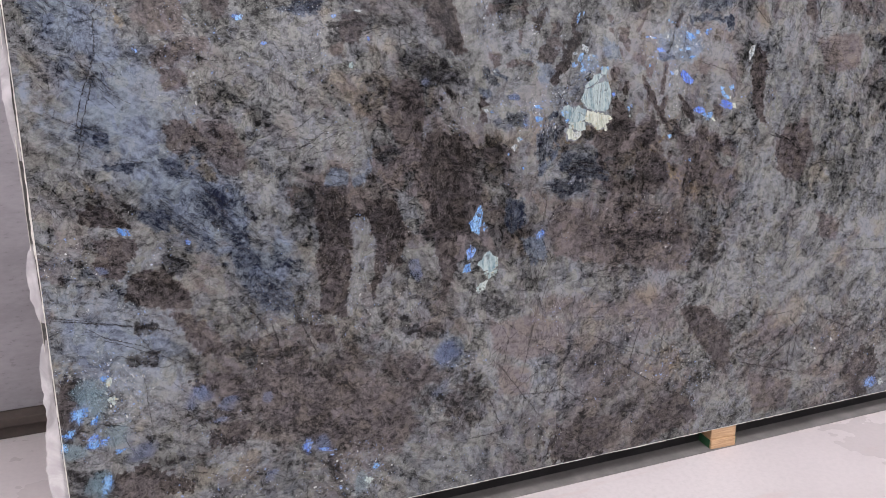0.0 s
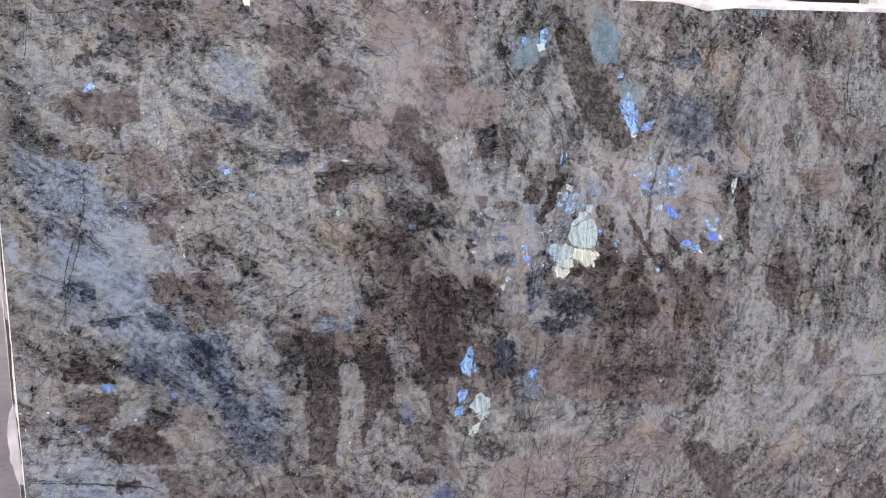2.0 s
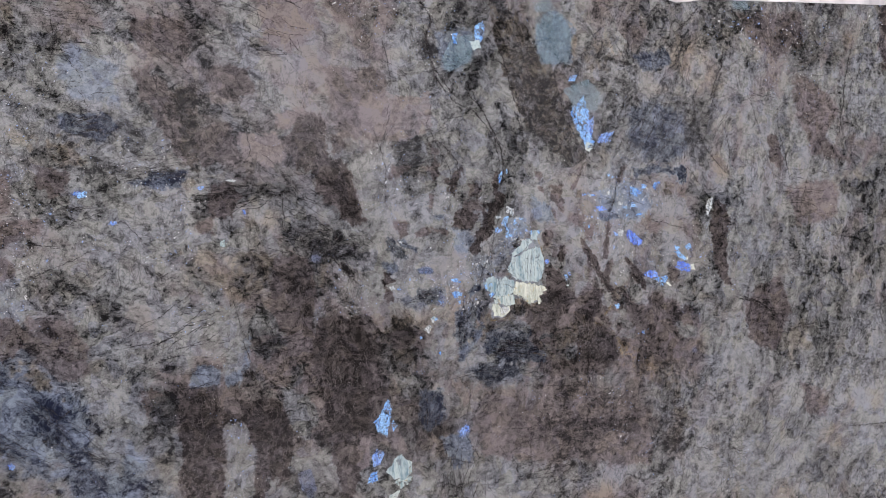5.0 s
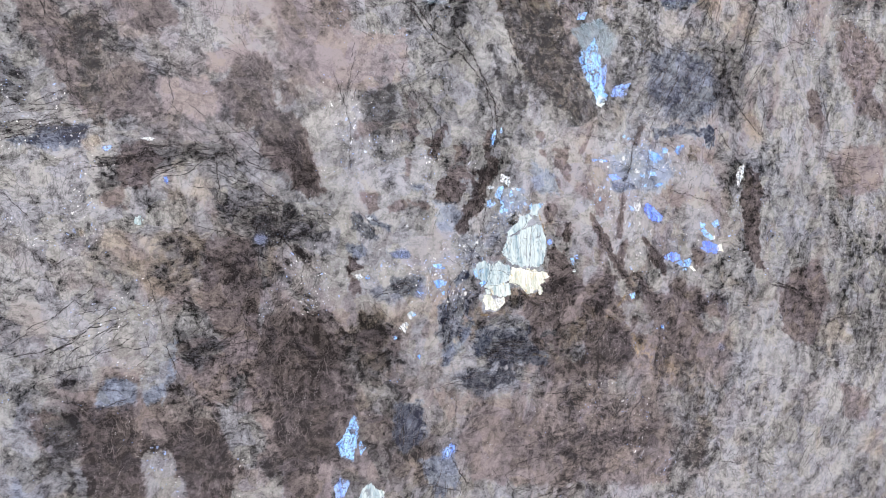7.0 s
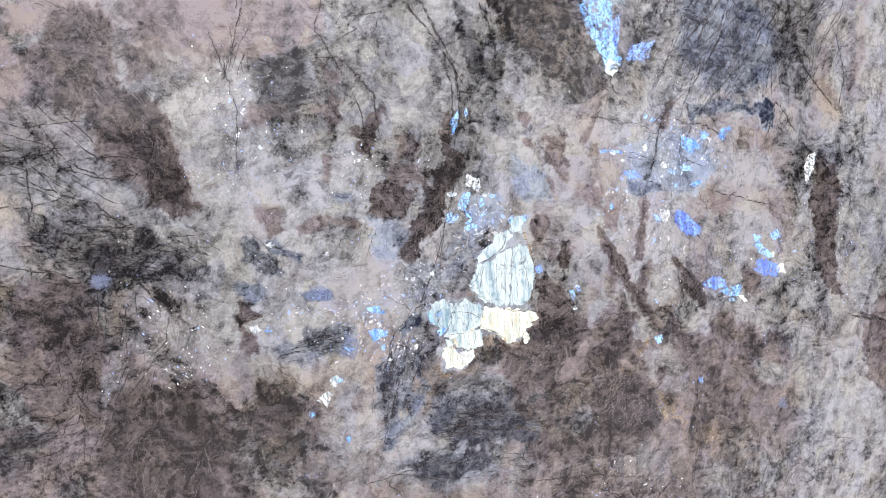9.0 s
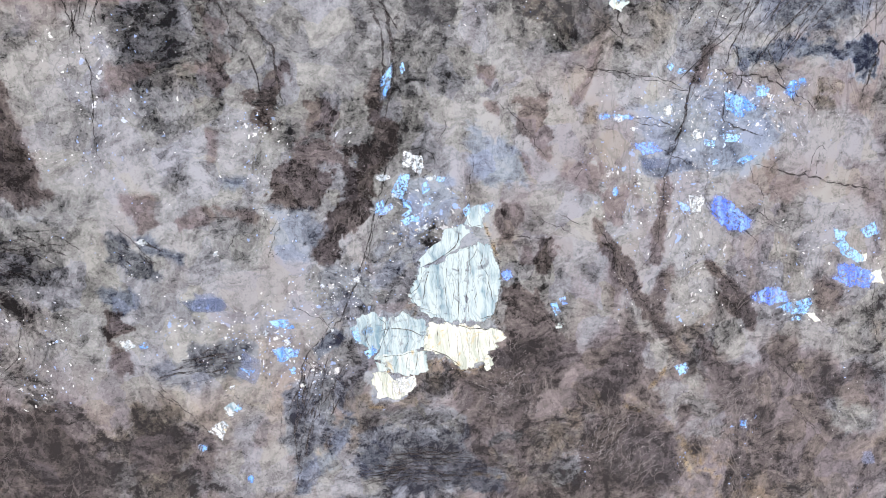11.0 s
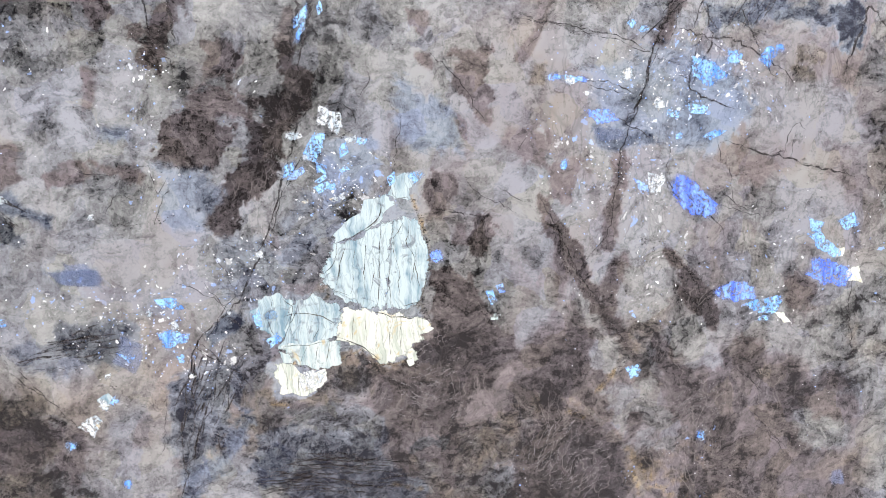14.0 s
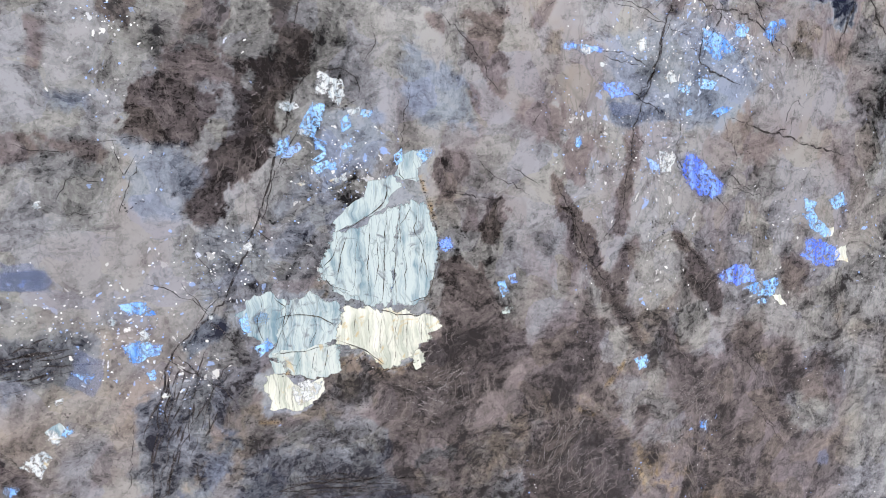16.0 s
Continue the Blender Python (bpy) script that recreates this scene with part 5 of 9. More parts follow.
streaked(0.736, 0.749, 0.059, 0.132, 62, 34)
streaked(0.890, 0.739, 0.028, 0.090, 62, 12)
streaked(0.276, 0.715, 0.056, 0.038, 45, 22)
streaked(0.179, 0.814, 0.048, 0.037, 38, 18)
streaked(0.157, 0.914, 0.048, 0.020, 40, 12)
streaked(1.077, 0.896, 0.049, 0.077, 60, 14)
streaked(0.717, 1.727, 0.051, 0.032, -50, 12)
streaked(1.046, 1.473, 0.040, 0.054, -45, 10)
scored(0.864, 1.368, 0.108, 0.030, 8, 20)
scored(1.042, 1.242, 0.115, 0.034, -15, 18)
scored(0.927, 1.023, 0.063, 0.038, 20, 10)
scored(1.054, 1.016, 0.049, 0.046, 50, 14)
scored(0.693, 1.443, 0.087, 0.029, 10, 12)
scored(0.533, 1.536, 0.055, 0.021, 10, 8)
scored(1.379, 0.594, 0.045, 0.113, 80, 10)
scored(1.290, 0.804, 0.035, 0.056, 75, 10)
scored(2.015, 1.471, 0.109, 0.089, 50, 18)
scored(1.695, 1.567, 0.079, 0.119, -58, 18)
scored(2.126, 1.485, 0.056, 0.108, 75, 12)
scored(0.689, 1.050, 0.087, 0.058, 20, 10)
scored(0.716, 1.719, 0.043, 0.044, -40, 12)
scored(0.537, 1.748, 0.082, 0.071, -10, 10)
area(0.23, "umber", 0.0021, (0.004, 0.493), (0.032, 0.510), (0.059, 0.501), (0.048, 0.478), (0.053, 0.410), (0.043, 0.381), (0.007, 0.358), (0.002, 0.419))
area(0.38, "umber", 0.0038, (0.363, 0.469), (0.413, 0.461), (0.470, 0.427), (0.467, 0.396), (0.422, 0.396), (0.386, 0.410), (0.359, 0.431))
area(0.34, "umber", 0.0038, (0.385, 0.323), (0.446, 0.328), (0.475, 0.314), (0.456, 0.277), (0.411, 0.278), (0.390, 0.298))
area(0.36, "umber", 0.0036, (0.106, 0.230), (0.161, 0.234), (0.215, 0.207), (0.223, 0.153), (0.114, 0.178))
area(0.27, "grey", 0.0036, (0.200, 0.335), (0.254, 0.317), (0.252, 0.294), (0.198, 0.312))
area(0.57, "ochre", 0.0047, (0.403, 0.198), (0.452, 0.237), (0.482, 0.231), (0.469, 0.167), (0.430, 0.159), (0.393, 0.167))
area(0.40, "umber", 0.0094, (0.504, 0.470), (0.565, 0.476), (0.624, 0.434), (0.614, 0.304), (0.549, 0.283), (0.492, 0.343))
area(0.11, "ochre", 0.0023, (0.561, 0.508), (0.615, 0.516), (0.638, 0.504), (0.629, 0.490), (0.567, 0.488))
area(0.41, "umber", 0.0133, (0.606, 0.404), (0.881, 0.340), (0.943, 0.224), (0.868, 0.152), (0.703, 0.203), (0.595, 0.274))
area(0.07, "grey", 0.0017, (0.904, 0.556), (0.932, 0.552), (0.934, 0.501), (0.909, 0.505))
area(0.07, "grey", 0.0017, (0.977, 0.498), (1.021, 0.495), (1.015, 0.479), (0.985, 0.481))
area(0.07, "grey", 0.0017, (0.944, 0.525), (0.965, 0.527), (0.960, 0.500), (0.946, 0.502))
area(0.23, "blue", 0.0053, (1.046, 0.467), (1.091, 0.460), (1.106, 0.406), (1.059, 0.379), (1.033, 0.400))
area(0.24, "grey", 0.0054, (1.073, 0.306), (1.146, 0.293), (1.133, 0.224), (1.087, 0.233))
area(0.90, "umber", 0.0111, (1.193, 0.498), (1.345, 0.494), (1.442, 0.462), (1.439, 0.371), (1.301, 0.357), (1.189, 0.410))
area(0.86, "umber", 0.0111, (1.206, 0.372), (1.319, 0.336), (1.316, 0.245), (1.201, 0.266))
area(0.36, "umber", 0.0050, (1.410, 0.098), (1.513, 0.135), (1.640, 0.111), (1.616, 0.018), (1.469, 0.019), (1.387, 0.026))
area(0.31, "umber", 0.0042, (1.783, 0.153), (1.850, 0.151), (1.895, 0.133), (1.930, 0.056), (1.815, 0.038), (1.747, 0.011), (1.659, 0.000), (1.704, 0.079))
area(0.31, "umber", 0.0043, (1.863, 0.450), (1.976, 0.425), (2.070, 0.333), (2.071, 0.233), (2.023, 0.211), (1.976, 0.288), (1.897, 0.388))
area(0.36, "umber", 0.0062, (2.594, 0.127), (2.661, 0.159), (2.746, 0.124), (2.708, 0.043), (2.611, 0.037))
area(0.62, "grey", 0.0094, (2.290, 0.280), (2.417, 0.282), (2.472, 0.168), (2.343, 0.147))
area(0.64, "grey", 0.0059, (2.492, 0.395), (2.545, 0.378), (2.533, 0.348), (2.480, 0.366))
area(0.49, "blue", 0.0098, (0.037, 0.662), (0.217, 0.622), (0.320, 0.546), (0.206, 0.518), (0.062, 0.542))
area(0.15, "grey", 0.0028, (0.205, 0.631), (0.252, 0.624), (0.242, 0.600), (0.202, 0.609))
area(0.17, "grey", 0.0035, (0.169, 0.554), (0.251, 0.549), (0.240, 0.516), (0.179, 0.523))
area(0.17, "grey", 0.0030, (0.480, 0.537), (0.498, 0.486), (0.481, 0.473), (0.462, 0.508))
area(0.32, "umber", 0.0037, (0.289, 0.649), (0.384, 0.613), (0.420, 0.530), (0.361, 0.524), (0.323, 0.576))
area(0.26, "umber", 0.0032, (0.636, 0.577), (0.714, 0.558), (0.725, 0.499), (0.662, 0.509))
area(0.25, "grey", 0.0078, (1.505, 0.580), (1.649, 0.580), (1.669, 0.504), (1.544, 0.502))
area(0.40, "umber", 0.0092, (2.143, 0.181), (2.344, 0.126), (2.320, 0.025), (2.169, 0.032))
fracture(0.0026, (0.006, 0.671), (0.087, 0.651), (0.152, 0.639), (0.224, 0.621), (0.298, 0.603))
fracture(0.0019, (0.086, 0.641), (0.134, 0.604), (0.212, 0.575), (0.289, 0.520))
fracture(0.0017, (0.126, 0.531), (0.156, 0.557), (0.260, 0.509), (0.333, 0.528))
fracture(0.0028, (1.732, 0.440), (1.687, 0.333), (1.659, 0.223))
fracture(0.0031, (2.118, 0.266), (2.216, 0.209), (2.340, 0.272), (2.415, 0.365))
fracture(0.0028, (2.342, 0.189), (2.365, 0.310), (2.326, 0.356))
fracture(0.0021, (1.335, 0.242), (1.415, 0.265), (1.514, 0.172))
fracture(0.0020, (1.212, 0.512), (1.247, 0.437), (1.224, 0.352))
fracture(0.0027, (2.093, 0.448), (2.214, 0.372), (2.338, 0.375))
fracture(0.0029, (2.467, 0.337), (2.602, 0.275), (2.683, 0.307))
fracture(0.0022, (0.741, 0.497), (0.791, 0.506), (0.809, 0.519))
streaked(1.491, 0.063, 0.126, 0.042, 40, 14)
streaked(1.965, 0.348, 0.093, 0.078, -30, 12)
scored(1.108, 0.265, 0.055, 0.044, 60, 12)
scored(1.650, 0.617, 0.127, 0.045, 15, 12)
scored(1.339, 0.351, 0.159, 0.107, 50, 12)
scored(0.696, 0.536, 0.064, 0.048, -65, 12)
area(0.27, "umber", 0.0037, (0.972, 1.492), (1.013, 1.539), (1.052, 1.557), (1.066, 1.510), (1.071, 1.453), (1.097, 1.423), (1.118, 1.432), (1.123, 1.383), (1.148, 1.323), (1.135, 1.294), (1.089, 1.326), (1.047, 1.396), (0.994, 1.436))
area(0.27, "umber", 0.0034, (0.790, 1.379), (0.842, 1.404), (0.864, 1.367), (0.842, 1.313), (0.792, 1.316))
area(0.15, "ochre", 0.0033, (0.747, 1.607), (0.779, 1.608), (0.775, 1.521), (0.778, 1.433), (0.762, 1.433), (0.745, 1.504))
area(0.27, "grey", 0.0050, (0.946, 1.306), (1.029, 1.301), (1.121, 1.246), (1.157, 1.193), (1.136, 1.185), (1.041, 1.223), (0.961, 1.268))
area(0.28, "ochre", 0.0047, (0.824, 1.214), (0.878, 1.237), (0.929, 1.214), (0.914, 1.149), (0.851, 1.137), (0.828, 1.168))
area(0.30, "umber", 0.0055, (0.930, 1.223), (1.002, 1.207), (1.022, 1.118), (1.004, 1.022), (0.932, 1.051), (0.912, 1.130))
area(0.19, "umber", 0.0038, (1.018, 1.069), (1.126, 1.065), (1.144, 0.920), (1.122, 0.779), (1.031, 0.778), (1.011, 0.882), (1.001, 0.993))
area(0.29, "umber", 0.0041, (1.205, 1.024), (1.279, 1.004), (1.275, 0.951), (1.222, 0.970))
area(0.15, "grey", 0.0027, (0.635, 0.933), (0.690, 0.932), (0.703, 0.902), (0.672, 0.833), (0.626, 0.843))
area(0.14, "umber", 0.0028, (0.706, 0.938), (0.781, 0.943), (0.784, 0.886), (0.761, 0.814), (0.688, 0.830), (0.685, 0.887))
area(0.13, "umber", 0.0030, (0.828, 0.887), (0.908, 0.891), (0.939, 0.827), (0.935, 0.776), (0.837, 0.797))
area(0.58, "green", 0.0065, (0.655, 1.142), (0.727, 1.152), (0.752, 1.076), (0.720, 0.990), (0.659, 1.018))
area(0.59, "grey", 0.0052, (0.797, 1.107), (0.849, 1.119), (0.844, 0.969), (0.791, 0.960))
area(0.78, "grey", 0.0059, (1.117, 1.423), (1.223, 1.479), (1.256, 1.378), (1.227, 1.288), (1.146, 1.303))
area(0.91, "umber", 0.0067, (1.150, 1.577), (1.338, 1.590), (1.353, 1.508), (1.264, 1.469), (1.164, 1.509))
area(0.35, "umber", 0.0061, (2.251, 0.922), (2.291, 1.023), (2.398, 1.039), (2.429, 0.927), (2.372, 0.880))
area(0.30, "umber", 0.0049, (1.571, 0.952), (1.690, 0.959), (1.799, 0.932), (1.777, 0.827), (1.591, 0.869))
area(0.51, "umber", 0.0064, (1.546, 0.785), (1.916, 0.717), (1.906, 0.566), (1.414, 0.673), (1.386, 0.770))
area(0.11, "slate", 0.0045, (1.384, 0.902), (1.456, 0.907), (1.540, 0.877), (1.514, 0.859), (1.440, 0.854))
area(0.23, "grey", 0.0033, (0.794, 1.591), (0.841, 1.574), (0.831, 1.556), (0.791, 1.564))
fracture(0.0013, (0.946, 1.306), (1.007, 1.264), (1.081, 1.239), (1.157, 1.193))
fracture(0.0011, (0.894, 1.319), (0.955, 1.306), (1.012, 1.321))
fracture(0.0009, (0.686, 0.978), (0.726, 0.975), (0.783, 0.961))
fracture(0.0010, (0.821, 1.187), (0.832, 1.121), (0.844, 1.064))
fracture(0.0014, (1.360, 0.884), (1.392, 0.846), (1.374, 0.772))
fracture(0.0012, (1.186, 1.529), (1.218, 1.420), (1.209, 1.320))
area(0.21, "umber", 0.0027, (1.090, 1.439), (1.113, 1.431), (1.134, 1.360), (1.148, 1.287), (1.121, 1.278), (1.092, 1.306), (1.084, 1.377))
area(0.34, "umber", 0.0030, (1.087, 1.501), (1.112, 1.493), (1.113, 1.465), (1.089, 1.450), (1.079, 1.457))
area(0.30, "umber", 0.0033, (1.328, 1.472), (1.355, 1.447), (1.354, 1.393), (1.333, 1.371), (1.330, 1.419))
area(0.42, "umber", 0.0047, (1.230, 1.418), (1.284, 1.416), (1.271, 1.396), (1.246, 1.393), (1.225, 1.389))
area(0.47, "umber", 0.0048, (1.303, 1.415), (1.336, 1.413), (1.341, 1.398), (1.312, 1.402))
area(0.14, "ochre", 0.0024, (1.310, 1.379), (1.319, 1.382), (1.322, 1.374), (1.315, 1.369), (1.309, 1.372))
area(0.28, "umber", 0.0016, (1.384, 1.396), (1.411, 1.407), (1.412, 1.384), (1.399, 1.359), (1.403, 1.346), (1.387, 1.334), (1.376, 1.344), (1.371, 1.353), (1.379, 1.371), (1.363, 1.369), (1.367, 1.381), (1.380, 1.381))
area(0.33, "umber", 0.0021, (1.424, 1.365), (1.440, 1.370), (1.458, 1.359), (1.459, 1.345), (1.442, 1.331), (1.427, 1.337), (1.423, 1.350))
area(0.36, "umber", 0.0042, (1.412, 1.319), (1.441, 1.320), (1.471, 1.303), (1.467, 1.290), (1.437, 1.289), (1.406, 1.296))
area(0.22, "umber", 0.0017, (1.383, 1.293), (1.402, 1.299), (1.438, 1.294), (1.462, 1.295), (1.452, 1.280), (1.441, 1.270), (1.433, 1.250), (1.412, 1.250), (1.386, 1.255), (1.379, 1.269))
area(0.07, "umber", 0.0017, (1.496, 1.362), (1.504, 1.353), (1.513, 1.334), (1.526, 1.330), (1.525, 1.318), (1.520, 1.302), (1.501, 1.279), (1.493, 1.268), (1.483, 1.248), (1.463, 1.227), (1.443, 1.226), (1.441, 1.241), (1.456, 1.261), (1.469, 1.289), (1.482, 1.307), (1.496, 1.320), (1.499, 1.333))
area(0.07, "umber", 0.0013, (1.481, 1.302), (1.497, 1.312), (1.499, 1.288), (1.485, 1.253), (1.469, 1.233), (1.459, 1.233), (1.470, 1.271))
area(0.14, "umber", 0.0017, (1.422, 1.222), (1.437, 1.228), (1.446, 1.223), (1.444, 1.196), (1.432, 1.187), (1.417, 1.198))
area(0.40, "umber", 0.0042, (1.498, 1.395), (1.514, 1.397), (1.508, 1.364), (1.495, 1.362))
area(0.13, "slate", 0.0033, (1.204, 1.249), (1.218, 1.240), (1.231, 1.223), (1.249, 1.205), (1.252, 1.189), (1.227, 1.196), (1.199, 1.215))
area(0.21, "blue", 0.0033, (1.231, 1.236), (1.249, 1.238), (1.257, 1.224), (1.282, 1.214), (1.278, 1.203), (1.255, 1.213), (1.232, 1.228))
area(0.38, "umber", 0.0038, (1.309, 1.263), (1.355, 1.257), (1.365, 1.243), (1.353, 1.238), (1.322, 1.246), (1.280, 1.240), (1.281, 1.249))
area(0.42, "umber", 0.0033, (1.236, 1.260), (1.255, 1.264), (1.258, 1.248), (1.239, 1.241))
area(0.37, "grey", 0.0049, (1.270, 1.300), (1.289, 1.309), (1.289, 1.290), (1.270, 1.281), (1.261, 1.253), (1.255, 1.264))
area(0.43, "umber", 0.0033, (1.322, 1.343), (1.334, 1.342), (1.328, 1.317), (1.319, 1.302), (1.315, 1.312))
area(0.32, "grey", 0.0033, (1.354, 1.313), (1.371, 1.309), (1.370, 1.296), (1.356, 1.291), (1.350, 1.302))
area(0.56, "blue", 0.0042, (1.330, 1.290), (1.359, 1.291), (1.355, 1.278), (1.332, 1.280))
area(0.75, "grey", 0.0073, (1.230, 1.353), (1.270, 1.356), (1.291, 1.324), (1.268, 1.305), (1.227, 1.297), (1.215, 1.319))
area(0.75, "grey", 0.0049, (1.335, 1.347), (1.369, 1.335), (1.362, 1.315), (1.331, 1.317))
area(0.64, "blue", 0.0060, (1.380, 1.250), (1.417, 1.247), (1.425, 1.225), (1.406, 1.193), (1.380, 1.201), (1.378, 1.228))
area(0.73, "grey", 0.0058, (1.428, 1.404), (1.491, 1.403), (1.493, 1.375), (1.461, 1.366), (1.421, 1.379))
area(0.58, "umber", 0.0057, (1.229, 1.281), (1.265, 1.279), (1.252, 1.264), (1.227, 1.266))
area(0.54, "green", 0.0056, (1.256, 1.397), (1.324, 1.384), (1.321, 1.358), (1.265, 1.356))
area(0.45, "slate", 0.0022, (1.538, 1.208), (1.530, 1.212), (1.515, 1.193), (1.497, 1.180), (1.482, 1.162), (1.481, 1.153), (1.501, 1.160), (1.522, 1.179), (1.534, 1.194))
area(0.65, "slate", 0.0044, (1.518, 1.229), (1.528, 1.223), (1.504, 1.197), (1.486, 1.181), (1.485, 1.193))
area(0.64, "grey", 0.0021, (1.529, 1.323), (1.552, 1.319), (1.546, 1.303), (1.527, 1.304))
area(0.57, "grey", 0.0026, (1.501, 1.287), (1.517, 1.288), (1.516, 1.270), (1.500, 1.271))
area(0.36, "umber", 0.0026, (1.657, 1.348), (1.691, 1.348), (1.698, 1.310), (1.691, 1.281), (1.672, 1.290), (1.659, 1.313))
area(0.47, "umber", 0.0030, (1.614, 1.389), (1.633, 1.383), (1.631, 1.362), (1.621, 1.365), (1.616, 1.376))
area(0.45, "umber", 0.0026, (1.620, 1.350), (1.636, 1.346), (1.635, 1.333), (1.622, 1.339))
area(0.49, "umber", 0.0031, (1.654, 1.294), (1.665, 1.280), (1.667, 1.263), (1.659, 1.269))
area(0.19, "umber", 0.0018, (1.675, 1.187), (1.686, 1.186), (1.689, 1.165), (1.681, 1.148), (1.670, 1.150), (1.664, 1.167))
area(0.45, "umber", 0.0027, (1.655, 1.182), (1.663, 1.179), (1.662, 1.162), (1.651, 1.163))
area(0.33, "umber", 0.0027, (1.629, 1.227), (1.652, 1.236), (1.657, 1.219), (1.644, 1.192), (1.627, 1.190))
area(0.58, "umber", 0.0031, (1.746, 1.393), (1.755, 1.393), (1.748, 1.367), (1.727, 1.333), (1.719, 1.336), (1.739, 1.364))
area(0.37, "ochre", 0.0031, (1.732, 1.327), (1.747, 1.335), (1.746, 1.313), (1.732, 1.314))
area(0.28, "umber", 0.0014, (1.737, 1.205), (1.748, 1.190), (1.769, 1.159), (1.792, 1.110), (1.804, 1.085), (1.797, 1.080), (1.780, 1.105), (1.763, 1.142), (1.743, 1.170))
area(0.58, "umber", 0.0045, (1.710, 1.271), (1.744, 1.263), (1.743, 1.236), (1.720, 1.232), (1.703, 1.249))
area(0.74, "grey", 0.0068, (1.551, 1.372), (1.604, 1.358), (1.607, 1.321), (1.573, 1.302), (1.548, 1.330))
area(0.77, "grey", 0.0073, (1.692, 1.256), (1.737, 1.230), (1.729, 1.185), (1.684, 1.200))
area(0.66, "blue", 0.0053, (1.602, 1.327), (1.655, 1.297), (1.664, 1.247), (1.619, 1.255), (1.594, 1.284))
area(0.24, "umber", 0.0024, (1.623, 1.136), (1.646, 1.140), (1.669, 1.121), (1.679, 1.093), (1.695, 1.071), (1.704, 1.058), (1.699, 1.022), (1.674, 1.000), (1.649, 0.977), (1.631, 0.961), (1.608, 0.975), (1.566, 0.974), (1.559, 0.999), (1.566, 1.016), (1.594, 1.038), (1.613, 1.054), (1.623, 1.077), (1.626, 1.112))
area(0.11, "umber", 0.0028, (1.614, 1.072), (1.648, 1.069), (1.653, 1.038), (1.617, 1.036), (1.600, 1.043))
area(0.36, "umber", 0.0023, (1.629, 1.136), (1.658, 1.133), (1.668, 1.109), (1.681, 1.084), (1.689, 1.068), (1.660, 1.074), (1.629, 1.094))
area(0.52, "grey", 0.0019, (1.682, 1.149), (1.705, 1.147), (1.703, 1.106), (1.688, 1.092), (1.680, 1.108))
area(0.76, "umber", 0.0015, (1.695, 1.025), (1.702, 1.029), (1.705, 1.020), (1.689, 0.998), (1.677, 0.993), (1.683, 1.005))
area(0.60, "umber", 0.0019, (1.643, 0.979), (1.662, 0.998), (1.692, 1.004), (1.697, 0.979), (1.673, 0.966), (1.648, 0.959))
area(0.31, "ochre", 0.0044, (1.642, 0.959), (1.704, 0.984), (1.734, 0.994), (1.733, 0.956), (1.707, 0.914), (1.669, 0.885), (1.626, 0.890), (1.641, 0.928))
area(0.14, "green", 0.0019, (1.611, 0.974), (1.633, 0.960), (1.630, 0.948), (1.606, 0.949), (1.595, 0.946), (1.590, 0.952))
area(0.52, "ochre", 0.0024, (1.561, 0.934), (1.573, 0.943), (1.582, 0.928), (1.568, 0.916))
area(0.34, "ochre", 0.0039, (1.594, 0.952), (1.629, 0.942), (1.640, 0.915), (1.615, 0.899), (1.598, 0.920))
area(0.34, "green", 0.0035, (1.670, 0.918), (1.707, 0.921), (1.700, 0.889), (1.669, 0.885))
area(0.22, "umber", 0.0025, (1.715, 0.961), (1.739, 0.971), (1.770, 0.965), (1.806, 0.945), (1.818, 0.922), (1.830, 0.867), (1.705, 0.881), (1.707, 0.927))
area(0.50, "ochre", 0.0020, (1.752, 0.992), (1.776, 0.977), (1.800, 0.955), (1.824, 0.921), (1.842, 0.865), (1.855, 0.869), (1.834, 0.926), (1.803, 0.962), (1.770, 0.990))
area(0.30, "ochre", 0.0037, (1.433, 1.028), (1.477, 1.018), (1.525, 1.036), (1.554, 1.048), (1.560, 1.029), (1.552, 1.012), (1.477, 1.010), (1.438, 1.020))
area(0.18, "ochre", 0.0014, (1.523, 1.045), (1.554, 1.051), (1.562, 1.035), (1.552, 1.015), (1.529, 1.020), (1.519, 1.033))
area(0.27, "slate", 0.0038, (1.440, 0.981), (1.475, 0.994), (1.556, 0.998), (1.568, 0.980), (1.566, 0.949), (1.610, 0.912), (1.609, 0.892), (1.445, 0.911), (1.425, 0.939), (1.435, 0.963))
area(0.13, "slate", 0.0029, (1.495, 0.949), (1.552, 0.938), (1.586, 0.915), (1.603, 0.893), (1.491, 0.909), (1.467, 0.928))
area(0.27, "green", 0.0028, (1.476, 1.006), (1.557, 1.002), (1.562, 0.980), (1.520, 0.978), (1.486, 0.989))
area(0.31, "umber", 0.0015, (1.859, 1.049), (1.873, 1.042), (1.888, 1.016), (1.919, 0.997), (1.938, 0.980), (1.948, 0.960), (1.951, 0.945), (1.926, 0.946), (1.906, 0.944), (1.888, 0.956), (1.875, 0.980), (1.866, 1.006), (1.857, 1.019))
area(0.49, "umber", 0.0047, (1.948, 0.960), (1.983, 0.943), (2.010, 0.908), (2.043, 0.871), (2.017, 0.867), (1.977, 0.904))
area(0.16, "umber", 0.0020, (1.872, 1.139), (1.883, 1.135), (1.901, 1.113), (1.919, 1.087), (1.930, 1.056), (1.930, 1.040), (1.919, 1.057), (1.907, 1.076), (1.891, 1.102))
area(0.16, "umber", 0.0015, (1.885, 1.101), (1.901, 1.089), (1.914, 1.071), (1.904, 1.072), (1.888, 1.090))
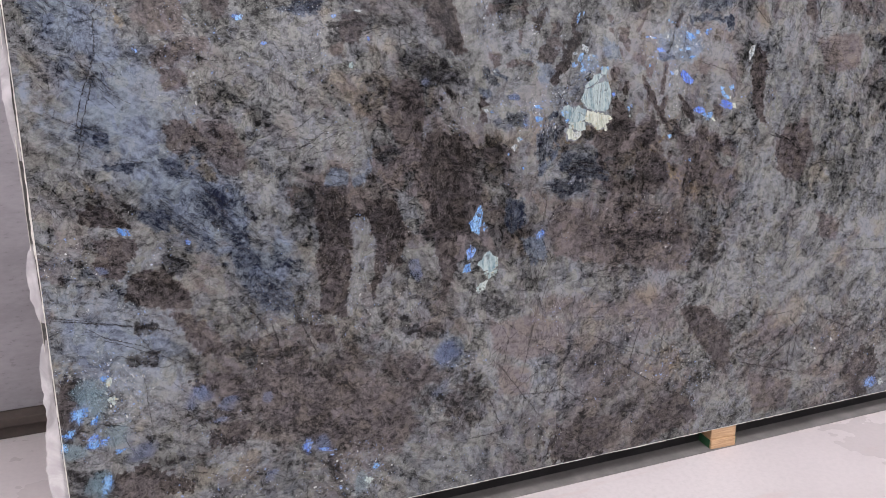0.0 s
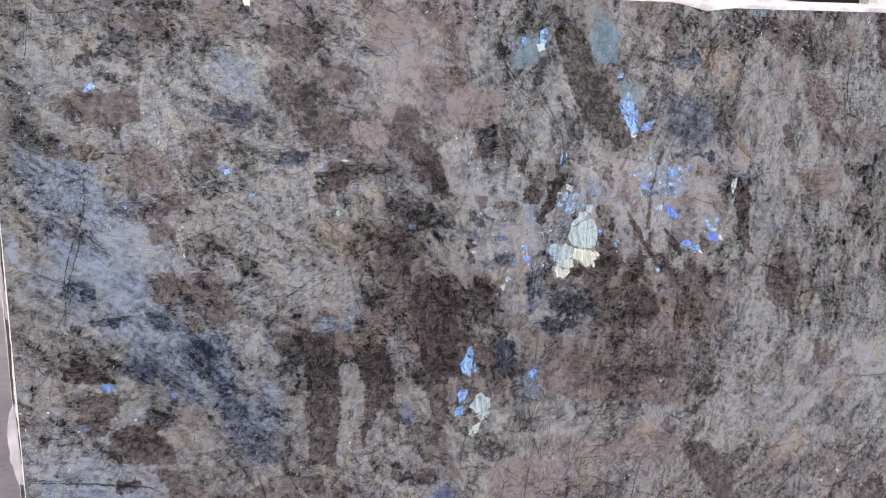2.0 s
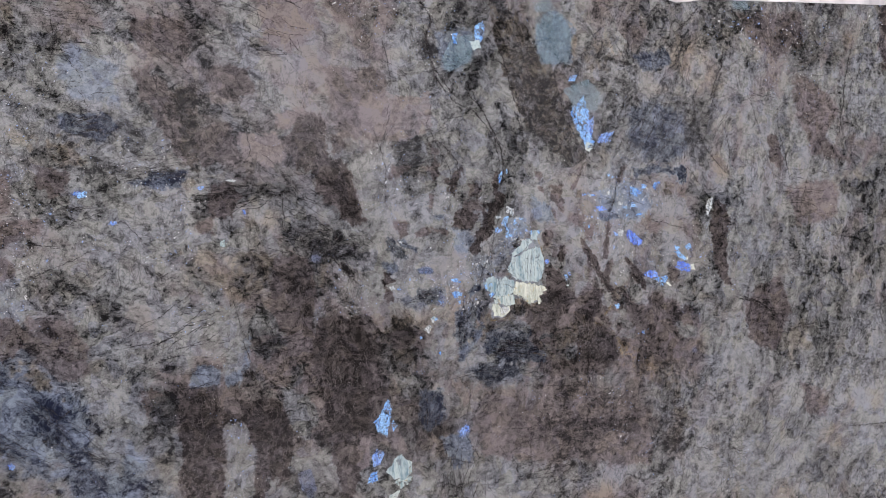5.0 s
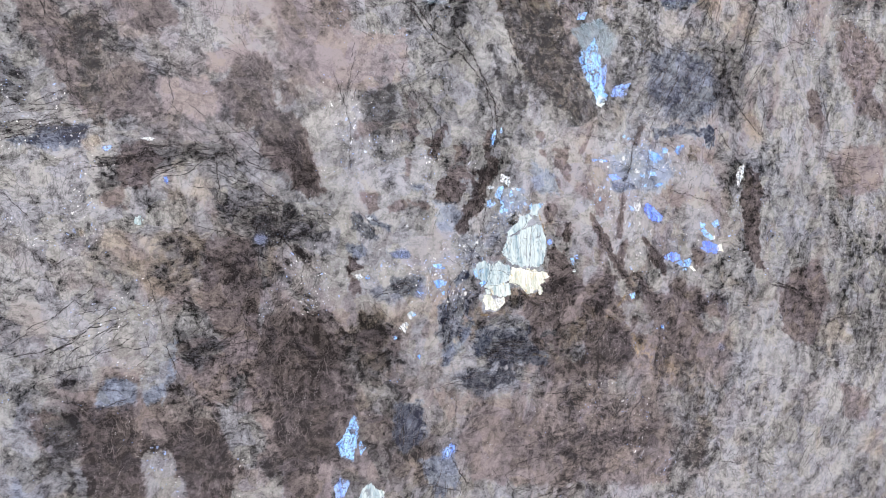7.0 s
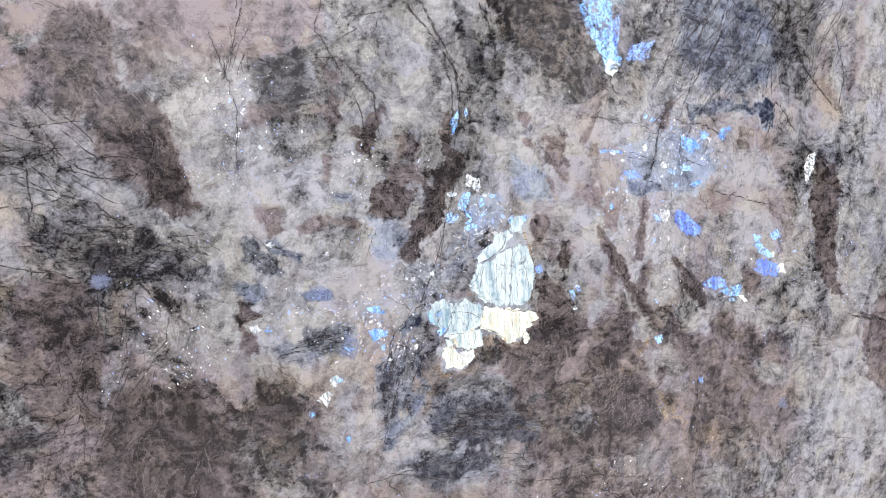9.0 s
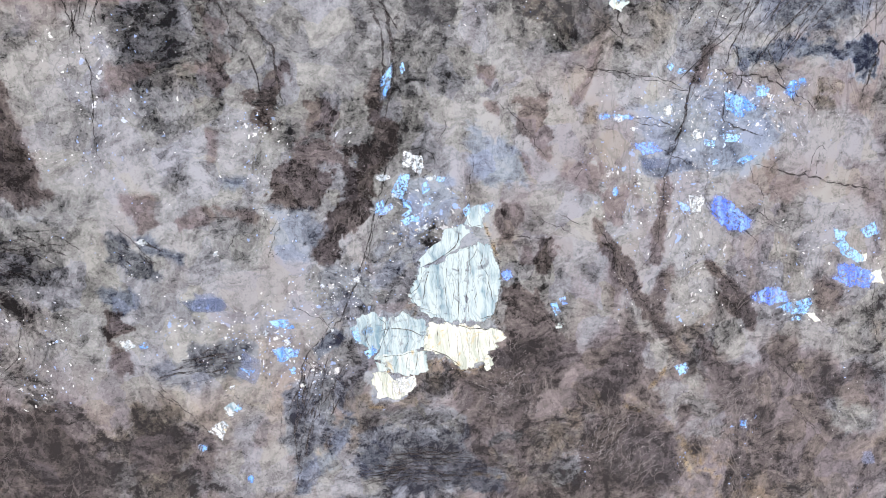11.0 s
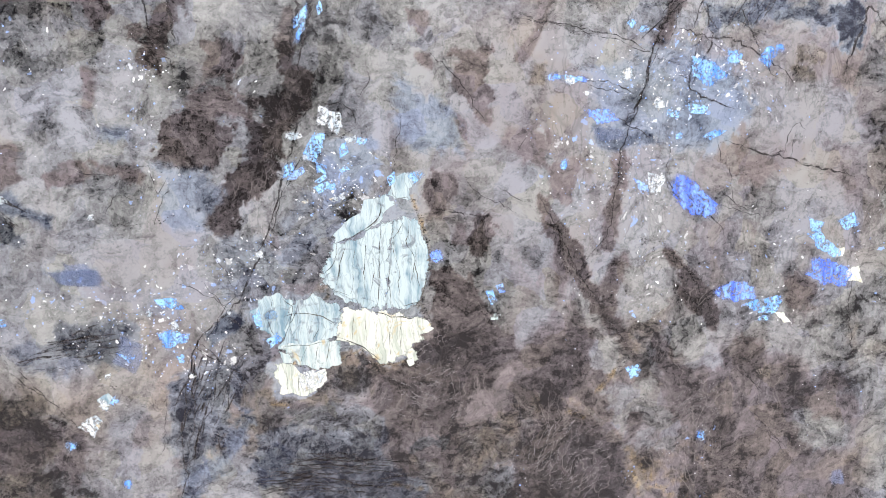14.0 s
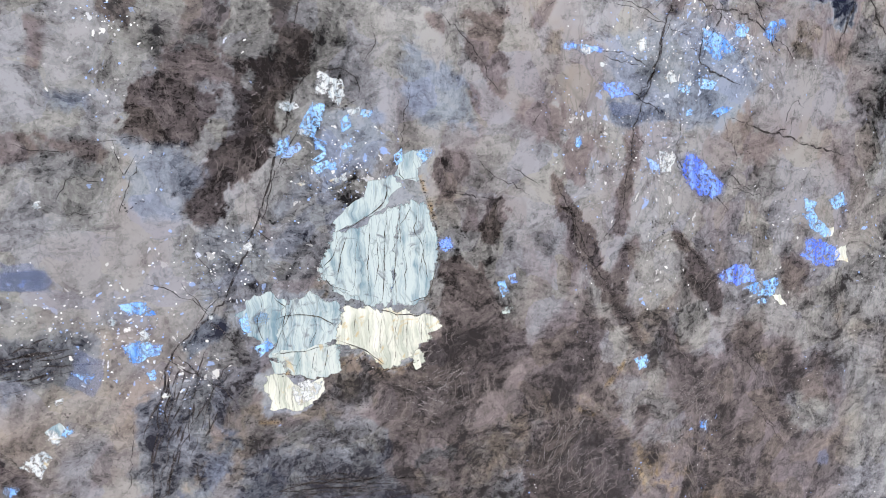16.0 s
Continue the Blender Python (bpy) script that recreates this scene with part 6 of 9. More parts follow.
area(0.36, "umber", 0.0058, (1.810, 1.126), (1.828, 1.137), (1.828, 1.107), (1.815, 1.072), (1.804, 1.067), (1.801, 1.097))
area(0.34, "ochre", 0.0029, (1.845, 1.069), (1.865, 1.068), (1.864, 1.056), (1.839, 1.044), (1.827, 1.047))
area(0.63, "ochre", 0.0020, (1.827, 1.037), (1.836, 1.030), (1.814, 1.003), (1.806, 1.011))
area(0.26, "umber", 0.0020, (1.804, 1.076), (1.815, 1.066), (1.836, 1.038), (1.830, 1.034), (1.812, 1.054))
area(0.42, "umber", 0.0039, (1.772, 1.058), (1.788, 1.059), (1.790, 1.029), (1.775, 1.027))
area(0.77, "grey", 0.0048, (1.828, 1.119), (1.870, 1.122), (1.876, 1.079), (1.851, 1.069), (1.821, 1.084))
area(0.69, "grey", 0.0029, (1.808, 1.048), (1.820, 1.041), (1.814, 1.017), (1.790, 1.019), (1.790, 1.038))
area(0.75, "grey", 0.0035, (1.882, 1.042), (1.919, 1.044), (1.932, 1.012), (1.907, 1.002), (1.888, 1.016))
area(0.61, "grey", 0.0045, (1.795, 0.994), (1.857, 1.007), (1.875, 0.973), (1.900, 0.932), (1.881, 0.915), (1.825, 0.927), (1.813, 0.954))
area(0.34, "umber", 0.0030, (1.834, 0.962), (1.844, 0.961), (1.840, 0.935), (1.825, 0.935))
area(0.31, "umber", 0.0030, (1.950, 1.035), (1.976, 1.027), (1.982, 1.001), (1.957, 1.003))
area(0.42, "umber", 0.0045, (2.006, 1.104), (2.031, 1.096), (2.045, 1.077), (2.032, 1.059), (2.007, 1.074))
area(0.31, "umber", 0.0031, (2.053, 0.991), (2.080, 0.980), (2.083, 0.965), (2.057, 0.967))
area(0.20, "ochre", 0.0026, (1.976, 1.001), (1.989, 1.001), (1.988, 0.991), (1.977, 0.990))
area(0.33, "umber", 0.0031, (1.999, 0.974), (2.015, 0.969), (2.009, 0.953), (1.999, 0.958))
area(0.51, "umber", 0.0074, (1.919, 0.911), (1.983, 0.930), (2.037, 0.865), (2.017, 0.845), (1.926, 0.856))
area(0.69, "grey", 0.0071, (1.982, 1.057), (2.033, 1.047), (2.085, 1.010), (2.047, 0.988), (1.995, 1.019))
area(0.62, "green", 0.0074, (2.015, 0.953), (2.074, 0.934), (2.089, 0.892), (2.036, 0.905))
area(0.49, "umber", 0.0063, (2.034, 0.964), (2.087, 0.958), (2.093, 0.932), (2.048, 0.943))
area(0.45, "umber", 0.0023, (1.874, 1.387), (1.888, 1.386), (1.874, 1.349), (1.860, 1.334), (1.855, 1.306), (1.840, 1.280), (1.827, 1.252), (1.830, 1.230), (1.823, 1.190), (1.812, 1.144), (1.801, 1.145), (1.813, 1.191), (1.817, 1.236), (1.820, 1.261), (1.837, 1.291), (1.847, 1.318), (1.854, 1.337), (1.864, 1.355))
area(0.20, "blue", 0.0032, (1.913, 1.385), (2.077, 1.377), (2.079, 1.341), (2.062, 1.339), (2.043, 1.351), (2.007, 1.359), (1.978, 1.366), (1.960, 1.358), (1.919, 1.352))
area(0.10, "blue", 0.0023, (2.043, 1.379), (2.077, 1.377), (2.079, 1.343), (2.057, 1.342))
area(0.19, "ochre", 0.0019, (2.008, 1.319), (2.032, 1.318), (2.034, 1.304), (2.011, 1.303))
area(0.34, "ochre", 0.0023, (2.012, 1.341), (2.029, 1.343), (2.038, 1.329), (2.032, 1.320), (2.015, 1.325))
area(0.58, "blue", 0.0073, (1.780, 1.327), (1.890, 1.348), (1.949, 1.318), (1.979, 1.271), (1.919, 1.241), (1.831, 1.258))
area(0.80, "grey", 0.0075, (1.960, 1.311), (2.039, 1.301), (2.080, 1.293), (2.082, 1.241), (2.010, 1.240), (1.949, 1.261))
area(0.63, "umber", 0.0028, (1.946, 1.241), (1.967, 1.237), (1.993, 1.227), (1.980, 1.196), (1.961, 1.203), (1.949, 1.221))
area(0.69, "grey", 0.0068, (1.980, 1.208), (2.066, 1.190), (2.067, 1.160), (1.993, 1.142), (1.968, 1.173))
area(0.30, "blue", 0.0037, (1.802, 1.268), (1.860, 1.259), (1.860, 1.250), (1.819, 1.246), (1.801, 1.254))
area(0.67, "umber", 0.0037, (1.754, 1.235), (1.778, 1.233), (1.771, 1.194), (1.753, 1.201))
area(0.23, "ochre", 0.0040, (1.203, 1.047), (1.242, 1.037), (1.249, 1.013), (1.256, 0.982), (1.263, 0.951), (1.255, 0.933), (1.159, 0.944), (1.169, 1.015), (1.197, 1.024))
area(0.15, "umber", 0.0040, (1.195, 1.007), (1.228, 1.012), (1.246, 0.989), (1.238, 0.972), (1.196, 0.980))
area(0.15, "ochre", 0.0031, (1.205, 1.043), (1.237, 1.037), (1.240, 1.022), (1.208, 1.026))
area(0.39, "slate", 0.0035, (1.233, 1.090), (1.273, 1.109), (1.316, 1.108), (1.341, 1.097), (1.328, 1.075), (1.284, 1.068), (1.247, 1.071))
area(0.22, "slate", 0.0022, (1.266, 1.095), (1.299, 1.101), (1.331, 1.098), (1.318, 1.085), (1.275, 1.083))
area(0.39, "blue", 0.0034, (1.269, 1.163), (1.312, 1.162), (1.315, 1.145), (1.279, 1.153))
area(0.36, "blue", 0.0038, (1.194, 1.182), (1.221, 1.186), (1.222, 1.158), (1.200, 1.149))
area(0.28, "umber", 0.0013, (1.191, 1.161), (1.206, 1.157), (1.220, 1.135), (1.203, 1.134), (1.188, 1.138))
area(0.34, "umber", 0.0026, (1.193, 1.122), (1.210, 1.109), (1.195, 1.079), (1.187, 1.100))
area(0.33, "slate", 0.0037, (1.366, 1.030), (1.385, 1.052), (1.414, 1.061), (1.430, 1.048), (1.424, 1.025), (1.414, 1.002), (1.405, 0.972), (1.381, 0.953), (1.368, 0.970), (1.357, 0.995))
area(0.22, "slate", 0.0027, (1.378, 1.035), (1.390, 1.046), (1.401, 1.039), (1.387, 1.010), (1.374, 0.994), (1.369, 1.006))
area(0.39, "blue", 0.0047, (1.405, 0.972), (1.431, 1.006), (1.442, 0.999), (1.414, 0.947), (1.377, 0.919), (1.366, 0.920), (1.375, 0.951))
area(0.30, "blue", 0.0022, (1.403, 1.090), (1.427, 1.108), (1.437, 1.100), (1.422, 1.083), (1.408, 1.078))
area(0.74, "grey", 0.0065, (1.300, 0.977), (1.356, 0.984), (1.361, 0.928), (1.299, 0.928))
area(0.71, "grey", 0.0057, (1.391, 0.943), (1.436, 0.944), (1.468, 0.916), (1.456, 0.910), (1.388, 0.917))
area(0.18, "blue", 0.0038, (1.441, 0.962), (1.461, 0.966), (1.471, 0.940), (1.447, 0.931))
area(0.82, "grey", 0.0070, (1.348, 1.159), (1.413, 1.159), (1.420, 1.119), (1.365, 1.112))
area(0.38, "umber", 0.0038, (1.756, 1.149), (1.769, 1.142), (1.762, 1.113), (1.755, 1.113))
fracture(0.0015, (1.527, 1.331), (1.520, 1.305), (1.503, 1.282), (1.494, 1.253), (1.488, 1.231), (1.476, 1.199), (1.464, 1.166), (1.455, 1.150), (1.439, 1.123), (1.425, 1.107), (1.403, 1.091), (1.391, 1.074), (1.383, 1.045), (1.368, 1.017))
fracture(0.0014, (1.383, 1.045), (1.376, 1.015), (1.371, 0.988), (1.373, 0.951), (1.363, 0.920))
fracture(0.0011, (1.400, 1.083), (1.410, 1.070), (1.421, 1.059), (1.435, 1.047), (1.444, 1.029))
fracture(0.0008, (1.425, 1.107), (1.437, 1.100), (1.445, 1.088), (1.450, 1.081))
fracture(0.0007, (1.379, 1.145), (1.400, 1.137), (1.415, 1.125), (1.428, 1.115))
fracture(0.0007, (1.496, 1.320), (1.519, 1.305), (1.546, 1.302), (1.559, 1.294), (1.561, 1.278), (1.543, 1.271), (1.534, 1.276))
fracture(0.0007, (1.231, 1.073), (1.249, 1.048), (1.258, 1.038))
fracture(0.0008, (1.242, 1.037), (1.258, 1.018), (1.275, 1.003))
fracture(0.0006, (1.408, 1.407), (1.399, 1.390), (1.390, 1.370), (1.383, 1.354))
fracture(0.0010, (1.635, 1.347), (1.646, 1.335), (1.662, 1.318), (1.675, 1.295), (1.687, 1.279))
fracture(0.0008, (1.665, 1.223), (1.679, 1.209), (1.701, 1.198), (1.715, 1.188))
fracture(0.0007, (1.627, 1.200), (1.655, 1.192), (1.686, 1.185))
fracture(0.0007, (1.720, 1.380), (1.748, 1.372), (1.776, 1.365))
fracture(0.0011, (1.884, 1.386), (1.883, 1.365), (1.876, 1.348))
fracture(0.0015, (1.880, 1.365), (1.913, 1.353), (1.948, 1.347), (1.978, 1.331), (2.002, 1.317), (2.010, 1.302))
fracture(0.0016, (1.911, 1.355), (1.899, 1.331), (1.893, 1.304), (1.913, 1.289), (1.946, 1.279))
fracture(0.0011, (1.913, 1.385), (1.919, 1.370), (1.926, 1.358))
fracture(0.0012, (1.949, 1.373), (1.969, 1.347), (1.981, 1.327), (1.993, 1.308))
fracture(0.0006, (1.763, 1.367), (1.798, 1.358), (1.832, 1.346), (1.855, 1.336), (1.890, 1.325))
fracture(0.0007, (1.897, 1.340), (1.919, 1.322), (1.956, 1.309))
fracture(0.0008, (1.786, 1.316), (1.820, 1.309), (1.840, 1.299))
fracture(0.0016, (1.930, 1.246), (1.961, 1.237), (1.998, 1.227), (2.041, 1.212), (2.084, 1.199))
fracture(0.0007, (1.999, 1.228), (2.005, 1.249), (2.015, 1.263), (2.025, 1.254))
fracture(0.0011, (1.872, 1.215), (1.880, 1.197), (1.896, 1.185), (1.919, 1.171), (1.934, 1.158), (1.937, 1.147))
fracture(0.0007, (1.875, 1.246), (1.874, 1.221), (1.877, 1.209))
fracture(0.0006, (1.925, 1.206), (1.937, 1.190), (1.956, 1.174))
fracture(0.0006, (1.913, 1.189), (1.937, 1.179), (1.980, 1.166), (2.005, 1.176))
fracture(0.0011, (1.739, 1.202), (1.758, 1.166), (1.774, 1.129), (1.792, 1.098), (1.804, 1.080))
fracture(0.0016, (1.874, 1.140), (1.896, 1.113), (1.913, 1.088), (1.925, 1.062), (1.929, 1.042))
fracture(0.0013, (1.886, 1.099), (1.901, 1.086), (1.914, 1.071))
fracture(0.0012, (1.804, 1.074), (1.821, 1.053), (1.833, 1.037))
fracture(0.0007, (1.947, 1.007), (1.967, 0.990), (1.983, 0.969))
fracture(0.0008, (1.983, 0.930), (2.003, 0.908), (2.023, 0.886))
fracture(0.0007, (1.623, 1.089), (1.643, 1.075), (1.666, 1.072), (1.686, 1.067))
fracture(0.0010, (1.870, 1.355), (1.860, 1.328), (1.849, 1.307), (1.837, 1.277), (1.824, 1.247), (1.818, 1.208), (1.808, 1.162), (1.796, 1.145), (1.780, 1.129))
fracture(0.0008, (1.819, 1.278), (1.839, 1.266), (1.863, 1.256))
fracture(0.0008, (1.403, 1.086), (1.419, 1.107), (1.437, 1.129))
fracture(0.0008, (1.450, 1.081), (1.431, 1.060), (1.411, 1.032), (1.394, 1.004), (1.382, 0.969), (1.370, 0.939))
fracture(0.0007, (1.361, 1.031), (1.358, 0.995), (1.352, 0.972))
fracture(0.0008, (1.420, 1.170), (1.431, 1.146), (1.434, 1.135))
fracture(0.0006, (1.369, 1.256), (1.378, 1.228), (1.385, 1.244))
fracture(0.0006, (1.206, 1.262), (1.223, 1.240), (1.241, 1.217), (1.249, 1.205))
fracture(0.0006, (1.608, 0.974), (1.621, 0.973), (1.633, 0.960))
fracture(0.0004, (1.234, 1.078), (1.277, 1.097), (1.320, 1.099))
fracture(0.0004, (1.236, 1.072), (1.284, 1.068), (1.312, 1.082))
seam(0.0057, (1.511, 1.118), (1.528, 1.112), (1.559, 1.111))
seam(0.0040, (1.530, 1.106), (1.536, 1.097), (1.541, 1.089))
seam(0.0033, (1.570, 1.189), (1.578, 1.200), (1.580, 1.208))
pits(1.895, 1.120, 0.004, 0.004)
pits(1.907, 1.100, 0.004, 0.004)
pits(1.919, 1.075, 0.004, 0.004)
pits(1.927, 1.050, 0.004, 0.004)
pits(1.768, 1.124, 0.004, 0.004)
pits(1.780, 1.105, 0.004, 0.004)
pits(1.791, 1.092, 0.004, 0.004)
pits(2.014, 1.339, 0.005, 0.005)
pits(2.026, 1.333, 0.005, 0.005)
pits(2.032, 1.324, 0.005, 0.005)
pits(1.929, 0.916, 0.004, 0.004)
pits(1.932, 0.926, 0.004, 0.004)
pits(1.835, 0.974, 0.004, 0.004)
pits(1.844, 0.980, 0.004, 0.004)
pits(1.783, 1.014, 0.003, 0.003)
pits(1.771, 1.009, 0.003, 0.003)
pits(1.821, 1.047, 0.003, 0.003)
pits(1.833, 1.037, 0.003, 0.003)
pits(1.532, 1.331, 0.003, 0.003)
pits(1.549, 1.271, 0.003, 0.003)
pits(1.496, 1.231, 0.003, 0.003)
pits(1.451, 1.150, 0.003, 0.003)
pits(1.776, 1.360, 0.003, 0.003)
pits(1.780, 1.327, 0.003, 0.003)
pits(1.789, 1.241, 0.003, 0.003)
pits(1.824, 1.219, 0.003, 0.003)
pits(1.847, 1.153, 0.004, 0.004)
pits(1.858, 1.140, 0.004, 0.004)
pits(1.868, 1.149, 0.004, 0.004)
pits(1.979, 0.998, 0.003, 0.003)
pits(1.986, 0.994, 0.003, 0.003)
pits(2.060, 0.981, 0.003, 0.003)
pits(2.067, 0.973, 0.003, 0.003)
pits(1.382, 0.969, 0.003, 0.003)
pits(1.314, 1.047, 0.003, 0.003)
pits(1.284, 1.068, 0.003, 0.003)
streaked(1.626, 1.035, 0.029, 0.036, 30, 26)
streaked(1.604, 1.007, 0.035, 0.024, -30, 20)
streaked(1.910, 0.970, 0.028, 0.022, 20, 30)
streaked(1.768, 0.921, 0.037, 0.038, 25, 34)
streaked(1.744, 0.936, 0.031, 0.038, 70, 20)
streaked(1.478, 1.265, 0.010, 0.032, 40, 16)
streaked(1.656, 0.983, 0.018, 0.031, 55, 14)
area(0.80, "slate", 0.0023, (1.448, 1.109), (1.479, 1.125), (1.509, 1.120), (1.531, 1.115), (1.519, 1.139), (1.535, 1.172), (1.536, 1.180), (1.566, 1.211), (1.592, 1.223), (1.597, 1.233), (1.612, 1.232), (1.612, 1.211), (1.622, 1.158), (1.623, 1.136), (1.613, 1.105), (1.620, 1.086), (1.607, 1.066), (1.581, 1.048), (1.555, 1.064), (1.532, 1.062), (1.504, 1.047), (1.517, 1.035), (1.489, 1.021), (1.470, 1.026), (1.467, 1.055), (1.474, 1.072), (1.454, 1.095))
seam(0.0029, (1.474, 1.072), (1.486, 1.054), (1.503, 1.047), (1.526, 1.051), (1.555, 1.063))
seam(0.0029, (1.615, 1.102), (1.620, 1.089))
seam(0.0023, (1.611, 1.210), (1.623, 1.171), (1.624, 1.136))
scored(1.522, 0.929, 0.076, 0.025, -6, 24)
scored(1.398, 1.015, 0.025, 0.053, 68, 16)
scored(1.287, 1.091, 0.048, 0.017, 8, 12)
scored(1.230, 1.218, 0.025, 0.016, -40, 10)
# bluish-white sparkle haze beside the large crystal, painted as pale ground
area(0.76, "blue", 0.0035, (1.532, 1.266), (1.576, 1.274), (1.585, 1.241), (1.566, 1.214), (1.538, 1.205), (1.518, 1.224))
area(0.66, "blue", 0.0042, (1.890, 1.337), (1.937, 1.332), (1.979, 1.277), (1.937, 1.245), (1.883, 1.260))
area(0.57, "slate", 0.0044, (1.426, 1.175), (1.470, 1.183), (1.484, 1.153), (1.454, 1.127), (1.421, 1.130))
seam(0.0043, (1.573, 0.939), (1.587, 0.926), (1.602, 0.929))
seam(0.0037, (1.577, 0.916), (1.603, 0.907))
seam(0.0038, (1.825, 0.927), (1.837, 0.910), (1.849, 0.892))
seam(0.0039, (1.852, 0.885), (1.874, 0.871), (1.900, 0.863))
seam(0.0031, (1.795, 0.994), (1.814, 1.014), (1.836, 1.033))
seam(0.0025, (1.758, 0.979), (1.779, 0.967))
seam(0.0023, (1.449, 1.017), (1.477, 1.012))
seam(0.0023, (1.560, 1.047), (1.583, 1.044), (1.601, 1.048))
seam(0.0032, (1.833, 0.900), (1.839, 0.880))

# clefts across the large crystals
ribbon("cleft", ((1.579, 1.212), (1.580, 1.197), (1.572, 1.187), (1.547, 1.174), (1.535, 1.171)), 0.0008, 0.0005)
ribbon("cleft", ((1.544, 1.171), (1.538, 1.149), (1.532, 1.129)), 0.0007, 0.0005)
ribbon("cleft", ((1.564, 1.175), (1.559, 1.147), (1.559, 1.118)), 0.0007, 0.0005)
ribbon("cleft", ((1.579, 1.185), (1.575, 1.157), (1.576, 1.128), (1.571, 1.103)), 0.0007, 0.0005)
ribbon("cleft", ((1.591, 1.183), (1.592, 1.156), (1.596, 1.138), (1.592, 1.110)), 0.0006, 0.0005)
ribbon("cleft", ((1.606, 1.183), (1.601, 1.167), (1.610, 1.149), (1.605, 1.126)), 0.0006, 0.0005)
ribbon("cleft", ((1.568, 1.163), (1.570, 1.140), (1.564, 1.118)), 0.0006, 0.0005)
ribbon("cleft", ((1.552, 1.165), (1.548, 1.131), (1.545, 1.119)), 0.0005, 0.0005)
ribbon("cleft", ((1.584, 1.162), (1.583, 1.134), (1.584, 1.104)), 0.0005, 0.0005)
ribbon("cleft", ((1.614, 1.166), (1.611, 1.143), (1.614, 1.119)), 0.0005, 0.0005)
ribbon("cleft", ((1.601, 1.187), (1.592, 1.173), (1.588, 1.162)), 0.0006, 0.0005)
ribbon("cleft", ((1.479, 1.102), (1.496, 1.105), (1.513, 1.102), (1.529, 1.089)), 0.0008, 0.0005)
ribbon("cleft", ((1.488, 1.078), (1.484, 1.096), (1.494, 1.108)), 0.0007, 0.0005)
ribbon("cleft", ((1.505, 1.076), (1.513, 1.090), (1.510, 1.105)), 0.0006, 0.0005)
ribbon("cleft", ((1.499, 1.070), (1.492, 1.054)), 0.0006, 0.0005)
ribbon("cleft", ((1.510, 1.070), (1.505, 1.049)), 0.0006, 0.0005)
ribbon("cleft", ((1.522, 1.075), (1.516, 1.051)), 0.0006, 0.0005)
ribbon("cleft", ((1.531, 1.077), (1.555, 1.064), (1.572, 1.049)), 0.0009, 0.0005)
ribbon("cleft", ((1.564, 1.101), (1.589, 1.093), (1.615, 1.088)), 0.0009, 0.0005)
ribbon("cleft", ((1.478, 1.049), (1.478, 1.025)), 0.0005, 0.0005)
ribbon("cleft", ((1.488, 1.045), (1.488, 1.023)), 0.0005, 0.0005)
ribbon("cleft", ((1.500, 1.044), (1.496, 1.025)), 0.0005, 0.0005)
ribbon("cleft", ((1.470, 1.120), (1.465, 1.100), (1.469, 1.085)), 0.0006, 0.0005)
ribbon("cleft", ((1.883, 1.209), (1.898, 1.193), (1.913, 1.177)), 0.0005, 0.0005)
ribbon("cleft", ((1.892, 1.191), (1.907, 1.195), (1.919, 1.183)), 0.0005, 0.0005)
ribbon("cleft", ((1.947, 1.097), (1.950, 1.082)), 0.0006, 0.0005)
ribbon("cleft", ((1.975, 1.078), (1.988, 1.066)), 0.0006, 0.0005)
ribbon("cleft", ((2.037, 1.141), (2.062, 1.121)), 0.0006, 0.0005)
ribbon("cleft", ((1.547, 1.099), (1.544, 1.073)), 0.0005, 0.0005)
ribbon("cleft", ((1.558, 1.095), (1.557, 1.065)), 0.0005, 0.0005)
ribbon("cleft", ((1.570, 1.094), (1.568, 1.054)), 0.0005, 0.0005)
ribbon("cleft", ((1.583, 1.091), (1.579, 1.051)), 0.0005, 0.0005)
ribbon("cleft", ((1.594, 1.089), (1.591, 1.061)), 0.0005, 0.0005)
ribbon("cleft", ((1.606, 1.087), (1.605, 1.067)), 0.0005, 0.0005)
ribbon("cleft", ((1.535, 1.171), (1.530, 1.149), (1.519, 1.138), (1.527, 1.126), (1.544, 1.118)), 0.0007, 0.0005)
ribbon("cleft", ((1.623, 1.136), (1.616, 1.118), (1.612, 1.105), (1.588, 1.100)), 0.0007, 0.0005)
ribbon("cleft", ((1.474, 1.072), (1.505, 1.073), (1.532, 1.074)), 0.0007, 0.0005)
ribbon("cleft", ((1.592, 1.221), (1.594, 1.212), (1.608, 1.211)), 0.0006, 0.0005)
ribbon("cleft", ((1.478, 1.123), (1.489, 1.111), (1.484, 1.093), (1.476, 1.074)), 0.0006, 0.0005)
PALE[:] -= 0.10 * HALO * (0.4 + 1.2 * fractal(X * 60, Z * 60, 3, 141))
PALE[:] = np.clip(PALE, 0.118, 1.0)


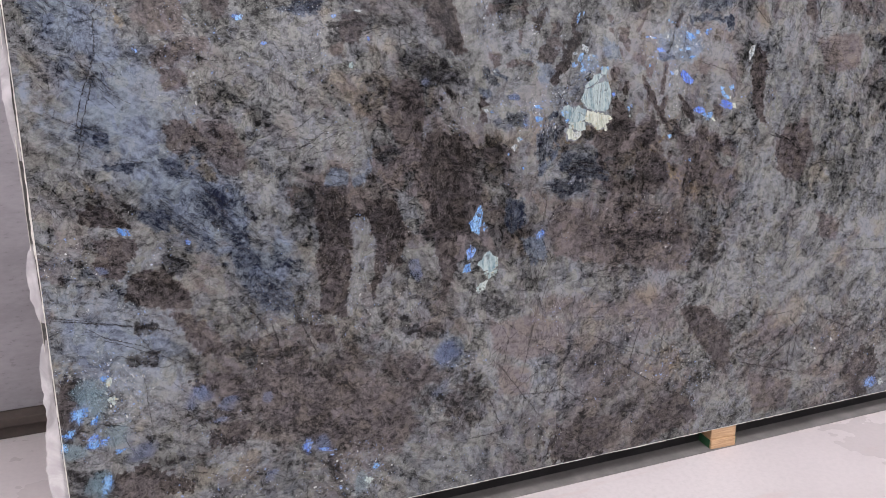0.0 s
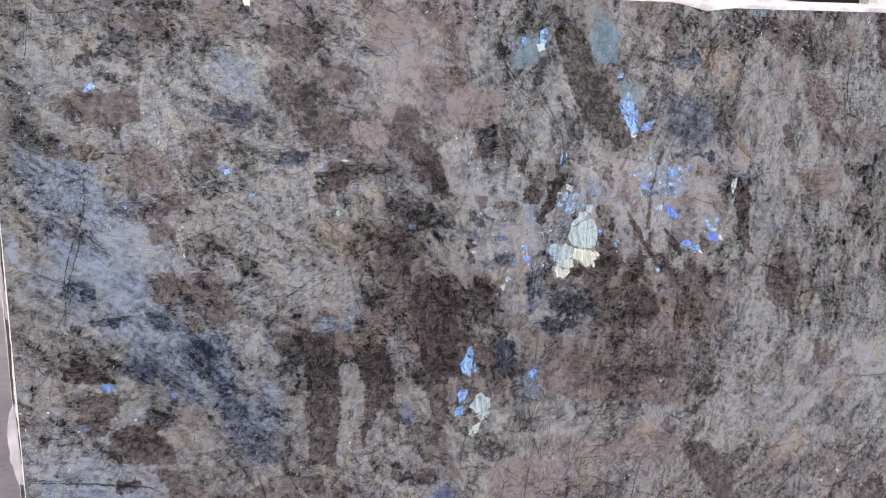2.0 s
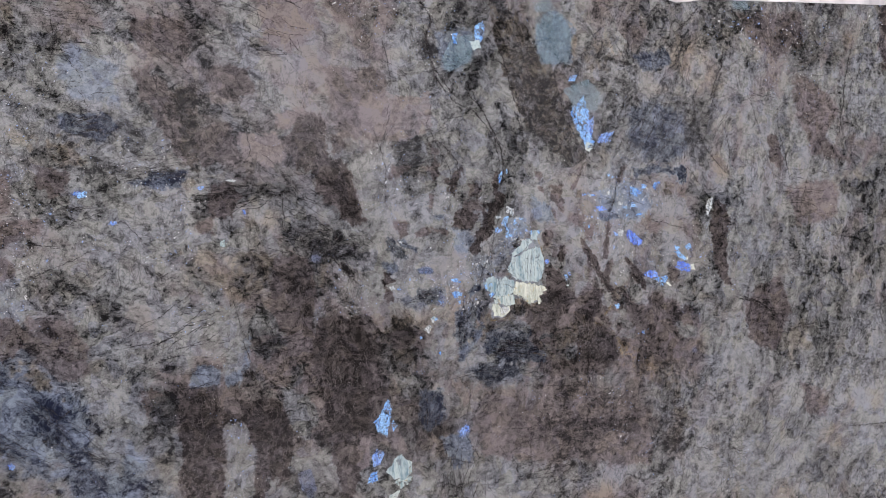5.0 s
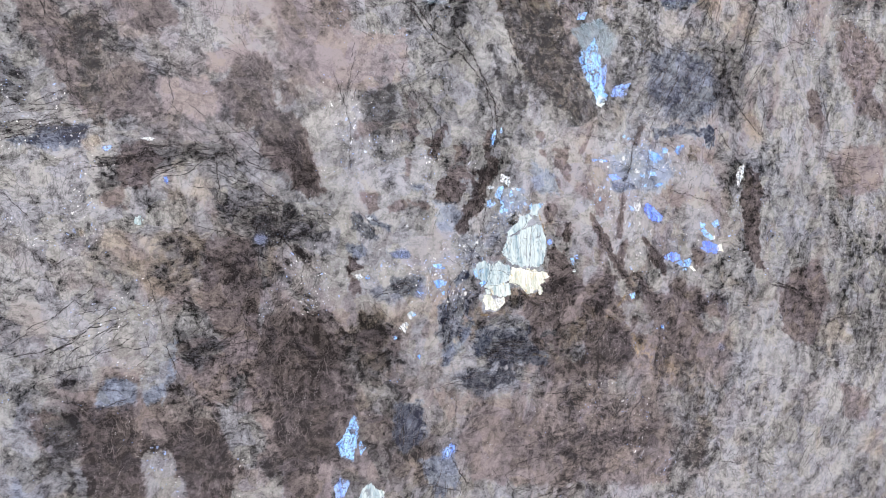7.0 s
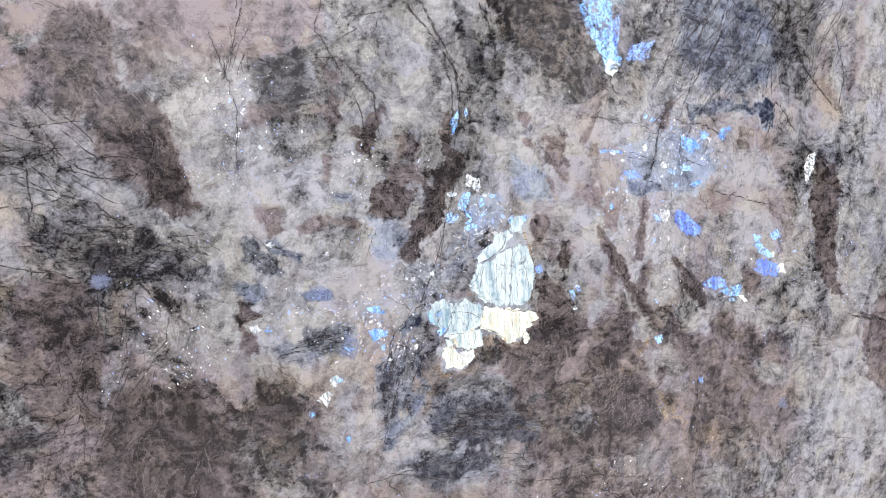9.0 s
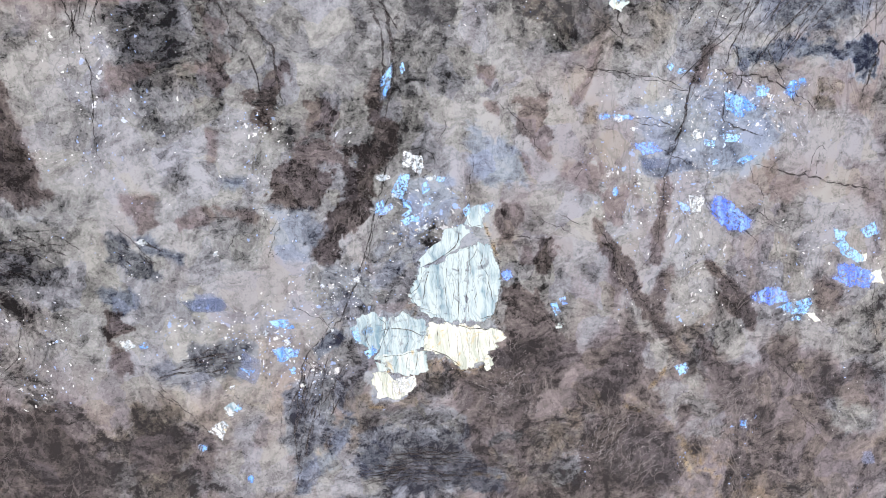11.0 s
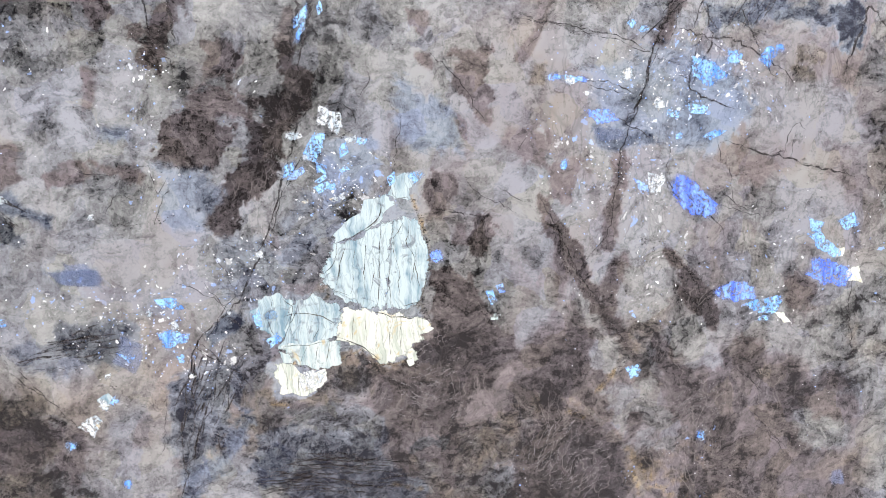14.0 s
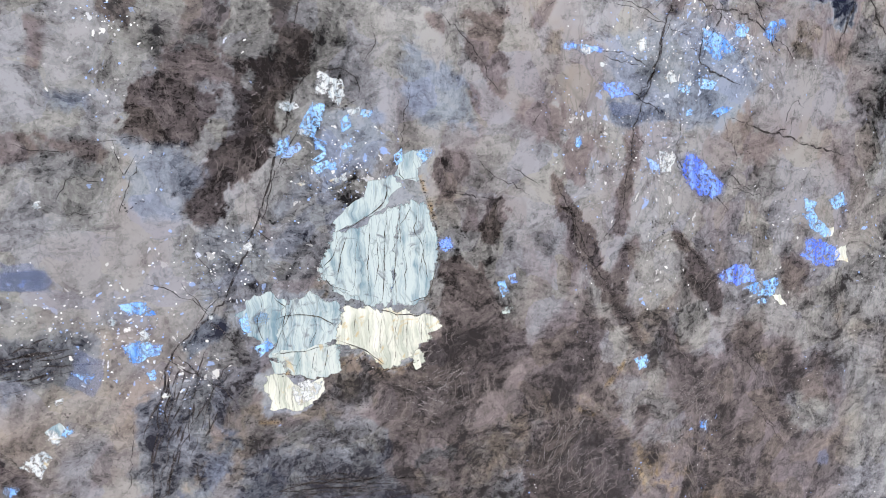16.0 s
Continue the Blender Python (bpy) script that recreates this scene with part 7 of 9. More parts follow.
def slab_material():
    """Polished labradorite granite: its colour is mixed from what the stone is made of at each place, with fine grain,
    hairline cracks and painted glints.
    """
    m, tree, b = material("polished_labradorite", 0.06, 0.0, 0.28)
    a1, a2 = tree.nodes.new("ShaderNodeAttribute"), tree.nodes.new("ShaderNodeAttribute")
    a1.attribute_name, a2.attribute_name = "mineral", "seams"
    s1, s2 = tree.nodes.new("ShaderNodeSeparateColor"), tree.nodes.new("ShaderNodeSeparateColor")
    tree.links.new(a1.outputs["Color"], s1.inputs[0])
    tree.links.new(a2.outputs["Color"], s2.inputs[0])
    pale_, umber_, blue_ = s1.outputs
    ochre_, crack_, glint_ = s2.outputs
    at = coords(tree)
    grit = grain(tree, at, 210, 3, 0.6, 0.5)
    soft, fine, dust = grain(tree, at, 22, 5, 0.62, 0.6), grain(tree, at, 95, 5, 0.65, 0.8), grain(tree, at, 420, 2, 0.5)
    # bent places, so that facets and cracks wander
    bent = node(tree, "ShaderNodeVectorMath")
    bent.operation = "MULTIPLY_ADD"
    wob = node(tree, "ShaderNodeTexNoise", Scale=18.0, Detail=5.0)
    tree.links.new(at, wob.inputs["Vector"])
    tree.links.new(wob.outputs["Color"], bent.inputs[0])
    bent.inputs[1].default_value = (0.06, 0.06, 0.06)
    tree.links.new(at, bent.inputs[2])
    # broken facets, each of its own tone
    facet = tree.nodes.new("ShaderNodeSeparateColor")
    tree.links.new(cells(tree, bent.outputs[0], 34, "F1", "Color"), facet.inputs[0])
    chip = tree.nodes.new("ShaderNodeSeparateColor")
    tree.links.new(cells(tree, bent.outputs[0], 105, "F1", "Color"), chip.inputs[0])
    # fibres drawn out along the stone's grain, which stands steeper to one side
    def drawn_noise(turn, scale, detail):
        m_ = tree.nodes.new("ShaderNodeMapping")
        m_.inputs["Scale"].default_value, m_.inputs["Rotation"].default_value = (0.28, 1.0, 1.0), (0, radians(turn), 0)
        tree.links.new(bent.outputs[0], m_.inputs["Vector"])
        return grain(tree, m_.outputs[0], scale, detail, 0.6, 0.3)

    steep = a1.outputs["Alpha"]

    def along_grain(scale, detail):
        d = maths(tree, "SUBTRACT", drawn_noise(68, scale, detail), drawn_noise(-42, scale + 3, detail))
        return maths(tree, "ADD", maths(tree, "MULTIPLY", d, steep), drawn_noise(-42, scale + 3, detail))

    fibre, fibre2 = along_grain(110, 4), along_grain(46, 3)
    spots = ramp(tree, fibre2, 0.57, 0.62)
    flecks = ramp(tree, fibre2, 0.36, 0.41, 1.0, 0.0)
    slivers = ramp(tree, fibre, 0.57, 0.61)
    v = maths(tree, "ADD", maths(tree, "MULTIPLY", flecks, 0.06), maths(tree, "MULTIPLY", spots, -0.05))
    v = maths(tree, "ADD", v, maths(tree, "MULTIPLY", slivers, -0.09))
    # crisp dark blots and flecks with broken outlines, and crisp pale ones
    blots = grain(tree, bent.outputs[0], 58, 5, 0.56, 0.3)
    specks = along_grain(150, 3)
    crumbs = grain(tree, at, 300, 3, 0.55, 0.3)
    for field, low, high, weight in ((blots, 0.56, 0.58, -0.15), (blots, 0.44, 0.42, 0.10), (specks, 0.57, 0.59, -0.14), (specks, 0.43, 0.41, 0.11), (crumbs, 0.61, 0.63, -0.17), (crumbs, 0.38, 0.36, 0.11)):
        v = maths(tree, "ADD", v, maths(tree, "MULTIPLY", ramp(tree, field, low, high), weight))
    for field, middle, weight in ((soft, 0.5, 0.18), (fine, 0.5, 0.26), (fibre, 0.5, 0.30), (dust, 0.5, 0.28), (grit, 0.5, 0.40), (facet.outputs[0], 0.5, 0.16), (chip.outputs[0], 0.5, 0.22)):
        v = maths(tree, "ADD", v, maths(tree, "MULTIPLY", maths(tree, "SUBTRACT", field, middle), weight))
    # the dark brown grains have sharp outlines and are smoother than the rest
    mask = ramp(tree, maths(tree, "ADD", a2.outputs["Alpha"], maths(tree, "ADD", maths(tree, "MULTIPLY", maths(tree, "SUBTRACT", fine, 0.5), 0.9), maths(tree, "MULTIPLY", maths(tree, "SUBTRACT", grit, 0.5), 0.5))), 0.46, 0.58)
    mask = maths(tree, "MULTIPLY", mask, ramp(tree, soft, 0.36, 0.56, 0.78, 1.0))
    umber_ = maths(tree, "MAXIMUM", umber_, maths(tree, "MULTIPLY", mask, 0.93))
    pale_ = maths(tree, "ADD", maths(tree, "MULTIPLY", pale_, maths(tree, "SUBTRACT", 1.0, maths(tree, "MULTIPLY", mask, 0.82))), maths(tree, "MULTIPLY", mask, 0.10))
    v = maths(tree, "MULTIPLY", v, ramp(tree, umber_, 0.78, 0.94, 1.0, 0.9))
    v = maths(tree, "MULTIPLY", v, ramp(tree, pale_, 0.0, 0.32, 0.5, 1.0))
    # badly fractured stretches are grittier
    v = maths(tree, "MULTIPLY", v, maths(tree, "ADD", maths(tree, "MULTIPLY", crack_, 0.7), 0.85))
    v = maths(tree, "ADD", v, pale_, True)
    grey = mix(tree, v, (0.005, 0.005, 0.0055), (0.240, 0.252, 0.253))
    brown = mix(tree, v, (0.0090, 0.0076, 0.0077), (0.180, 0.161, 0.158))
    col = mix(tree, ramp(tree, umber_, 0.2, 0.8), grey, brown)
    sea = mix(tree, v, (0.008, 0.011, 0.024), (0.188, 0.232, 0.292))
    col = mix(tree, blue_, col, sea)
    # each facet leans a little to olive or to violet
    tint = mix(tree, facet.outputs[1], (1.10, 1.04, 0.86), (0.95, 0.95, 1.10))
    col = mix(tree, 0.45, col, tint, "MULTIPLY")
    rust = mix(tree, v, (0.008, 0.006, 0.004), (0.30, 0.225, 0.115))
    col = mix(tree, ochre_, col, rust)
    # hairline cracks
    gentle = node(tree, "ShaderNodeVectorMath")
    gentle.operation = "MULTIPLY_ADD"
    wob2 = node(tree, "ShaderNodeTexNoise", Scale=14.0, Detail=4.0, Roughness=0.6)
    tree.links.new(at, wob2.inputs["Vector"])
    tree.links.new(wob2.outputs["Color"], gentle.inputs[0])
    gentle.inputs[1].default_value = (0.035, 0.035, 0.035)
    tree.links.new(at, gentle.inputs[2])

    def drawn_cells(turn, squeeze, scale, wide):
        m_ = tree.nodes.new("ShaderNodeMapping")
        m_.inputs["Scale"].default_value, m_.inputs["Rotation"].default_value = (1.0, 1.0, squeeze), (0, radians(turn), 0)
        tree.links.new(gentle.outputs[0], m_.inputs["Vector"])
        return ramp(tree, cells(tree, m_.outputs[0], scale, "DISTANCE_TO_EDGE"), 0.0, wide, 1.0, 0.0)

    hair = maths(tree, "MAXIMUM", drawn_cells(-18, 0.38, 25, 0.040), drawn_cells(62, 0.3, 14, 0.026))
    hair2 = drawn_cells(30, 0.5, 70, 0.05)
    hair3 = maths(tree, "MAXIMUM", drawn_cells(-48, 0.2, 60, 0.05), drawn_cells(18, 0.22, 52, 0.045))
    where = ramp(tree, grain(tree, at, 6, 4), 0.49, 0.60)
    where2 = ramp(tree, grain(tree, at, 9, 4), 0.50, 0.60)
    where3 = ramp(tree, grain(tree, at, 12, 4, 0.6, 0.5), 0.51, 0.58)
    line = maths(tree, "MAXIMUM", maths(tree, "MULTIPLY", hair, where), maths(tree, "MULTIPLY", hair2, where2))
    line = maths(tree, "MAXIMUM", line, maths(tree, "MULTIPLY", hair3, where3))
    line = maths(tree, "MULTIPLY", line, crack_)
    line = maths(tree, "MULTIPLY", line, 0.6)
    col = mix(tree, line, col, (0.010, 0.010, 0.012))
    # pale hairs in the smooth dark grains
    scored = tree.nodes.new("ShaderNodeMapping")
    scored.inputs["Scale"].default_value, scored.inputs["Rotation"].default_value = (1.0, 1.0, 0.16), (0, radians(38), 0)
    tree.links.new(bent.outputs[0], scored.inputs["Vector"])
    hairs = ramp(tree, cells(tree, scored.outputs[0], 75, "DISTANCE_TO_EDGE"), 0.0, 0.05, 1.0, 0.0)
    smooth_dark = maths(tree, "MULTIPLY", ramp(tree, umber_, 0.75, 0.92), ramp(tree, grain(tree, at, 14, 3), 0.45, 0.62))
    col = mix(tree, maths(tree, "MULTIPLY", maths(tree, "MULTIPLY", hairs, smooth_dark), 0.38), col, (0.20, 0.18, 0.17))
    # glints painted into the colour: small cleavage faces of two sizes, ragged
    for size, reach, odds in ((185, 0.26, 0.48), (88, 0.30, 0.66)):
        pick = tree.nodes.new("ShaderNodeSeparateColor")
        tree.links.new(cells(tree, bent.outputs[0], size, "F1", "Color"), pick.inputs[0])
        edge = maths(tree, "ADD", cells(tree, bent.outputs[0], size), maths(tree, "MULTIPLY", maths(tree, "SUBTRACT", dust, 0.5), 0.5))
        spot = ramp(tree, edge, reach * 0.75, reach, 1.0, 0.0)
        chosen = maths(tree, "GREATER_THAN", maths(tree, "MULTIPLY", pick.outputs[0], maths(tree, "POWER", glint_, 0.6)), odds)
        shine = mix(tree, ramp(tree, pick.outputs[1], 0.3, 0.6), (0.22, 0.34, 0.62), (0.55, 0.57, 0.55))
        col = mix(tree, maths(tree, "MULTIPLY", maths(tree, "MULTIPLY", spot, chosen), pick.outputs[2]), col, shine)
    tree.links.new(col, b.inputs["Base Color"])
    return m


LABRADORITE = slab_material()
slab = empty("labradorite_slab", STAND, "polished dark grey-brown labradorite stone slab with blue flashes, leaning back on wooden blocks", "stone slab")


def slab_face():
    rows, cols = X.shape
    me = bpy.data.meshes.new("polished_face")
    co = np.stack((X, np.zeros_like(X), Z), -1).reshape(-1, 3).astype(np.float32)
    k = np.arange((rows - 1) * cols).reshape(rows - 1, cols)[:, :-1].ravel()
    quads = np.stack((k, k + 1, k + 1 + cols, k + cols), -1)
    me.vertices.add(len(co))
    me.vertices.foreach_set("co", co.ravel())
    me.loops.add(quads.size)
    me.loops.foreach_set("vertex_index", quads.ravel().astype(np.int32))
    me.polygons.add(len(quads))
    me.polygons.foreach_set("loop_start", np.arange(0, quads.size, 4, dtype=np.int32))
    me.update(calc_edges=True)
    for name, fields in (("mineral", (PALE, UMBER, BLUE, STEEP)), ("seams", (OCHRE, CRACK, GLINT, GRAIN))):
        attr = me.attributes.new(name, "FLOAT_COLOR", "POINT")
        attr.data.foreach_set("color", np.stack(fields, -1).astype(np.float32).ravel())
    me.materials.append(LABRADORITE)
    ob = new("polished_face", me)
    ob.parent = slab
    return tagged(ob, "mottled polished face with cracks and painted glints")


def fissure_material(name, low, high, seen):
    m, tree, b = material(name, 0.10, 0.0, 0.28)
    at = coords(tree)
    tree.links.new(mix(tree, ramp(tree, grain(tree, at, 120, 4), 0.35, 0.65), low, high), b.inputs["Base Color"])
    tree.links.new(ramp(tree, grain(tree, at, 130, 4, 0.65), 0.36, 0.56, *seen), b.inputs["Alpha"])
    return m


def glint_material():
    m, tree, b = material("painted_glint", 0.08)
    geo = tree.nodes.new("ShaderNodeNewGeometry")
    pick = geo.outputs["Random Per Island"]
    tree.links.new(mix(tree, ramp(tree, pick, 0.2, 0.55), (0.20, 0.34, 0.68), (0.66, 0.69, 0.68)), b.inputs["Base Color"])
    return m


slab_face()
mesh_object("fissures", *RIBBONS["dark"], fissure_material("dark_fissure", (0.016, 0.014, 0.015), (0.042, 0.036, 0.035), (0.18, 0.88)), slab, "thin dark open fissures")
mesh_object("clefts", *RIBBONS["cleft"], fissure_material("dark_cleft", (0.03, 0.032, 0.03), (0.09, 0.085, 0.07), (0.25, 0.95)), slab, "fine dark clefts across the flashing crystals")
# sparkle painted as bright specks laid on the face
mesh_object("cleavage_flakes", *RIBBONS["flake"], glint_material(), slab, "tiny white and blue cleavage flakes")
mesh_object("healed_hairs", *RIBBONS["pale"], fissure_material("pale_hair", (0.13, 0.12, 0.118), (0.26, 0.245, 0.24), (0.05, 0.6)), slab, "fine pale healed hairlines")


# ---- flashing crystals set in the face ----
# the flash, which is reflected light, is painted in as fixed colours
FLASH_COLOURS = {
    "white": ((0.20, 0.27, 0.31), (0.52, 0.56, 0.56)), "ice": ((0.11, 0.195, 0.24), (0.39, 0.47, 0.465)),
    "cream": ((0.33, 0.37, 0.31), (0.61, 0.64, 0.55)), "mint": ((0.20, 0.29, 0.30), (0.44, 0.50, 0.47)),
    "azure": ((0.07, 0.21, 0.60), (0.30, 0.54, 0.86)), "blue": ((0.05, 0.12, 0.48), (0.28, 0.44, 0.78)),
    "violet": ((0.06, 0.11, 0.58), (0.22, 0.38, 0.90)), "teal": ((0.11, 0.19, 0.24), (0.26, 0.38, 0.44)),
    "gold": ((0.28, 0.20, 0.09), (0.48, 0.39, 0.22)), "slate": ((0.08, 0.11, 0.20), (0.18, 0.23, 0.37)),
}


def flash_material(hue):
    """A cleavage face of labradorite: its flash painted as fixed colour in bands, split by fine dark cleavage lines,
    with a crumbling rim.
    """
    low, high = FLASH_COLOURS[hue]
    m, tree, b = material("labradorite_" + hue, 0.08, 0.0, 0.3)
    at = coords(tree)
    info = tree.nodes.new("ShaderNodeObjectInfo")
    shift = tree.nodes.new("ShaderNodeVectorMath")
    tree.links.new(at, shift.inputs[0])
    tree.links.new(info.outputs["Random"], shift.inputs[1])
    here = shift.outputs[0]
    stretch = tree.nodes.new("ShaderNodeMapping")
    stretch.inputs["Scale"].default_value, stretch.inputs["Rotation"].default_value = (3.0, 1, 0.26), (0, radians(-7), 0)
    bend = node(tree, "ShaderNodeVectorMath")
    bend.operation = "MULTIPLY_ADD"
    wob = node(tree, "ShaderNodeTexNoise", Scale=45.0, Detail=3.0)
    tree.links.new(here, wob.inputs["Vector"])
    tree.links.new(wob.outputs["Color"], bend.inputs[0])
    bend.inputs[1].default_value = (0.014, 0.014, 0.014)
    tree.links.new(here, bend.inputs[2])
    tree.links.new(bend.outputs[0], stretch.inputs["Vector"])
    banded = maths(tree, "MULTIPLY", grain(tree, stretch.outputs[0], 42, 5, 0.65, 0.3), 0.62)
    broad = maths(tree, "MULTIPLY", grain(tree, here, 26, 4, 0.6, 0.8), 0.34)
    tone = maths(tree, "ADD", maths(tree, "ADD", banded, broad), maths(tree, "MULTIPLY", info.outputs["Random"], 0.08))
    col = mix(tree, ramp(tree, tone, 0.38, 0.60), low, high)
    split = ramp(tree, cells(tree, stretch.outputs[0], 60, "DISTANCE_TO_EDGE"), 0.0, 0.05, 1.0, 0.0)
    keep = ramp(tree, grain(tree, here, 30, 3), 0.34, 0.50)
    col = mix(tree, maths(tree, "MULTIPLY", split, maths(tree, "MULTIPLY", keep, 0.38)), col, (0.06, 0.075, 0.085))
    stain = ramp(tree, grain(tree, here, 55, 4, 0.65, 1.2), 0.55, 0.68, 0.0, 0.75)
    if hue in ("cream", "white", "mint"):
        col = mix(tree, stain, col, (0.40, 0.32, 0.16))
    else:
        col = mix(tree, stain, col, (0.10, 0.11, 0.13))
    tree.links.new(col, b.inputs["Base Color"])
    rim = tree.nodes.new("ShaderNodeAttribute")
    rim.attribute_name = "rim"
    crumbs = maths(tree, "ADD", maths(tree, "MULTIPLY", grain(tree, here, 70, 4, 0.65), 0.9), maths(tree, "MULTIPLY", grain(tree, here, 260, 2), 0.35))
    inside = maths(tree, "SUBTRACT", maths(tree, "ADD", maths(tree, "MULTIPLY", crumbs, 1.5), 0.08), rim.outputs["Fac"])
    dull = hue in ("slate", "teal", "gold")
    soft_rim = hue in ("azure", "blue", "violet")
    body = ramp(tree, inside, -0.10 if dull else -0.30 if soft_rim else -0.10, 0.35 if dull else 0.50 if soft_rim or hue == "white" else 0.16, 0.0, 0.26 if hue == "gold" else 0.42 if dull else 0.97)
    if hue in ("white", "azure", "blue", "violet"):
        body = maths(tree, "MULTIPLY", body, ramp(tree, grain(tree, here, 270, 5, 0.7, 0.6), 0.40, 0.54, 0.18, 1.0))
    if hue in ("azure", "blue", "violet", "slate", "teal", "mint"):
        body = maths(tree, "MULTIPLY", body, ramp(tree, grain(tree, here, 60, 5, 0.68, 0.8), 0.36, 0.50, 0.25, 1.0))
    tree.links.new(body, b.inputs["Alpha"])
    return m


FLASH_MATERIAL = {hue: flash_material(hue) for hue in FLASH_COLOURS}
HUE_WORDS = {"white": "white flashing crystal", "ice": "pale ice-blue flashing crystal", "cream": "cream-white flashing crystal", "mint": "pale green-white crystal",
             "azure": "bright sky-blue flashing crystal", "blue": "deep blue flashing crystal", "violet": "violet-blue flashing crystal",
             "gold": "golden yellow flashing crystal", "teal": "dull blue-green crystal", "slate": "dull slate-blue crystal"}
crystals = [0]


def crystal(hue, x, z, rx, rz, turn):
    """One irregular crystal, a hair proud of the polished face."""
    crystals[0] += 1
    k, ring, seg = crystals[0], (0.45, 0.8, 1.0, 1.3), 36
    c, s = math.cos(radians(turn)), math.sin(radians(turn))
    lift = 0.0003 + 0.00012 * (k % 5)
    verts, rim, faces = [(0, -lift, 0)], [0.0], []
    for r in ring:
        for i in range(seg):
            a = 2 * math.pi * i / seg
            wob = 1 + 0.45 * noise.noise((math.cos(a) * 1.3, math.sin(a) * 1.3, k * 3.7)) + 0.32 * noise.noise((math.cos(a) * 3.5, math.sin(a) * 3.5, k * 1.9))
            u, v = rx * r * wob * math.cos(a), rz * r * wob * math.sin(a)
            verts.append((u * c - v * s, -lift if r < 1.2 else -lift * 0.5, u * s + v * c))
            rim.append(r)
    for i in range(seg):
        j = (i + 1) % seg
        faces.append((0, 1 + i, 1 + j))
        for q in range(len(ring) - 1):
            a, b = 1 + q * seg, 1 + (q + 1) * seg
            faces.append((a + i, b + i, b + j, a + j))
    ob = mesh_object("flash_crystal", verts, faces, FLASH_MATERIAL[hue], slab, HUE_WORDS[hue])
    attr = ob.data.attributes.new("rim", "FLOAT", "POINT")
    attr.data.foreach_set("value", rim)
    ob.location = (x, 0, z)
    return ob


def plate(hue, *outline):
    """One crystal with a broken outline through the given corners, a hair proud of the polished face."""
    crystals[0] += 1
    k, ring = crystals[0], (0.4, 0.70, 0.88, 1.0, 1.14)
    cx, cz = sum(p[0] for p in outline) / len(outline), sum(p[1] for p in outline) / len(outline)
    lift = 0.0003 + 0.00012 * (k % 6)
    loop = []
    for (ax, az), (bx, bz) in zip(outline, outline[1:] + outline[:1]):
        n = max(2, int(math.hypot(bx - ax, bz - az) / 0.0022))
        for i in range(n):
            x, z = ax + (bx - ax) * i / n - cx, az + (bz - az) * i / n - cz
            far = max(math.hypot(x, z), 0.002)
            jag = 1 + (0.0042 * noise.noise((x * 110, z * 110, k * 3.7)) + 0.0028 * noise.noise((x * 330, z * 330, k * 1.9))) / far * min(1.0, far / 0.016)
            jag *= 1 + max(0.0, 0.30 - 12 * far) * noise.noise((x / far * 1.7, z / far * 1.7, k * 2.3))
            loop.append((x * jag, z * jag))
    verts, rim, faces, seg = [(0, -lift, 0)], [0.0], [], len(loop)
    for r in ring:
        for x, z in loop:
            verts.append((x * r, -lift if r < 1.05 else -lift * 0.4, z * r))
            rim.append(max(0.0, 1.3 - 3.0 * (1.14 - r)))
    for i in range(seg):
        j = (i + 1) % seg
        faces.append((0, 1 + i, 1 + j))
        for q in range(len(ring) - 1):
            a, b = 1 + q * seg, 1 + (q + 1) * seg
            faces.append((a + i, b + i, b + j, a + j))
    ob = mesh_object("flash_crystal", verts, faces, FLASH_MATERIAL[hue], slab, HUE_WORDS[hue])
    attr = ob.data.attributes.new("rim", "FLOAT", "POINT")
    attr.data.foreach_set("value", rim)
    ob.location = (cx, 0, cz)
    return ob


plate("azure", (1.173, 0.852), (1.182, 0.838), (1.176, 0.804), (1.166, 0.766), (1.143, 0.777), (1.135, 0.802), (1.154, 0.823))
plate("azure", (1.178, 0.788), (1.183, 0.803), (1.193, 0.785), (1.180, 0.768))
plate("blue", (1.138, 0.738), (1.154, 0.725), (1.143, 0.698), (1.126, 0.693), (1.123, 0.720))
plate("azure", (1.116, 0.679), (1.133, 0.684), (1.133, 0.660), (1.106, 0.657))
plate("ice", (1.158, 0.677), (1.192, 0.714), (1.214, 0.694), (1.215, 0.667), (1.200, 0.649), (1.173, 0.658))
plate("mint", (1.204, 0.693), (1.224, 0.690), (1.217, 0.646), (1.191, 0.630), (1.173, 0.649), (1.201, 0.657))
plate("mint", (1.146, 0.599), (1.161, 0.619), (1.188, 0.627), (1.175, 0.601), (1.154, 0.588))
plate("slate", (0.944, 0.712), (0.974, 0.718), (0.985, 0.669), (0.967, 0.646), (0.948, 0.676))
plate("azure", (1.475, 1.756), (1.500, 1.777), (1.501, 1.744), (1.488, 1.720), (1.474, 1.728))
plate("ice", (1.459, 1.723), (1.485, 1.726), (1.489, 1.707), (1.464, 1.703))
plate("azure", (1.413, 1.739), (1.426, 1.743), (1.424, 1.716), (1.413, 1.716))
plate("teal", (1.377, 1.679), (1.409, 1.728), (1.474, 1.744), (1.458, 1.671), (1.392, 1.647))
plate("azure", (1.732, 1.540), (1.776, 1.582), (1.788, 1.539), (1.787, 1.487), (1.751, 1.488))
plate("blue", (1.785, 1.513), (1.803, 1.530), (1.796, 1.478), (1.774, 1.453))
plate("azure", (1.757, 1.488), (1.787, 1.487), (1.800, 1.452), (1.772, 1.436))
plate("blue", (1.816, 1.478), (1.864, 1.485), (1.841, 1.451), (1.808, 1.457))
plate("mint", (1.778, 1.458), (1.798, 1.452), (1.782, 1.430), (1.767, 1.441))
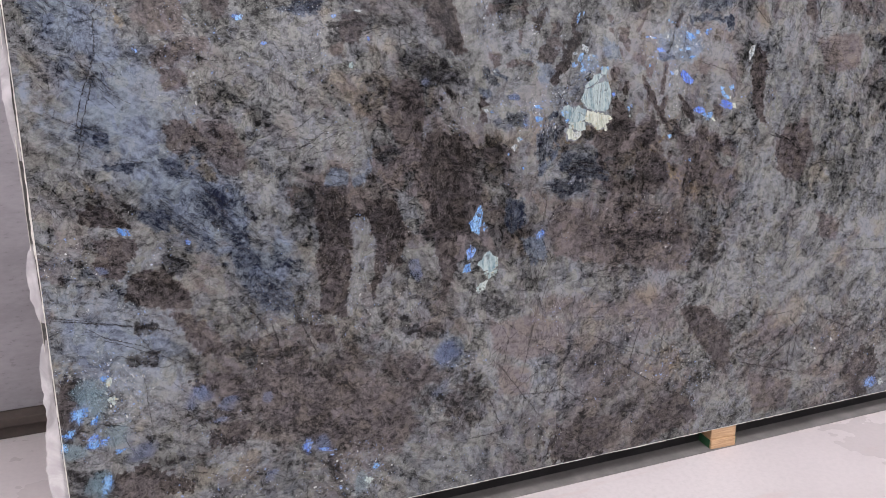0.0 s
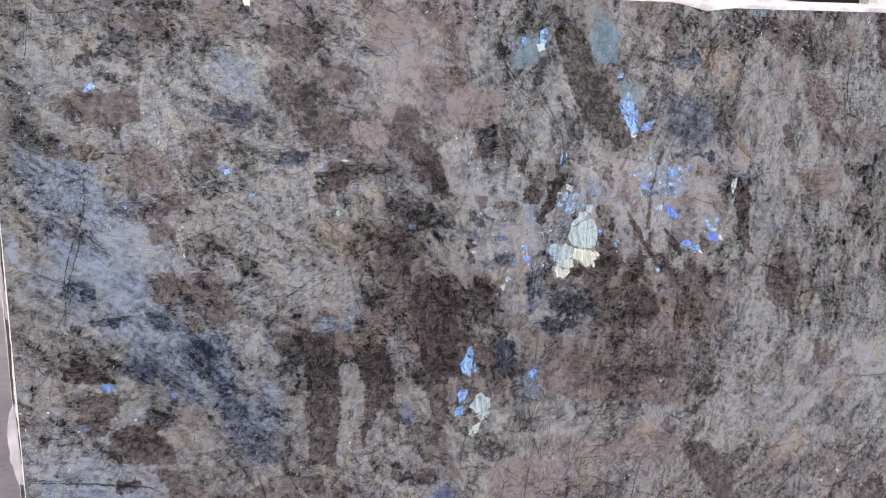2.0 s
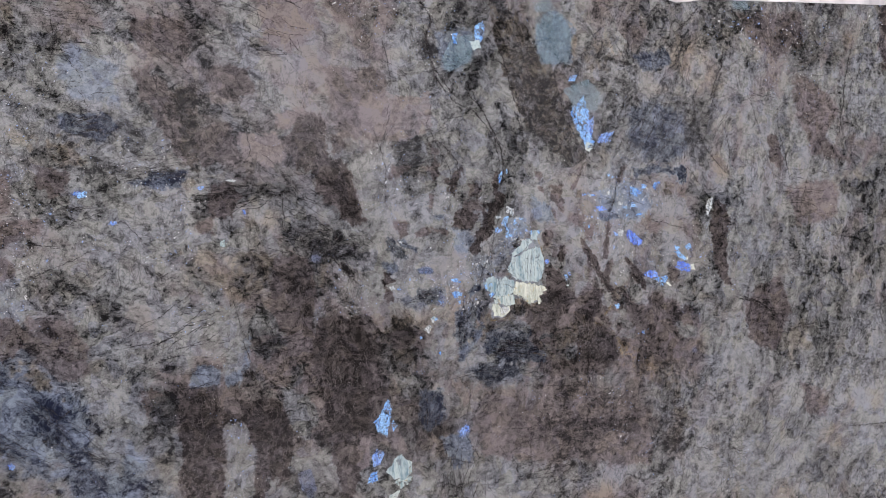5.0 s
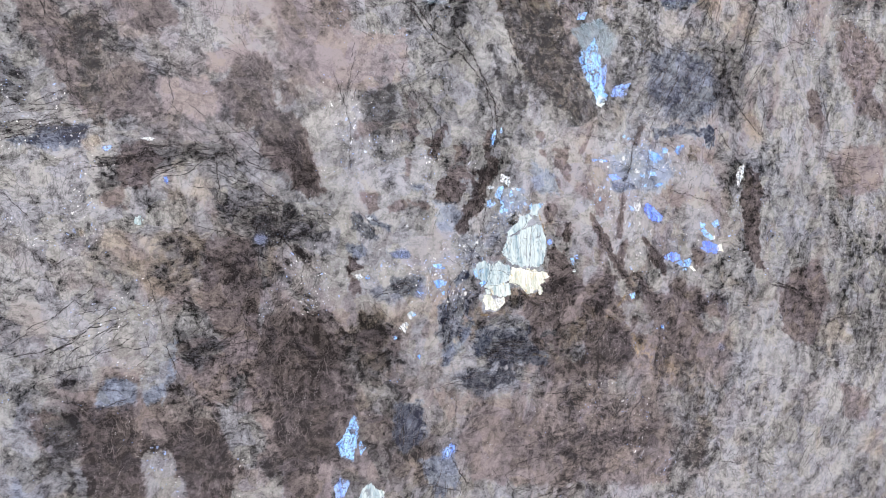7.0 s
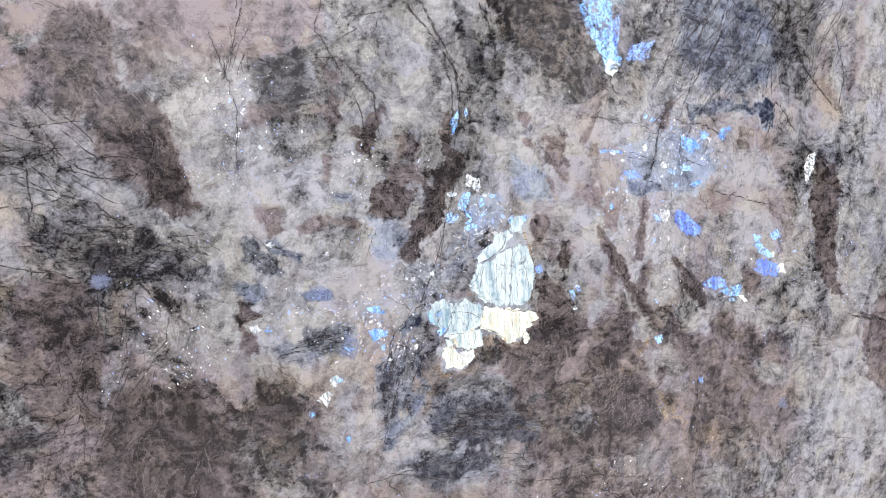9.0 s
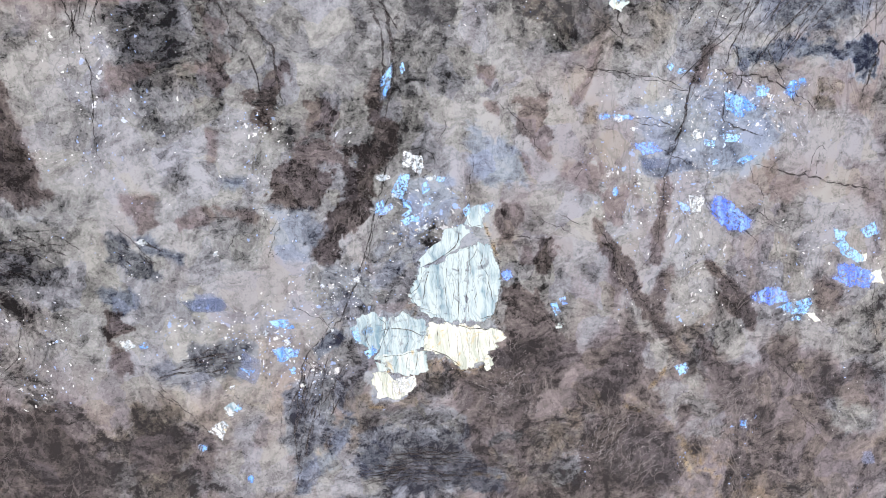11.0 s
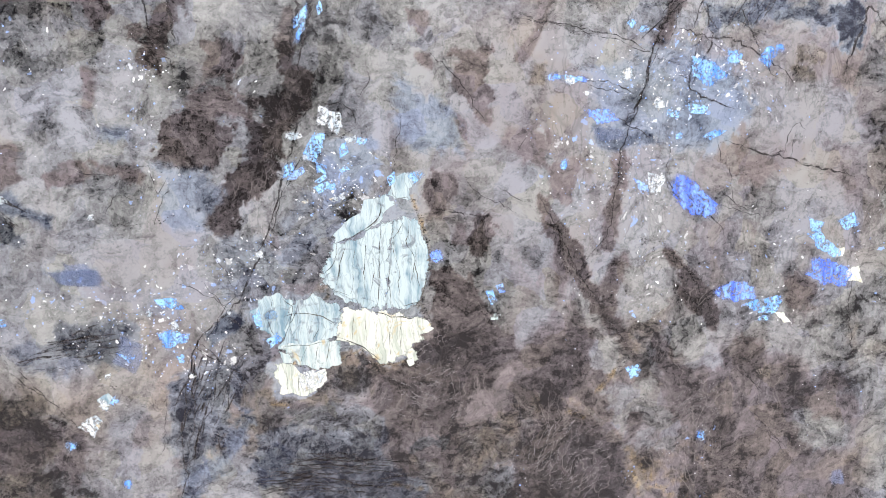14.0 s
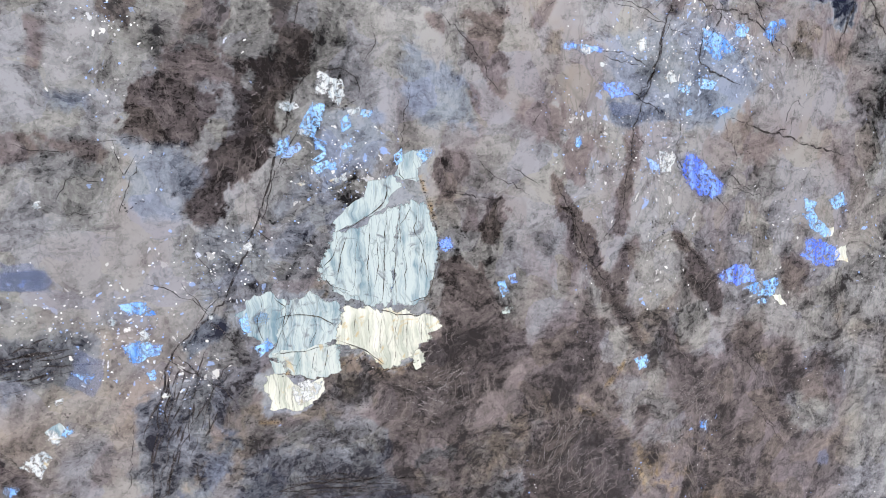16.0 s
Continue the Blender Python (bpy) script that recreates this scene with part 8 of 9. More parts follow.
plate("teal", (1.652, 1.787), (1.726, 1.805), (1.755, 1.746), (1.736, 1.669), (1.665, 1.666), (1.642, 1.720))
plate("teal", (1.717, 1.600), (1.790, 1.625), (1.836, 1.581), (1.812, 1.538), (1.743, 1.557))
plate("white", (2.154, 1.284), (2.172, 1.287), (2.164, 1.256), (2.147, 1.233), (2.145, 1.263))
plate("azure", (1.740, 1.634), (1.761, 1.637), (1.751, 1.620), (1.735, 1.621))
plate("teal", (2.278, 1.845), (2.338, 1.850), (2.340, 1.822), (2.305, 1.816), (2.283, 1.827))
plate("azure", (0.185, 0.883), (0.215, 0.873), (0.220, 0.858), (0.193, 0.863))
plate("slate", (0.127, 0.789), (0.153, 0.785), (0.156, 0.770), (0.132, 0.766))
plate("azure", (0.214, 1.619), (0.230, 1.623), (0.234, 1.607), (0.214, 1.602))
plate("blue", (0.205, 1.605), (0.217, 1.613), (0.216, 1.599), (0.206, 1.596))
plate("azure", (0.515, 1.393), (0.542, 1.394), (0.544, 1.382), (0.527, 1.381))
plate("azure", (0.593, 1.845), (0.622, 1.857), (0.625, 1.843), (0.599, 1.836))
plate("cream", (0.602, 1.836), (0.628, 1.843), (0.625, 1.817), (0.612, 1.819))
plate("white", (1.524, 1.296), (1.527, 1.302), (1.537, 1.298), (1.548, 1.294), (1.550, 1.284), (1.544, 1.274), (1.533, 1.282), (1.526, 1.286))
plate("azure", (1.515, 1.269), (1.522, 1.279), (1.531, 1.276), (1.527, 1.261), (1.522, 1.250), (1.512, 1.253), (1.510, 1.259))
plate("blue", (1.498, 1.241), (1.509, 1.248), (1.511, 1.242), (1.502, 1.236), (1.494, 1.235))
plate("white", (1.500, 1.277), (1.509, 1.280), (1.510, 1.274), (1.502, 1.271))
plate("white", (1.550, 1.270), (1.561, 1.273), (1.561, 1.269), (1.553, 1.265))
plate("azure", (1.519, 1.232), (1.529, 1.238), (1.530, 1.234), (1.523, 1.229))
plate("azure", (1.520, 1.251), (1.533, 1.245), (1.530, 1.238), (1.522, 1.240))
plate("ice", (1.592, 1.223), (1.597, 1.233), (1.610, 1.234), (1.613, 1.223), (1.608, 1.211), (1.595, 1.211), (1.589, 1.215))
plate("azure", (1.588, 1.231), (1.595, 1.237), (1.596, 1.226), (1.589, 1.221))
plate("ice", (1.566, 1.211), (1.586, 1.213), (1.591, 1.204), (1.579, 1.189), (1.564, 1.181), (1.537, 1.173), (1.536, 1.180), (1.543, 1.189), (1.560, 1.199))
plate("ice", (1.532, 1.166), (1.564, 1.178), (1.579, 1.185), (1.590, 1.185), (1.584, 1.145), (1.578, 1.105), (1.564, 1.103), (1.542, 1.118), (1.526, 1.126), (1.518, 1.139))
plate("ice", (1.590, 1.186), (1.604, 1.191), (1.616, 1.178), (1.622, 1.158), (1.623, 1.136), (1.616, 1.118), (1.611, 1.105), (1.588, 1.100), (1.580, 1.105), (1.585, 1.145))
plate("ice", (1.532, 1.129), (1.545, 1.132), (1.560, 1.121), (1.559, 1.112), (1.542, 1.111), (1.529, 1.120))
plate("ice", (1.448, 1.109), (1.459, 1.121), (1.479, 1.125), (1.489, 1.113), (1.484, 1.093), (1.474, 1.074), (1.464, 1.086), (1.454, 1.095))
plate("ice", (1.486, 1.110), (1.509, 1.120), (1.530, 1.108), (1.535, 1.096), (1.528, 1.079), (1.512, 1.074), (1.500, 1.064), (1.475, 1.072), (1.483, 1.093))
plate("mint", (1.476, 1.073), (1.505, 1.073), (1.533, 1.074), (1.527, 1.050), (1.504, 1.047), (1.487, 1.054))
plate("cream", (1.532, 1.088), (1.541, 1.105), (1.564, 1.100), (1.592, 1.094), (1.620, 1.086), (1.622, 1.077), (1.607, 1.066), (1.593, 1.055), (1.581, 1.048), (1.568, 1.049), (1.555, 1.064), (1.533, 1.075))
plate("cream", (1.596, 1.047), (1.603, 1.049), (1.605, 1.042), (1.599, 1.040))
plate("cream", (1.467, 1.055), (1.485, 1.051), (1.495, 1.039), (1.514, 1.046), (1.517, 1.035), (1.504, 1.025), (1.489, 1.021), (1.471, 1.026), (1.468, 1.039))
plate("white", (1.488, 1.042), (1.503, 1.047), (1.515, 1.043), (1.508, 1.028), (1.492, 1.024))
plate("mint", (1.473, 1.067), (1.482, 1.065), (1.485, 1.054), (1.476, 1.056))
plate("azure", (1.461, 1.080), (1.472, 1.088), (1.475, 1.079), (1.465, 1.072))
plate("azure", (1.449, 1.105), (1.456, 1.110), (1.459, 1.095), (1.453, 1.093))
plate("violet", (1.877, 1.200), (1.883, 1.217), (1.897, 1.213), (1.913, 1.196), (1.930, 1.182), (1.924, 1.174), (1.913, 1.170), (1.898, 1.176), (1.883, 1.188))
plate("blue", (1.882, 1.209), (1.896, 1.208), (1.913, 1.192), (1.907, 1.181), (1.889, 1.191))
plate("white", (1.853, 1.219), (1.868, 1.220), (1.872, 1.207), (1.860, 1.195), (1.851, 1.199))
plate("blue", (1.837, 1.215), (1.850, 1.210), (1.854, 1.200), (1.843, 1.203))
plate("violet", (1.788, 1.285), (1.808, 1.287), (1.820, 1.275), (1.799, 1.270))
plate("azure", (1.756, 1.320), (1.770, 1.321), (1.784, 1.315), (1.771, 1.310))
plate("white", (1.769, 1.318), (1.777, 1.318), (1.779, 1.312), (1.771, 1.311))
plate("azure", (1.974, 1.334), (1.986, 1.341), (1.991, 1.332), (1.982, 1.320), (1.971, 1.325))
plate("violet", (1.924, 1.089), (1.938, 1.098), (1.956, 1.099), (1.972, 1.092), (1.970, 1.079), (1.950, 1.078), (1.931, 1.083))
plate("azure", (1.961, 1.074), (1.976, 1.079), (2.001, 1.080), (2.004, 1.074), (1.993, 1.061), (1.975, 1.063))
plate("cream", (1.994, 1.062), (2.004, 1.061), (2.011, 1.051), (2.005, 1.049))
plate("violet", (2.027, 1.101), (2.043, 1.120), (2.064, 1.111), (2.083, 1.097), (2.076, 1.085), (2.051, 1.087), (2.038, 1.096))
plate("azure", (2.030, 1.144), (2.043, 1.147), (2.062, 1.130), (2.070, 1.122), (2.064, 1.113), (2.044, 1.127))
plate("cream", (2.057, 1.127), (2.072, 1.126), (2.072, 1.117), (2.062, 1.117))
plate("azure", (2.064, 1.157), (2.084, 1.165), (2.090, 1.149), (2.073, 1.146))
plate("cream", (2.076, 1.101), (2.091, 1.105), (2.094, 1.088), (2.077, 1.091))
plate("azure", (1.680, 1.111), (1.687, 1.112), (1.691, 1.101), (1.685, 1.096))
plate("blue", (1.690, 1.116), (1.698, 1.118), (1.700, 1.109), (1.694, 1.107))
plate("violet", (1.627, 1.153), (1.633, 1.158), (1.637, 1.149), (1.631, 1.144))
plate("azure", (1.826, 1.016), (1.840, 1.019), (1.843, 1.007), (1.832, 1.004))
plate("white", (1.279, 1.011), (1.295, 1.023), (1.302, 1.014), (1.292, 0.999))
plate("ice", (1.300, 1.036), (1.310, 1.042), (1.313, 1.037), (1.306, 1.023))
plate("white", (1.197, 1.127), (1.211, 1.128), (1.216, 1.117), (1.204, 1.114))
plate("azure", (1.217, 1.120), (1.228, 1.123), (1.228, 1.115), (1.220, 1.113))
plate("white", (1.230, 1.233), (1.241, 1.236), (1.245, 1.229), (1.236, 1.228))
plate("white", (1.307, 1.060), (1.314, 1.061), (1.314, 1.057), (1.308, 1.055))
plate("white", (1.311, 1.213), (1.316, 1.214), (1.316, 1.209), (1.311, 1.208))
plate("azure", (1.378, 1.089), (1.390, 1.093), (1.387, 1.085), (1.380, 1.084))
plate("azure", (1.760, 1.234), (1.765, 1.237), (1.765, 1.231), (1.761, 1.230))
plate("azure", (1.510, 1.382), (1.515, 1.385), (1.515, 1.376), (1.510, 1.373))
plate("slate", (1.793, 1.269), (1.825, 1.265), (1.830, 1.255), (1.801, 1.254))
plate("azure", (1.872, 1.283), (1.887, 1.280), (1.884, 1.274), (1.873, 1.275))
plate("azure", (1.561, 1.141), (1.576, 1.146), (1.582, 1.128), (1.577, 1.105), (1.564, 1.106))
plate("azure", (1.533, 1.149), (1.540, 1.160), (1.541, 1.137), (1.535, 1.126))
plate("azure", (1.604, 1.143), (1.615, 1.148), (1.617, 1.125), (1.608, 1.117))
plate("azure", (1.532, 1.393), (1.536, 1.398), (1.538, 1.388), (1.533, 1.383))
plate("azure", (1.899, 1.334), (1.919, 1.330), (1.937, 1.313), (1.919, 1.303), (1.898, 1.315))
plate("azure", (1.895, 1.287), (1.919, 1.283), (1.913, 1.275), (1.897, 1.277))
plate("azure", (1.910, 1.254), (1.925, 1.260), (1.938, 1.258), (1.919, 1.249))
plate("azure", (1.937, 1.340), (1.954, 1.334), (1.948, 1.322), (1.937, 1.327))
plate("azure", (2.030, 1.163), (2.050, 1.156), (2.043, 1.144), (2.033, 1.149))
plate("white", (1.948, 1.329), (1.960, 1.325), (1.954, 1.317))
plate("white", (1.857, 1.290), (1.869, 1.293), (1.871, 1.284), (1.861, 1.283))
plate("azure", (1.361, 1.129), (1.383, 1.130), (1.385, 1.119), (1.365, 1.119))
plate("azure", (1.360, 1.092), (1.377, 1.097), (1.379, 1.085), (1.364, 1.082))
plate("azure", (1.322, 1.080), (1.339, 1.077), (1.333, 1.068))
plate("slate", (1.269, 1.162), (1.314, 1.162), (1.315, 1.145), (1.278, 1.151))
plate("azure", (1.543, 1.263), (1.551, 1.268), (1.553, 1.257), (1.544, 1.252))
plate("white", (1.530, 1.214), (1.545, 1.219), (1.547, 1.213), (1.534, 1.210))
plate("azure", (1.518, 1.226), (1.532, 1.232), (1.533, 1.225), (1.523, 1.220))
plate("slate", (1.284, 1.171), (1.306, 1.166), (1.318, 1.152), (1.304, 1.145), (1.282, 1.150))
plate("azure", (1.362, 1.096), (1.381, 1.096), (1.384, 1.085), (1.368, 1.080))
plate("slate", (1.326, 1.098), (1.348, 1.085), (1.337, 1.059), (1.318, 1.067))
crystal("blue", 0.525, 1.390, 0.0124, 0.0056, -14)
crystal("blue", 0.588, 1.323, 0.0100, 0.0045, 6)
crystal("blue", 0.275, 1.313, 0.0079, 0.0054, -35)
crystal("teal", 1.678, 1.820, 0.0280, 0.0210, 1)
crystal("teal", 0.078, 0.460, 0.0291, 0.0221, 29)
crystal("teal", 0.107, 0.474, 0.0186, 0.0121, 24)
crystal("mint", 0.125, 0.492, 0.0116, 0.0081, 83)
crystal("mint", 0.130, 0.443, 0.0130, 0.0090, 0)
crystal("azure", 0.082, 0.396, 0.0143, 0.0082, 65)
crystal("azure", 0.071, 0.333, 0.0211, 0.0137, 22)
crystal("blue", 0.098, 0.337, 0.0132, 0.0090, 25)
crystal("azure", 0.005, 0.336, 0.0102, 0.0116, -11)
crystal("azure", 0.134, 0.305, 0.0157, 0.0061, 9)
crystal("teal", 0.064, 0.214, 0.0304, 0.0297, 45)
crystal("azure", 0.093, 0.233, 0.0172, 0.0116, 54)
crystal("slate", 0.345, 0.430, 0.0213, 0.0175, -41)
crystal("slate", 0.414, 0.386, 0.0292, 0.0193, 22)
crystal("slate", 0.395, 0.342, 0.0205, 0.0095, 0)
crystal("blue", 0.615, 0.220, 0.0196, 0.0129, 75)
crystal("slate", 0.656, 0.225, 0.0281, 0.0243, 39)
crystal("blue", 0.662, 0.202, 0.0225, 0.0065, -12)
crystal("teal", 0.761, 0.083, 0.0397, 0.0246, 71)
crystal("mint", 0.781, 0.083, 0.0103, 0.0104, -14)
crystal("azure", 0.808, 0.122, 0.0102, 0.0104, -11)
crystal("slate", 1.019, 0.316, 0.0367, 0.0129, 34)
crystal("slate", 1.044, 0.430, 0.0365, 0.0220, 49)
crystal("blue", 2.719, 0.046, 0.0253, 0.0291, 65)
crystal("white", 2.770, 0.042, 0.0171, 0.0177, 52)
crystal("slate", 0.507, 0.156, 0.0302, 0.0171, 34)
crystal("slate", 0.519, 0.383, 0.0152, 0.0191, -9)
crystal("blue", 0.352, 0.830, 0.0071, 0.0091, -8)
crystal("white", 1.500, 1.275, 0.0060, 0.0053, 42)
crystal("white", 1.515, 1.255, 0.0065, 0.0040, 0)
crystal("azure", 1.496, 1.244, 0.0074, 0.0049, 48)
crystal("cream", 1.602, 1.051, 0.0071, 0.0060, -8)
crystal("violet", 1.632, 1.151, 0.0070, 0.0055, -4)
crystal("azure", 1.981, 1.057, 0.0075, 0.0035, -4)
crystal("blue", 1.756, 1.319, 0.0065, 0.0040, 0)
crystal("white", 1.772, 1.316, 0.0055, 0.0045, -5)
crystal("blue", 1.785, 1.316, 0.0073, 0.0027, -16)
crystal("azure", 1.993, 1.338, 0.0050, 0.0045, -6)
crystal("azure", 1.836, 1.367, 0.0045, 0.0045, -6)
crystal("azure", 1.848, 1.361, 0.0050, 0.0040, 0)
crystal("azure", 1.519, 1.383, 0.0103, 0.0041, 76)
crystal("azure", 1.514, 1.368, 0.0076, 0.0027, 67)
crystal("blue", 1.383, 1.090, 0.0050, 0.0045, -6)
crystal("white", 1.377, 1.103, 0.0040, 0.0045, -7)
crystal("white", 1.355, 1.116, 0.0030, 0.0035, -9)
crystal("white", 1.305, 1.030, 0.0050, 0.0062, 37)
crystal("azure", 1.313, 1.034, 0.0050, 0.0045, -6)
crystal("azure", 1.270, 0.993, 0.0050, 0.0045, -6)
crystal("azure", 1.317, 0.948, 0.0040, 0.0050, -7)
crystal("mint", 1.689, 1.084, 0.0050, 0.0035, -6)
crystal("white", 1.462, 1.165, 0.0045, 0.0045, -6)
crystal("white", 1.428, 1.110, 0.0025, 0.0030, 0)
crystal("white", 1.388, 1.051, 0.0030, 0.0025, 9)
crystal("white", 1.313, 1.210, 0.0030, 0.0025, -9)
crystal("white", 1.509, 1.213, 0.0045, 0.0020, 6)
crystal("azure", 1.380, 1.069, 0.0035, 0.0045, -8)
crystal("azure", 1.765, 1.234, 0.0060, 0.0035, 90)
crystal("azure", 1.911, 0.932, 0.0050, 0.0050, -6)
crystal("white", 1.864, 1.290, 0.0060, 0.0069, 24)
crystal("azure", 1.885, 1.255, 0.0051, 0.0029, 29)
crystal("white", 1.831, 1.319, 0.0070, 0.0055, 0)
crystal("white", 1.885, 1.282, 0.0030, 0.0030, 0)
crystal("white", 1.790, 1.302, 0.0035, 0.0030, 0)
crystal("slate", 2.074, 0.863, 0.0086, 0.0104, -7)
crystal("gold", 0.757, 1.400, 0.0185, 0.0122, 19)
crystal("blue", 0.776, 1.389, 0.0080, 0.0055, -4)
crystal("gold", 0.725, 1.247, 0.0060, 0.0066, -5)
crystal("mint", 0.816, 1.261, 0.0065, 0.0075, -4)
crystal("white", 0.846, 1.402, 0.0117, 0.0040, -10)
crystal("blue", 0.869, 1.328, 0.0050, 0.0070, 0)
crystal("slate", 1.025, 1.210, 0.0134, 0.0098, -27)
crystal("blue", 1.366, 0.745, 0.0117, 0.0170, -47)
crystal("azure", 1.616, 1.231, 0.0075, 0.0065, -4)
crystal("azure", 1.548, 1.241, 0.0052, 0.0032, 17)
crystal("azure", 1.566, 1.267, 0.0051, 0.0029, 11)
crystal("white", 1.566, 1.268, 0.0030, 0.0020, 0)
crystal("azure", 1.534, 1.226, 0.0063, 0.0027, 29)
crystal("azure", 1.468, 1.104, 0.0075, 0.0055, -4)
crystal("teal", 0.068, 0.481, 0.0430, 0.0292, 65)
crystal("teal", 0.095, 0.431, 0.0370, 0.0281, 55)
crystal("azure", 0.047, 0.418, 0.0280, 0.0168, 55)
crystal("teal", 0.126, 0.349, 0.0404, 0.0336, 12)
crystal("blue", 0.073, 0.352, 0.0159, 0.0107, 13)
crystal("azure", 0.116, 0.503, 0.0117, 0.0090, -10)
crystal("slate", 0.182, 0.292, 0.0408, 0.0250, 11)
crystal("teal", 0.023, 0.324, 0.0291, 0.0236, -12)
crystal("azure", 0.016, 0.371, 0.0179, 0.0117, 23)
crystal("teal", 0.080, 0.236, 0.0380, 0.0196, 65)
crystal("azure", 0.091, 0.215, 0.0237, 0.0114, 65)
crystal("slate", 0.336, 0.411, 0.0423, 0.0280, 23)
crystal("slate", 1.043, 0.424, 0.0432, 0.0368, 43)



# ---- the slab's raw edges ----
def ragged_strip(name, parent, start, along, across, length, width, mat, label, seed, steps_=220, depth=0.003):
    """A thin chipped strip along an edge, wider and narrower at random."""
    verts, faces = [], []
    for i in range(steps_ + 1):
        t = i / steps_
        wide = width * (0.45 + 1.1 * abs(noise.noise((t * length * 22, seed, 0))) + 0.9 * max(0, noise.noise((t * length * 5, seed, 3))))
        p = start + along * (t * length)
        verts += [p, p + across * wide, p + across * wide + Vector((0, depth, 0)), p + Vector((0, depth, 0))]
    for i in range(steps_):
        a, b = i * 4, i * 4 + 4
        faces += [(a + k, b + k, b + (k + 1) % 4, a + (k + 1) % 4) for k in range(4)]
    return mesh_object(name, verts, faces, mat, parent, label)


def slab_body(parent, x0, x1, y0, y1, z0, z1, mat, label=""):
    """The sawn stone of a slab, with slightly broken edges."""
    bm = block(x0, x1, y0, y1, z0, z1)
    bmesh.ops.subdivide_edges(bm, edges=[e for e in bm.edges if e.calc_length() > 0.3], cuts=70, use_grid_fill=False)
    for v in bm.verts:
        n = noise.noise_vector(v.co * 16)
        v.co.x += n.x * 0.0025
        v.co.z += n.z * 0.0025
    return part("body", bm, mat, parent, label)


slab_body(slab, 0.003, SLAB_W - 0.003, 0.0015, SLAB_T, 0.003, SLAB_H - 0.003, BACK_STONE, "raw sawn stone edge")
ragged_strip("chipped_edge", slab, Vector((0.001, -0.0006, 0)), Vector((0, 0, 1)), Vector((-1, 0, 0)), SLAB_H, 0.004, PALE_EDGE, "pale chipped arris", 1.0)
ragged_strip("chipped_edge", slab, Vector((0, -0.0006, 0.001)), Vector((1, 0, 0)), Vector((0, 0, -1)), SLAB_W, 0.003, PALE_EDGE, "pale chipped arris", 7.0)

# the slab pressed against its back
twin = empty("backing_slab", STAND @ pose(-0.012, 0.024, -0.002), "dark raw-edged stone slab stacked behind the polished one", "stone slab", "slabs stacked on the rack")
slab_body(twin, 0, 3.10, 0, 0.019, 0.0, 1.846, BACK_STONE)
ragged_strip("chipped_edge", twin, Vector((0, -0.001, 0)), Vector((0, 0, 1)), Vector((-1, 0, 0)), 1.846, 0.003, PALE_EDGE, "pale chipped arris", 3.0)

brown_slab = empty("brown_granite_slab", STAND @ pose(0, 0.050, 0.0), "brown speckled granite slab standing behind the labradorite slab", "stone slab", "slabs stacked on the rack")
bm = block(0.30, 2.54, 0, 0.02, 0.0, 1.922, 0.0015)
for v in bm.verts:
    if v.co.z > 1.8:
        v.co.z += 0.022 * (v.co.x - 1.4)
    if v.co.x > 2.4 and v.co.z > 1.8:
        v.co.x -= 0.07
cut = bmesh.ops.bisect_plane(bm, geom=bm.verts[:] + bm.edges[:] + bm.faces[:], plane_co=(2.40, 0, 1.944), plane_no=(0.62, 0, 0.78), clear_outer=True)
bmesh.ops.holes_fill(bm, edges=[e for e in cut["geom_cut"] if isinstance(e, bmesh.types.BMEdge)])
part("body", bm, BROWN_STONE, brown_slab)
ragged_strip("top_edge", brown_slab, Vector((0.31, 0.0, 1.896)), Vector((1, 0, 0.022)), Vector((0, 0, 1)), 2.12, 0.003, PALE_EDGE, "pale sawn top edge", 5.0, 120, 0.02)


# ---- polythene film ----
def film(name, outline, rows, cols, label, seed, ripple=0.006):
    """A crumpled sheet: outline gives the place of each (row, column) share of it."""
    verts, faces = [], []
    for i in range(rows + 1):
        for j in range(cols + 1):
            p = Vector(outline(i / rows, j / cols))
            n = noise.noise_vector((p.x * 9 + seed, p.y * 9, p.z * 9)) * ripple + noise.noise_vector((p.x * 40 + seed, p.y * 40, p.z * 40)) * ripple * 0.35
            verts.append(p + Vector((n.x, n.y * 0.6, n.z)))
    for i in range(rows):
        for j in range(cols):
            a = i * (cols + 1) + j
            faces.append((a, a + 1, a + cols + 2, a + cols + 1))
    ob = mesh_object(name, verts, faces, FILM, None, "", True)
    ob.matrix_world = STAND
    return tagged(ob, label, "plastic film", "film wrapped round the slab")


def side_film(lo, hi, wide, seed):
    """A loose torn flap along the left edge."""
    def outline(v, u):
        z = lo + (hi - lo) * v
        reach = wide * (math.sin(math.pi * min(1, v * 0.9 + 0.08)) ** 0.6) * (0.75 + 0.5 * noise.noise((z * 6, seed, 1)) + 0.10 * noise.noise((z * 45, seed, 2)))
        return (-0.004 - reach * u, 0.012 + 0.02 * u, z)
    return outline


film("plastic_film", side_film(0.02, 0.62, 0.052, 1.0), 90, 8, "torn milky plastic film hanging off the slab's side edge", 1.0, 0.003)
film("plastic_film", side_film(0.66, 0.86, 0.036, 4.0), 40, 6, "small torn flap of milky plastic film on the slab's edge", 4.0, 0.003)
film("plastic_film", side_film(1.06, 1.45, 0.030, 6.0), 50, 6, "crumpled clear plastic film caught on the slab's edge", 6.0, 0.004)


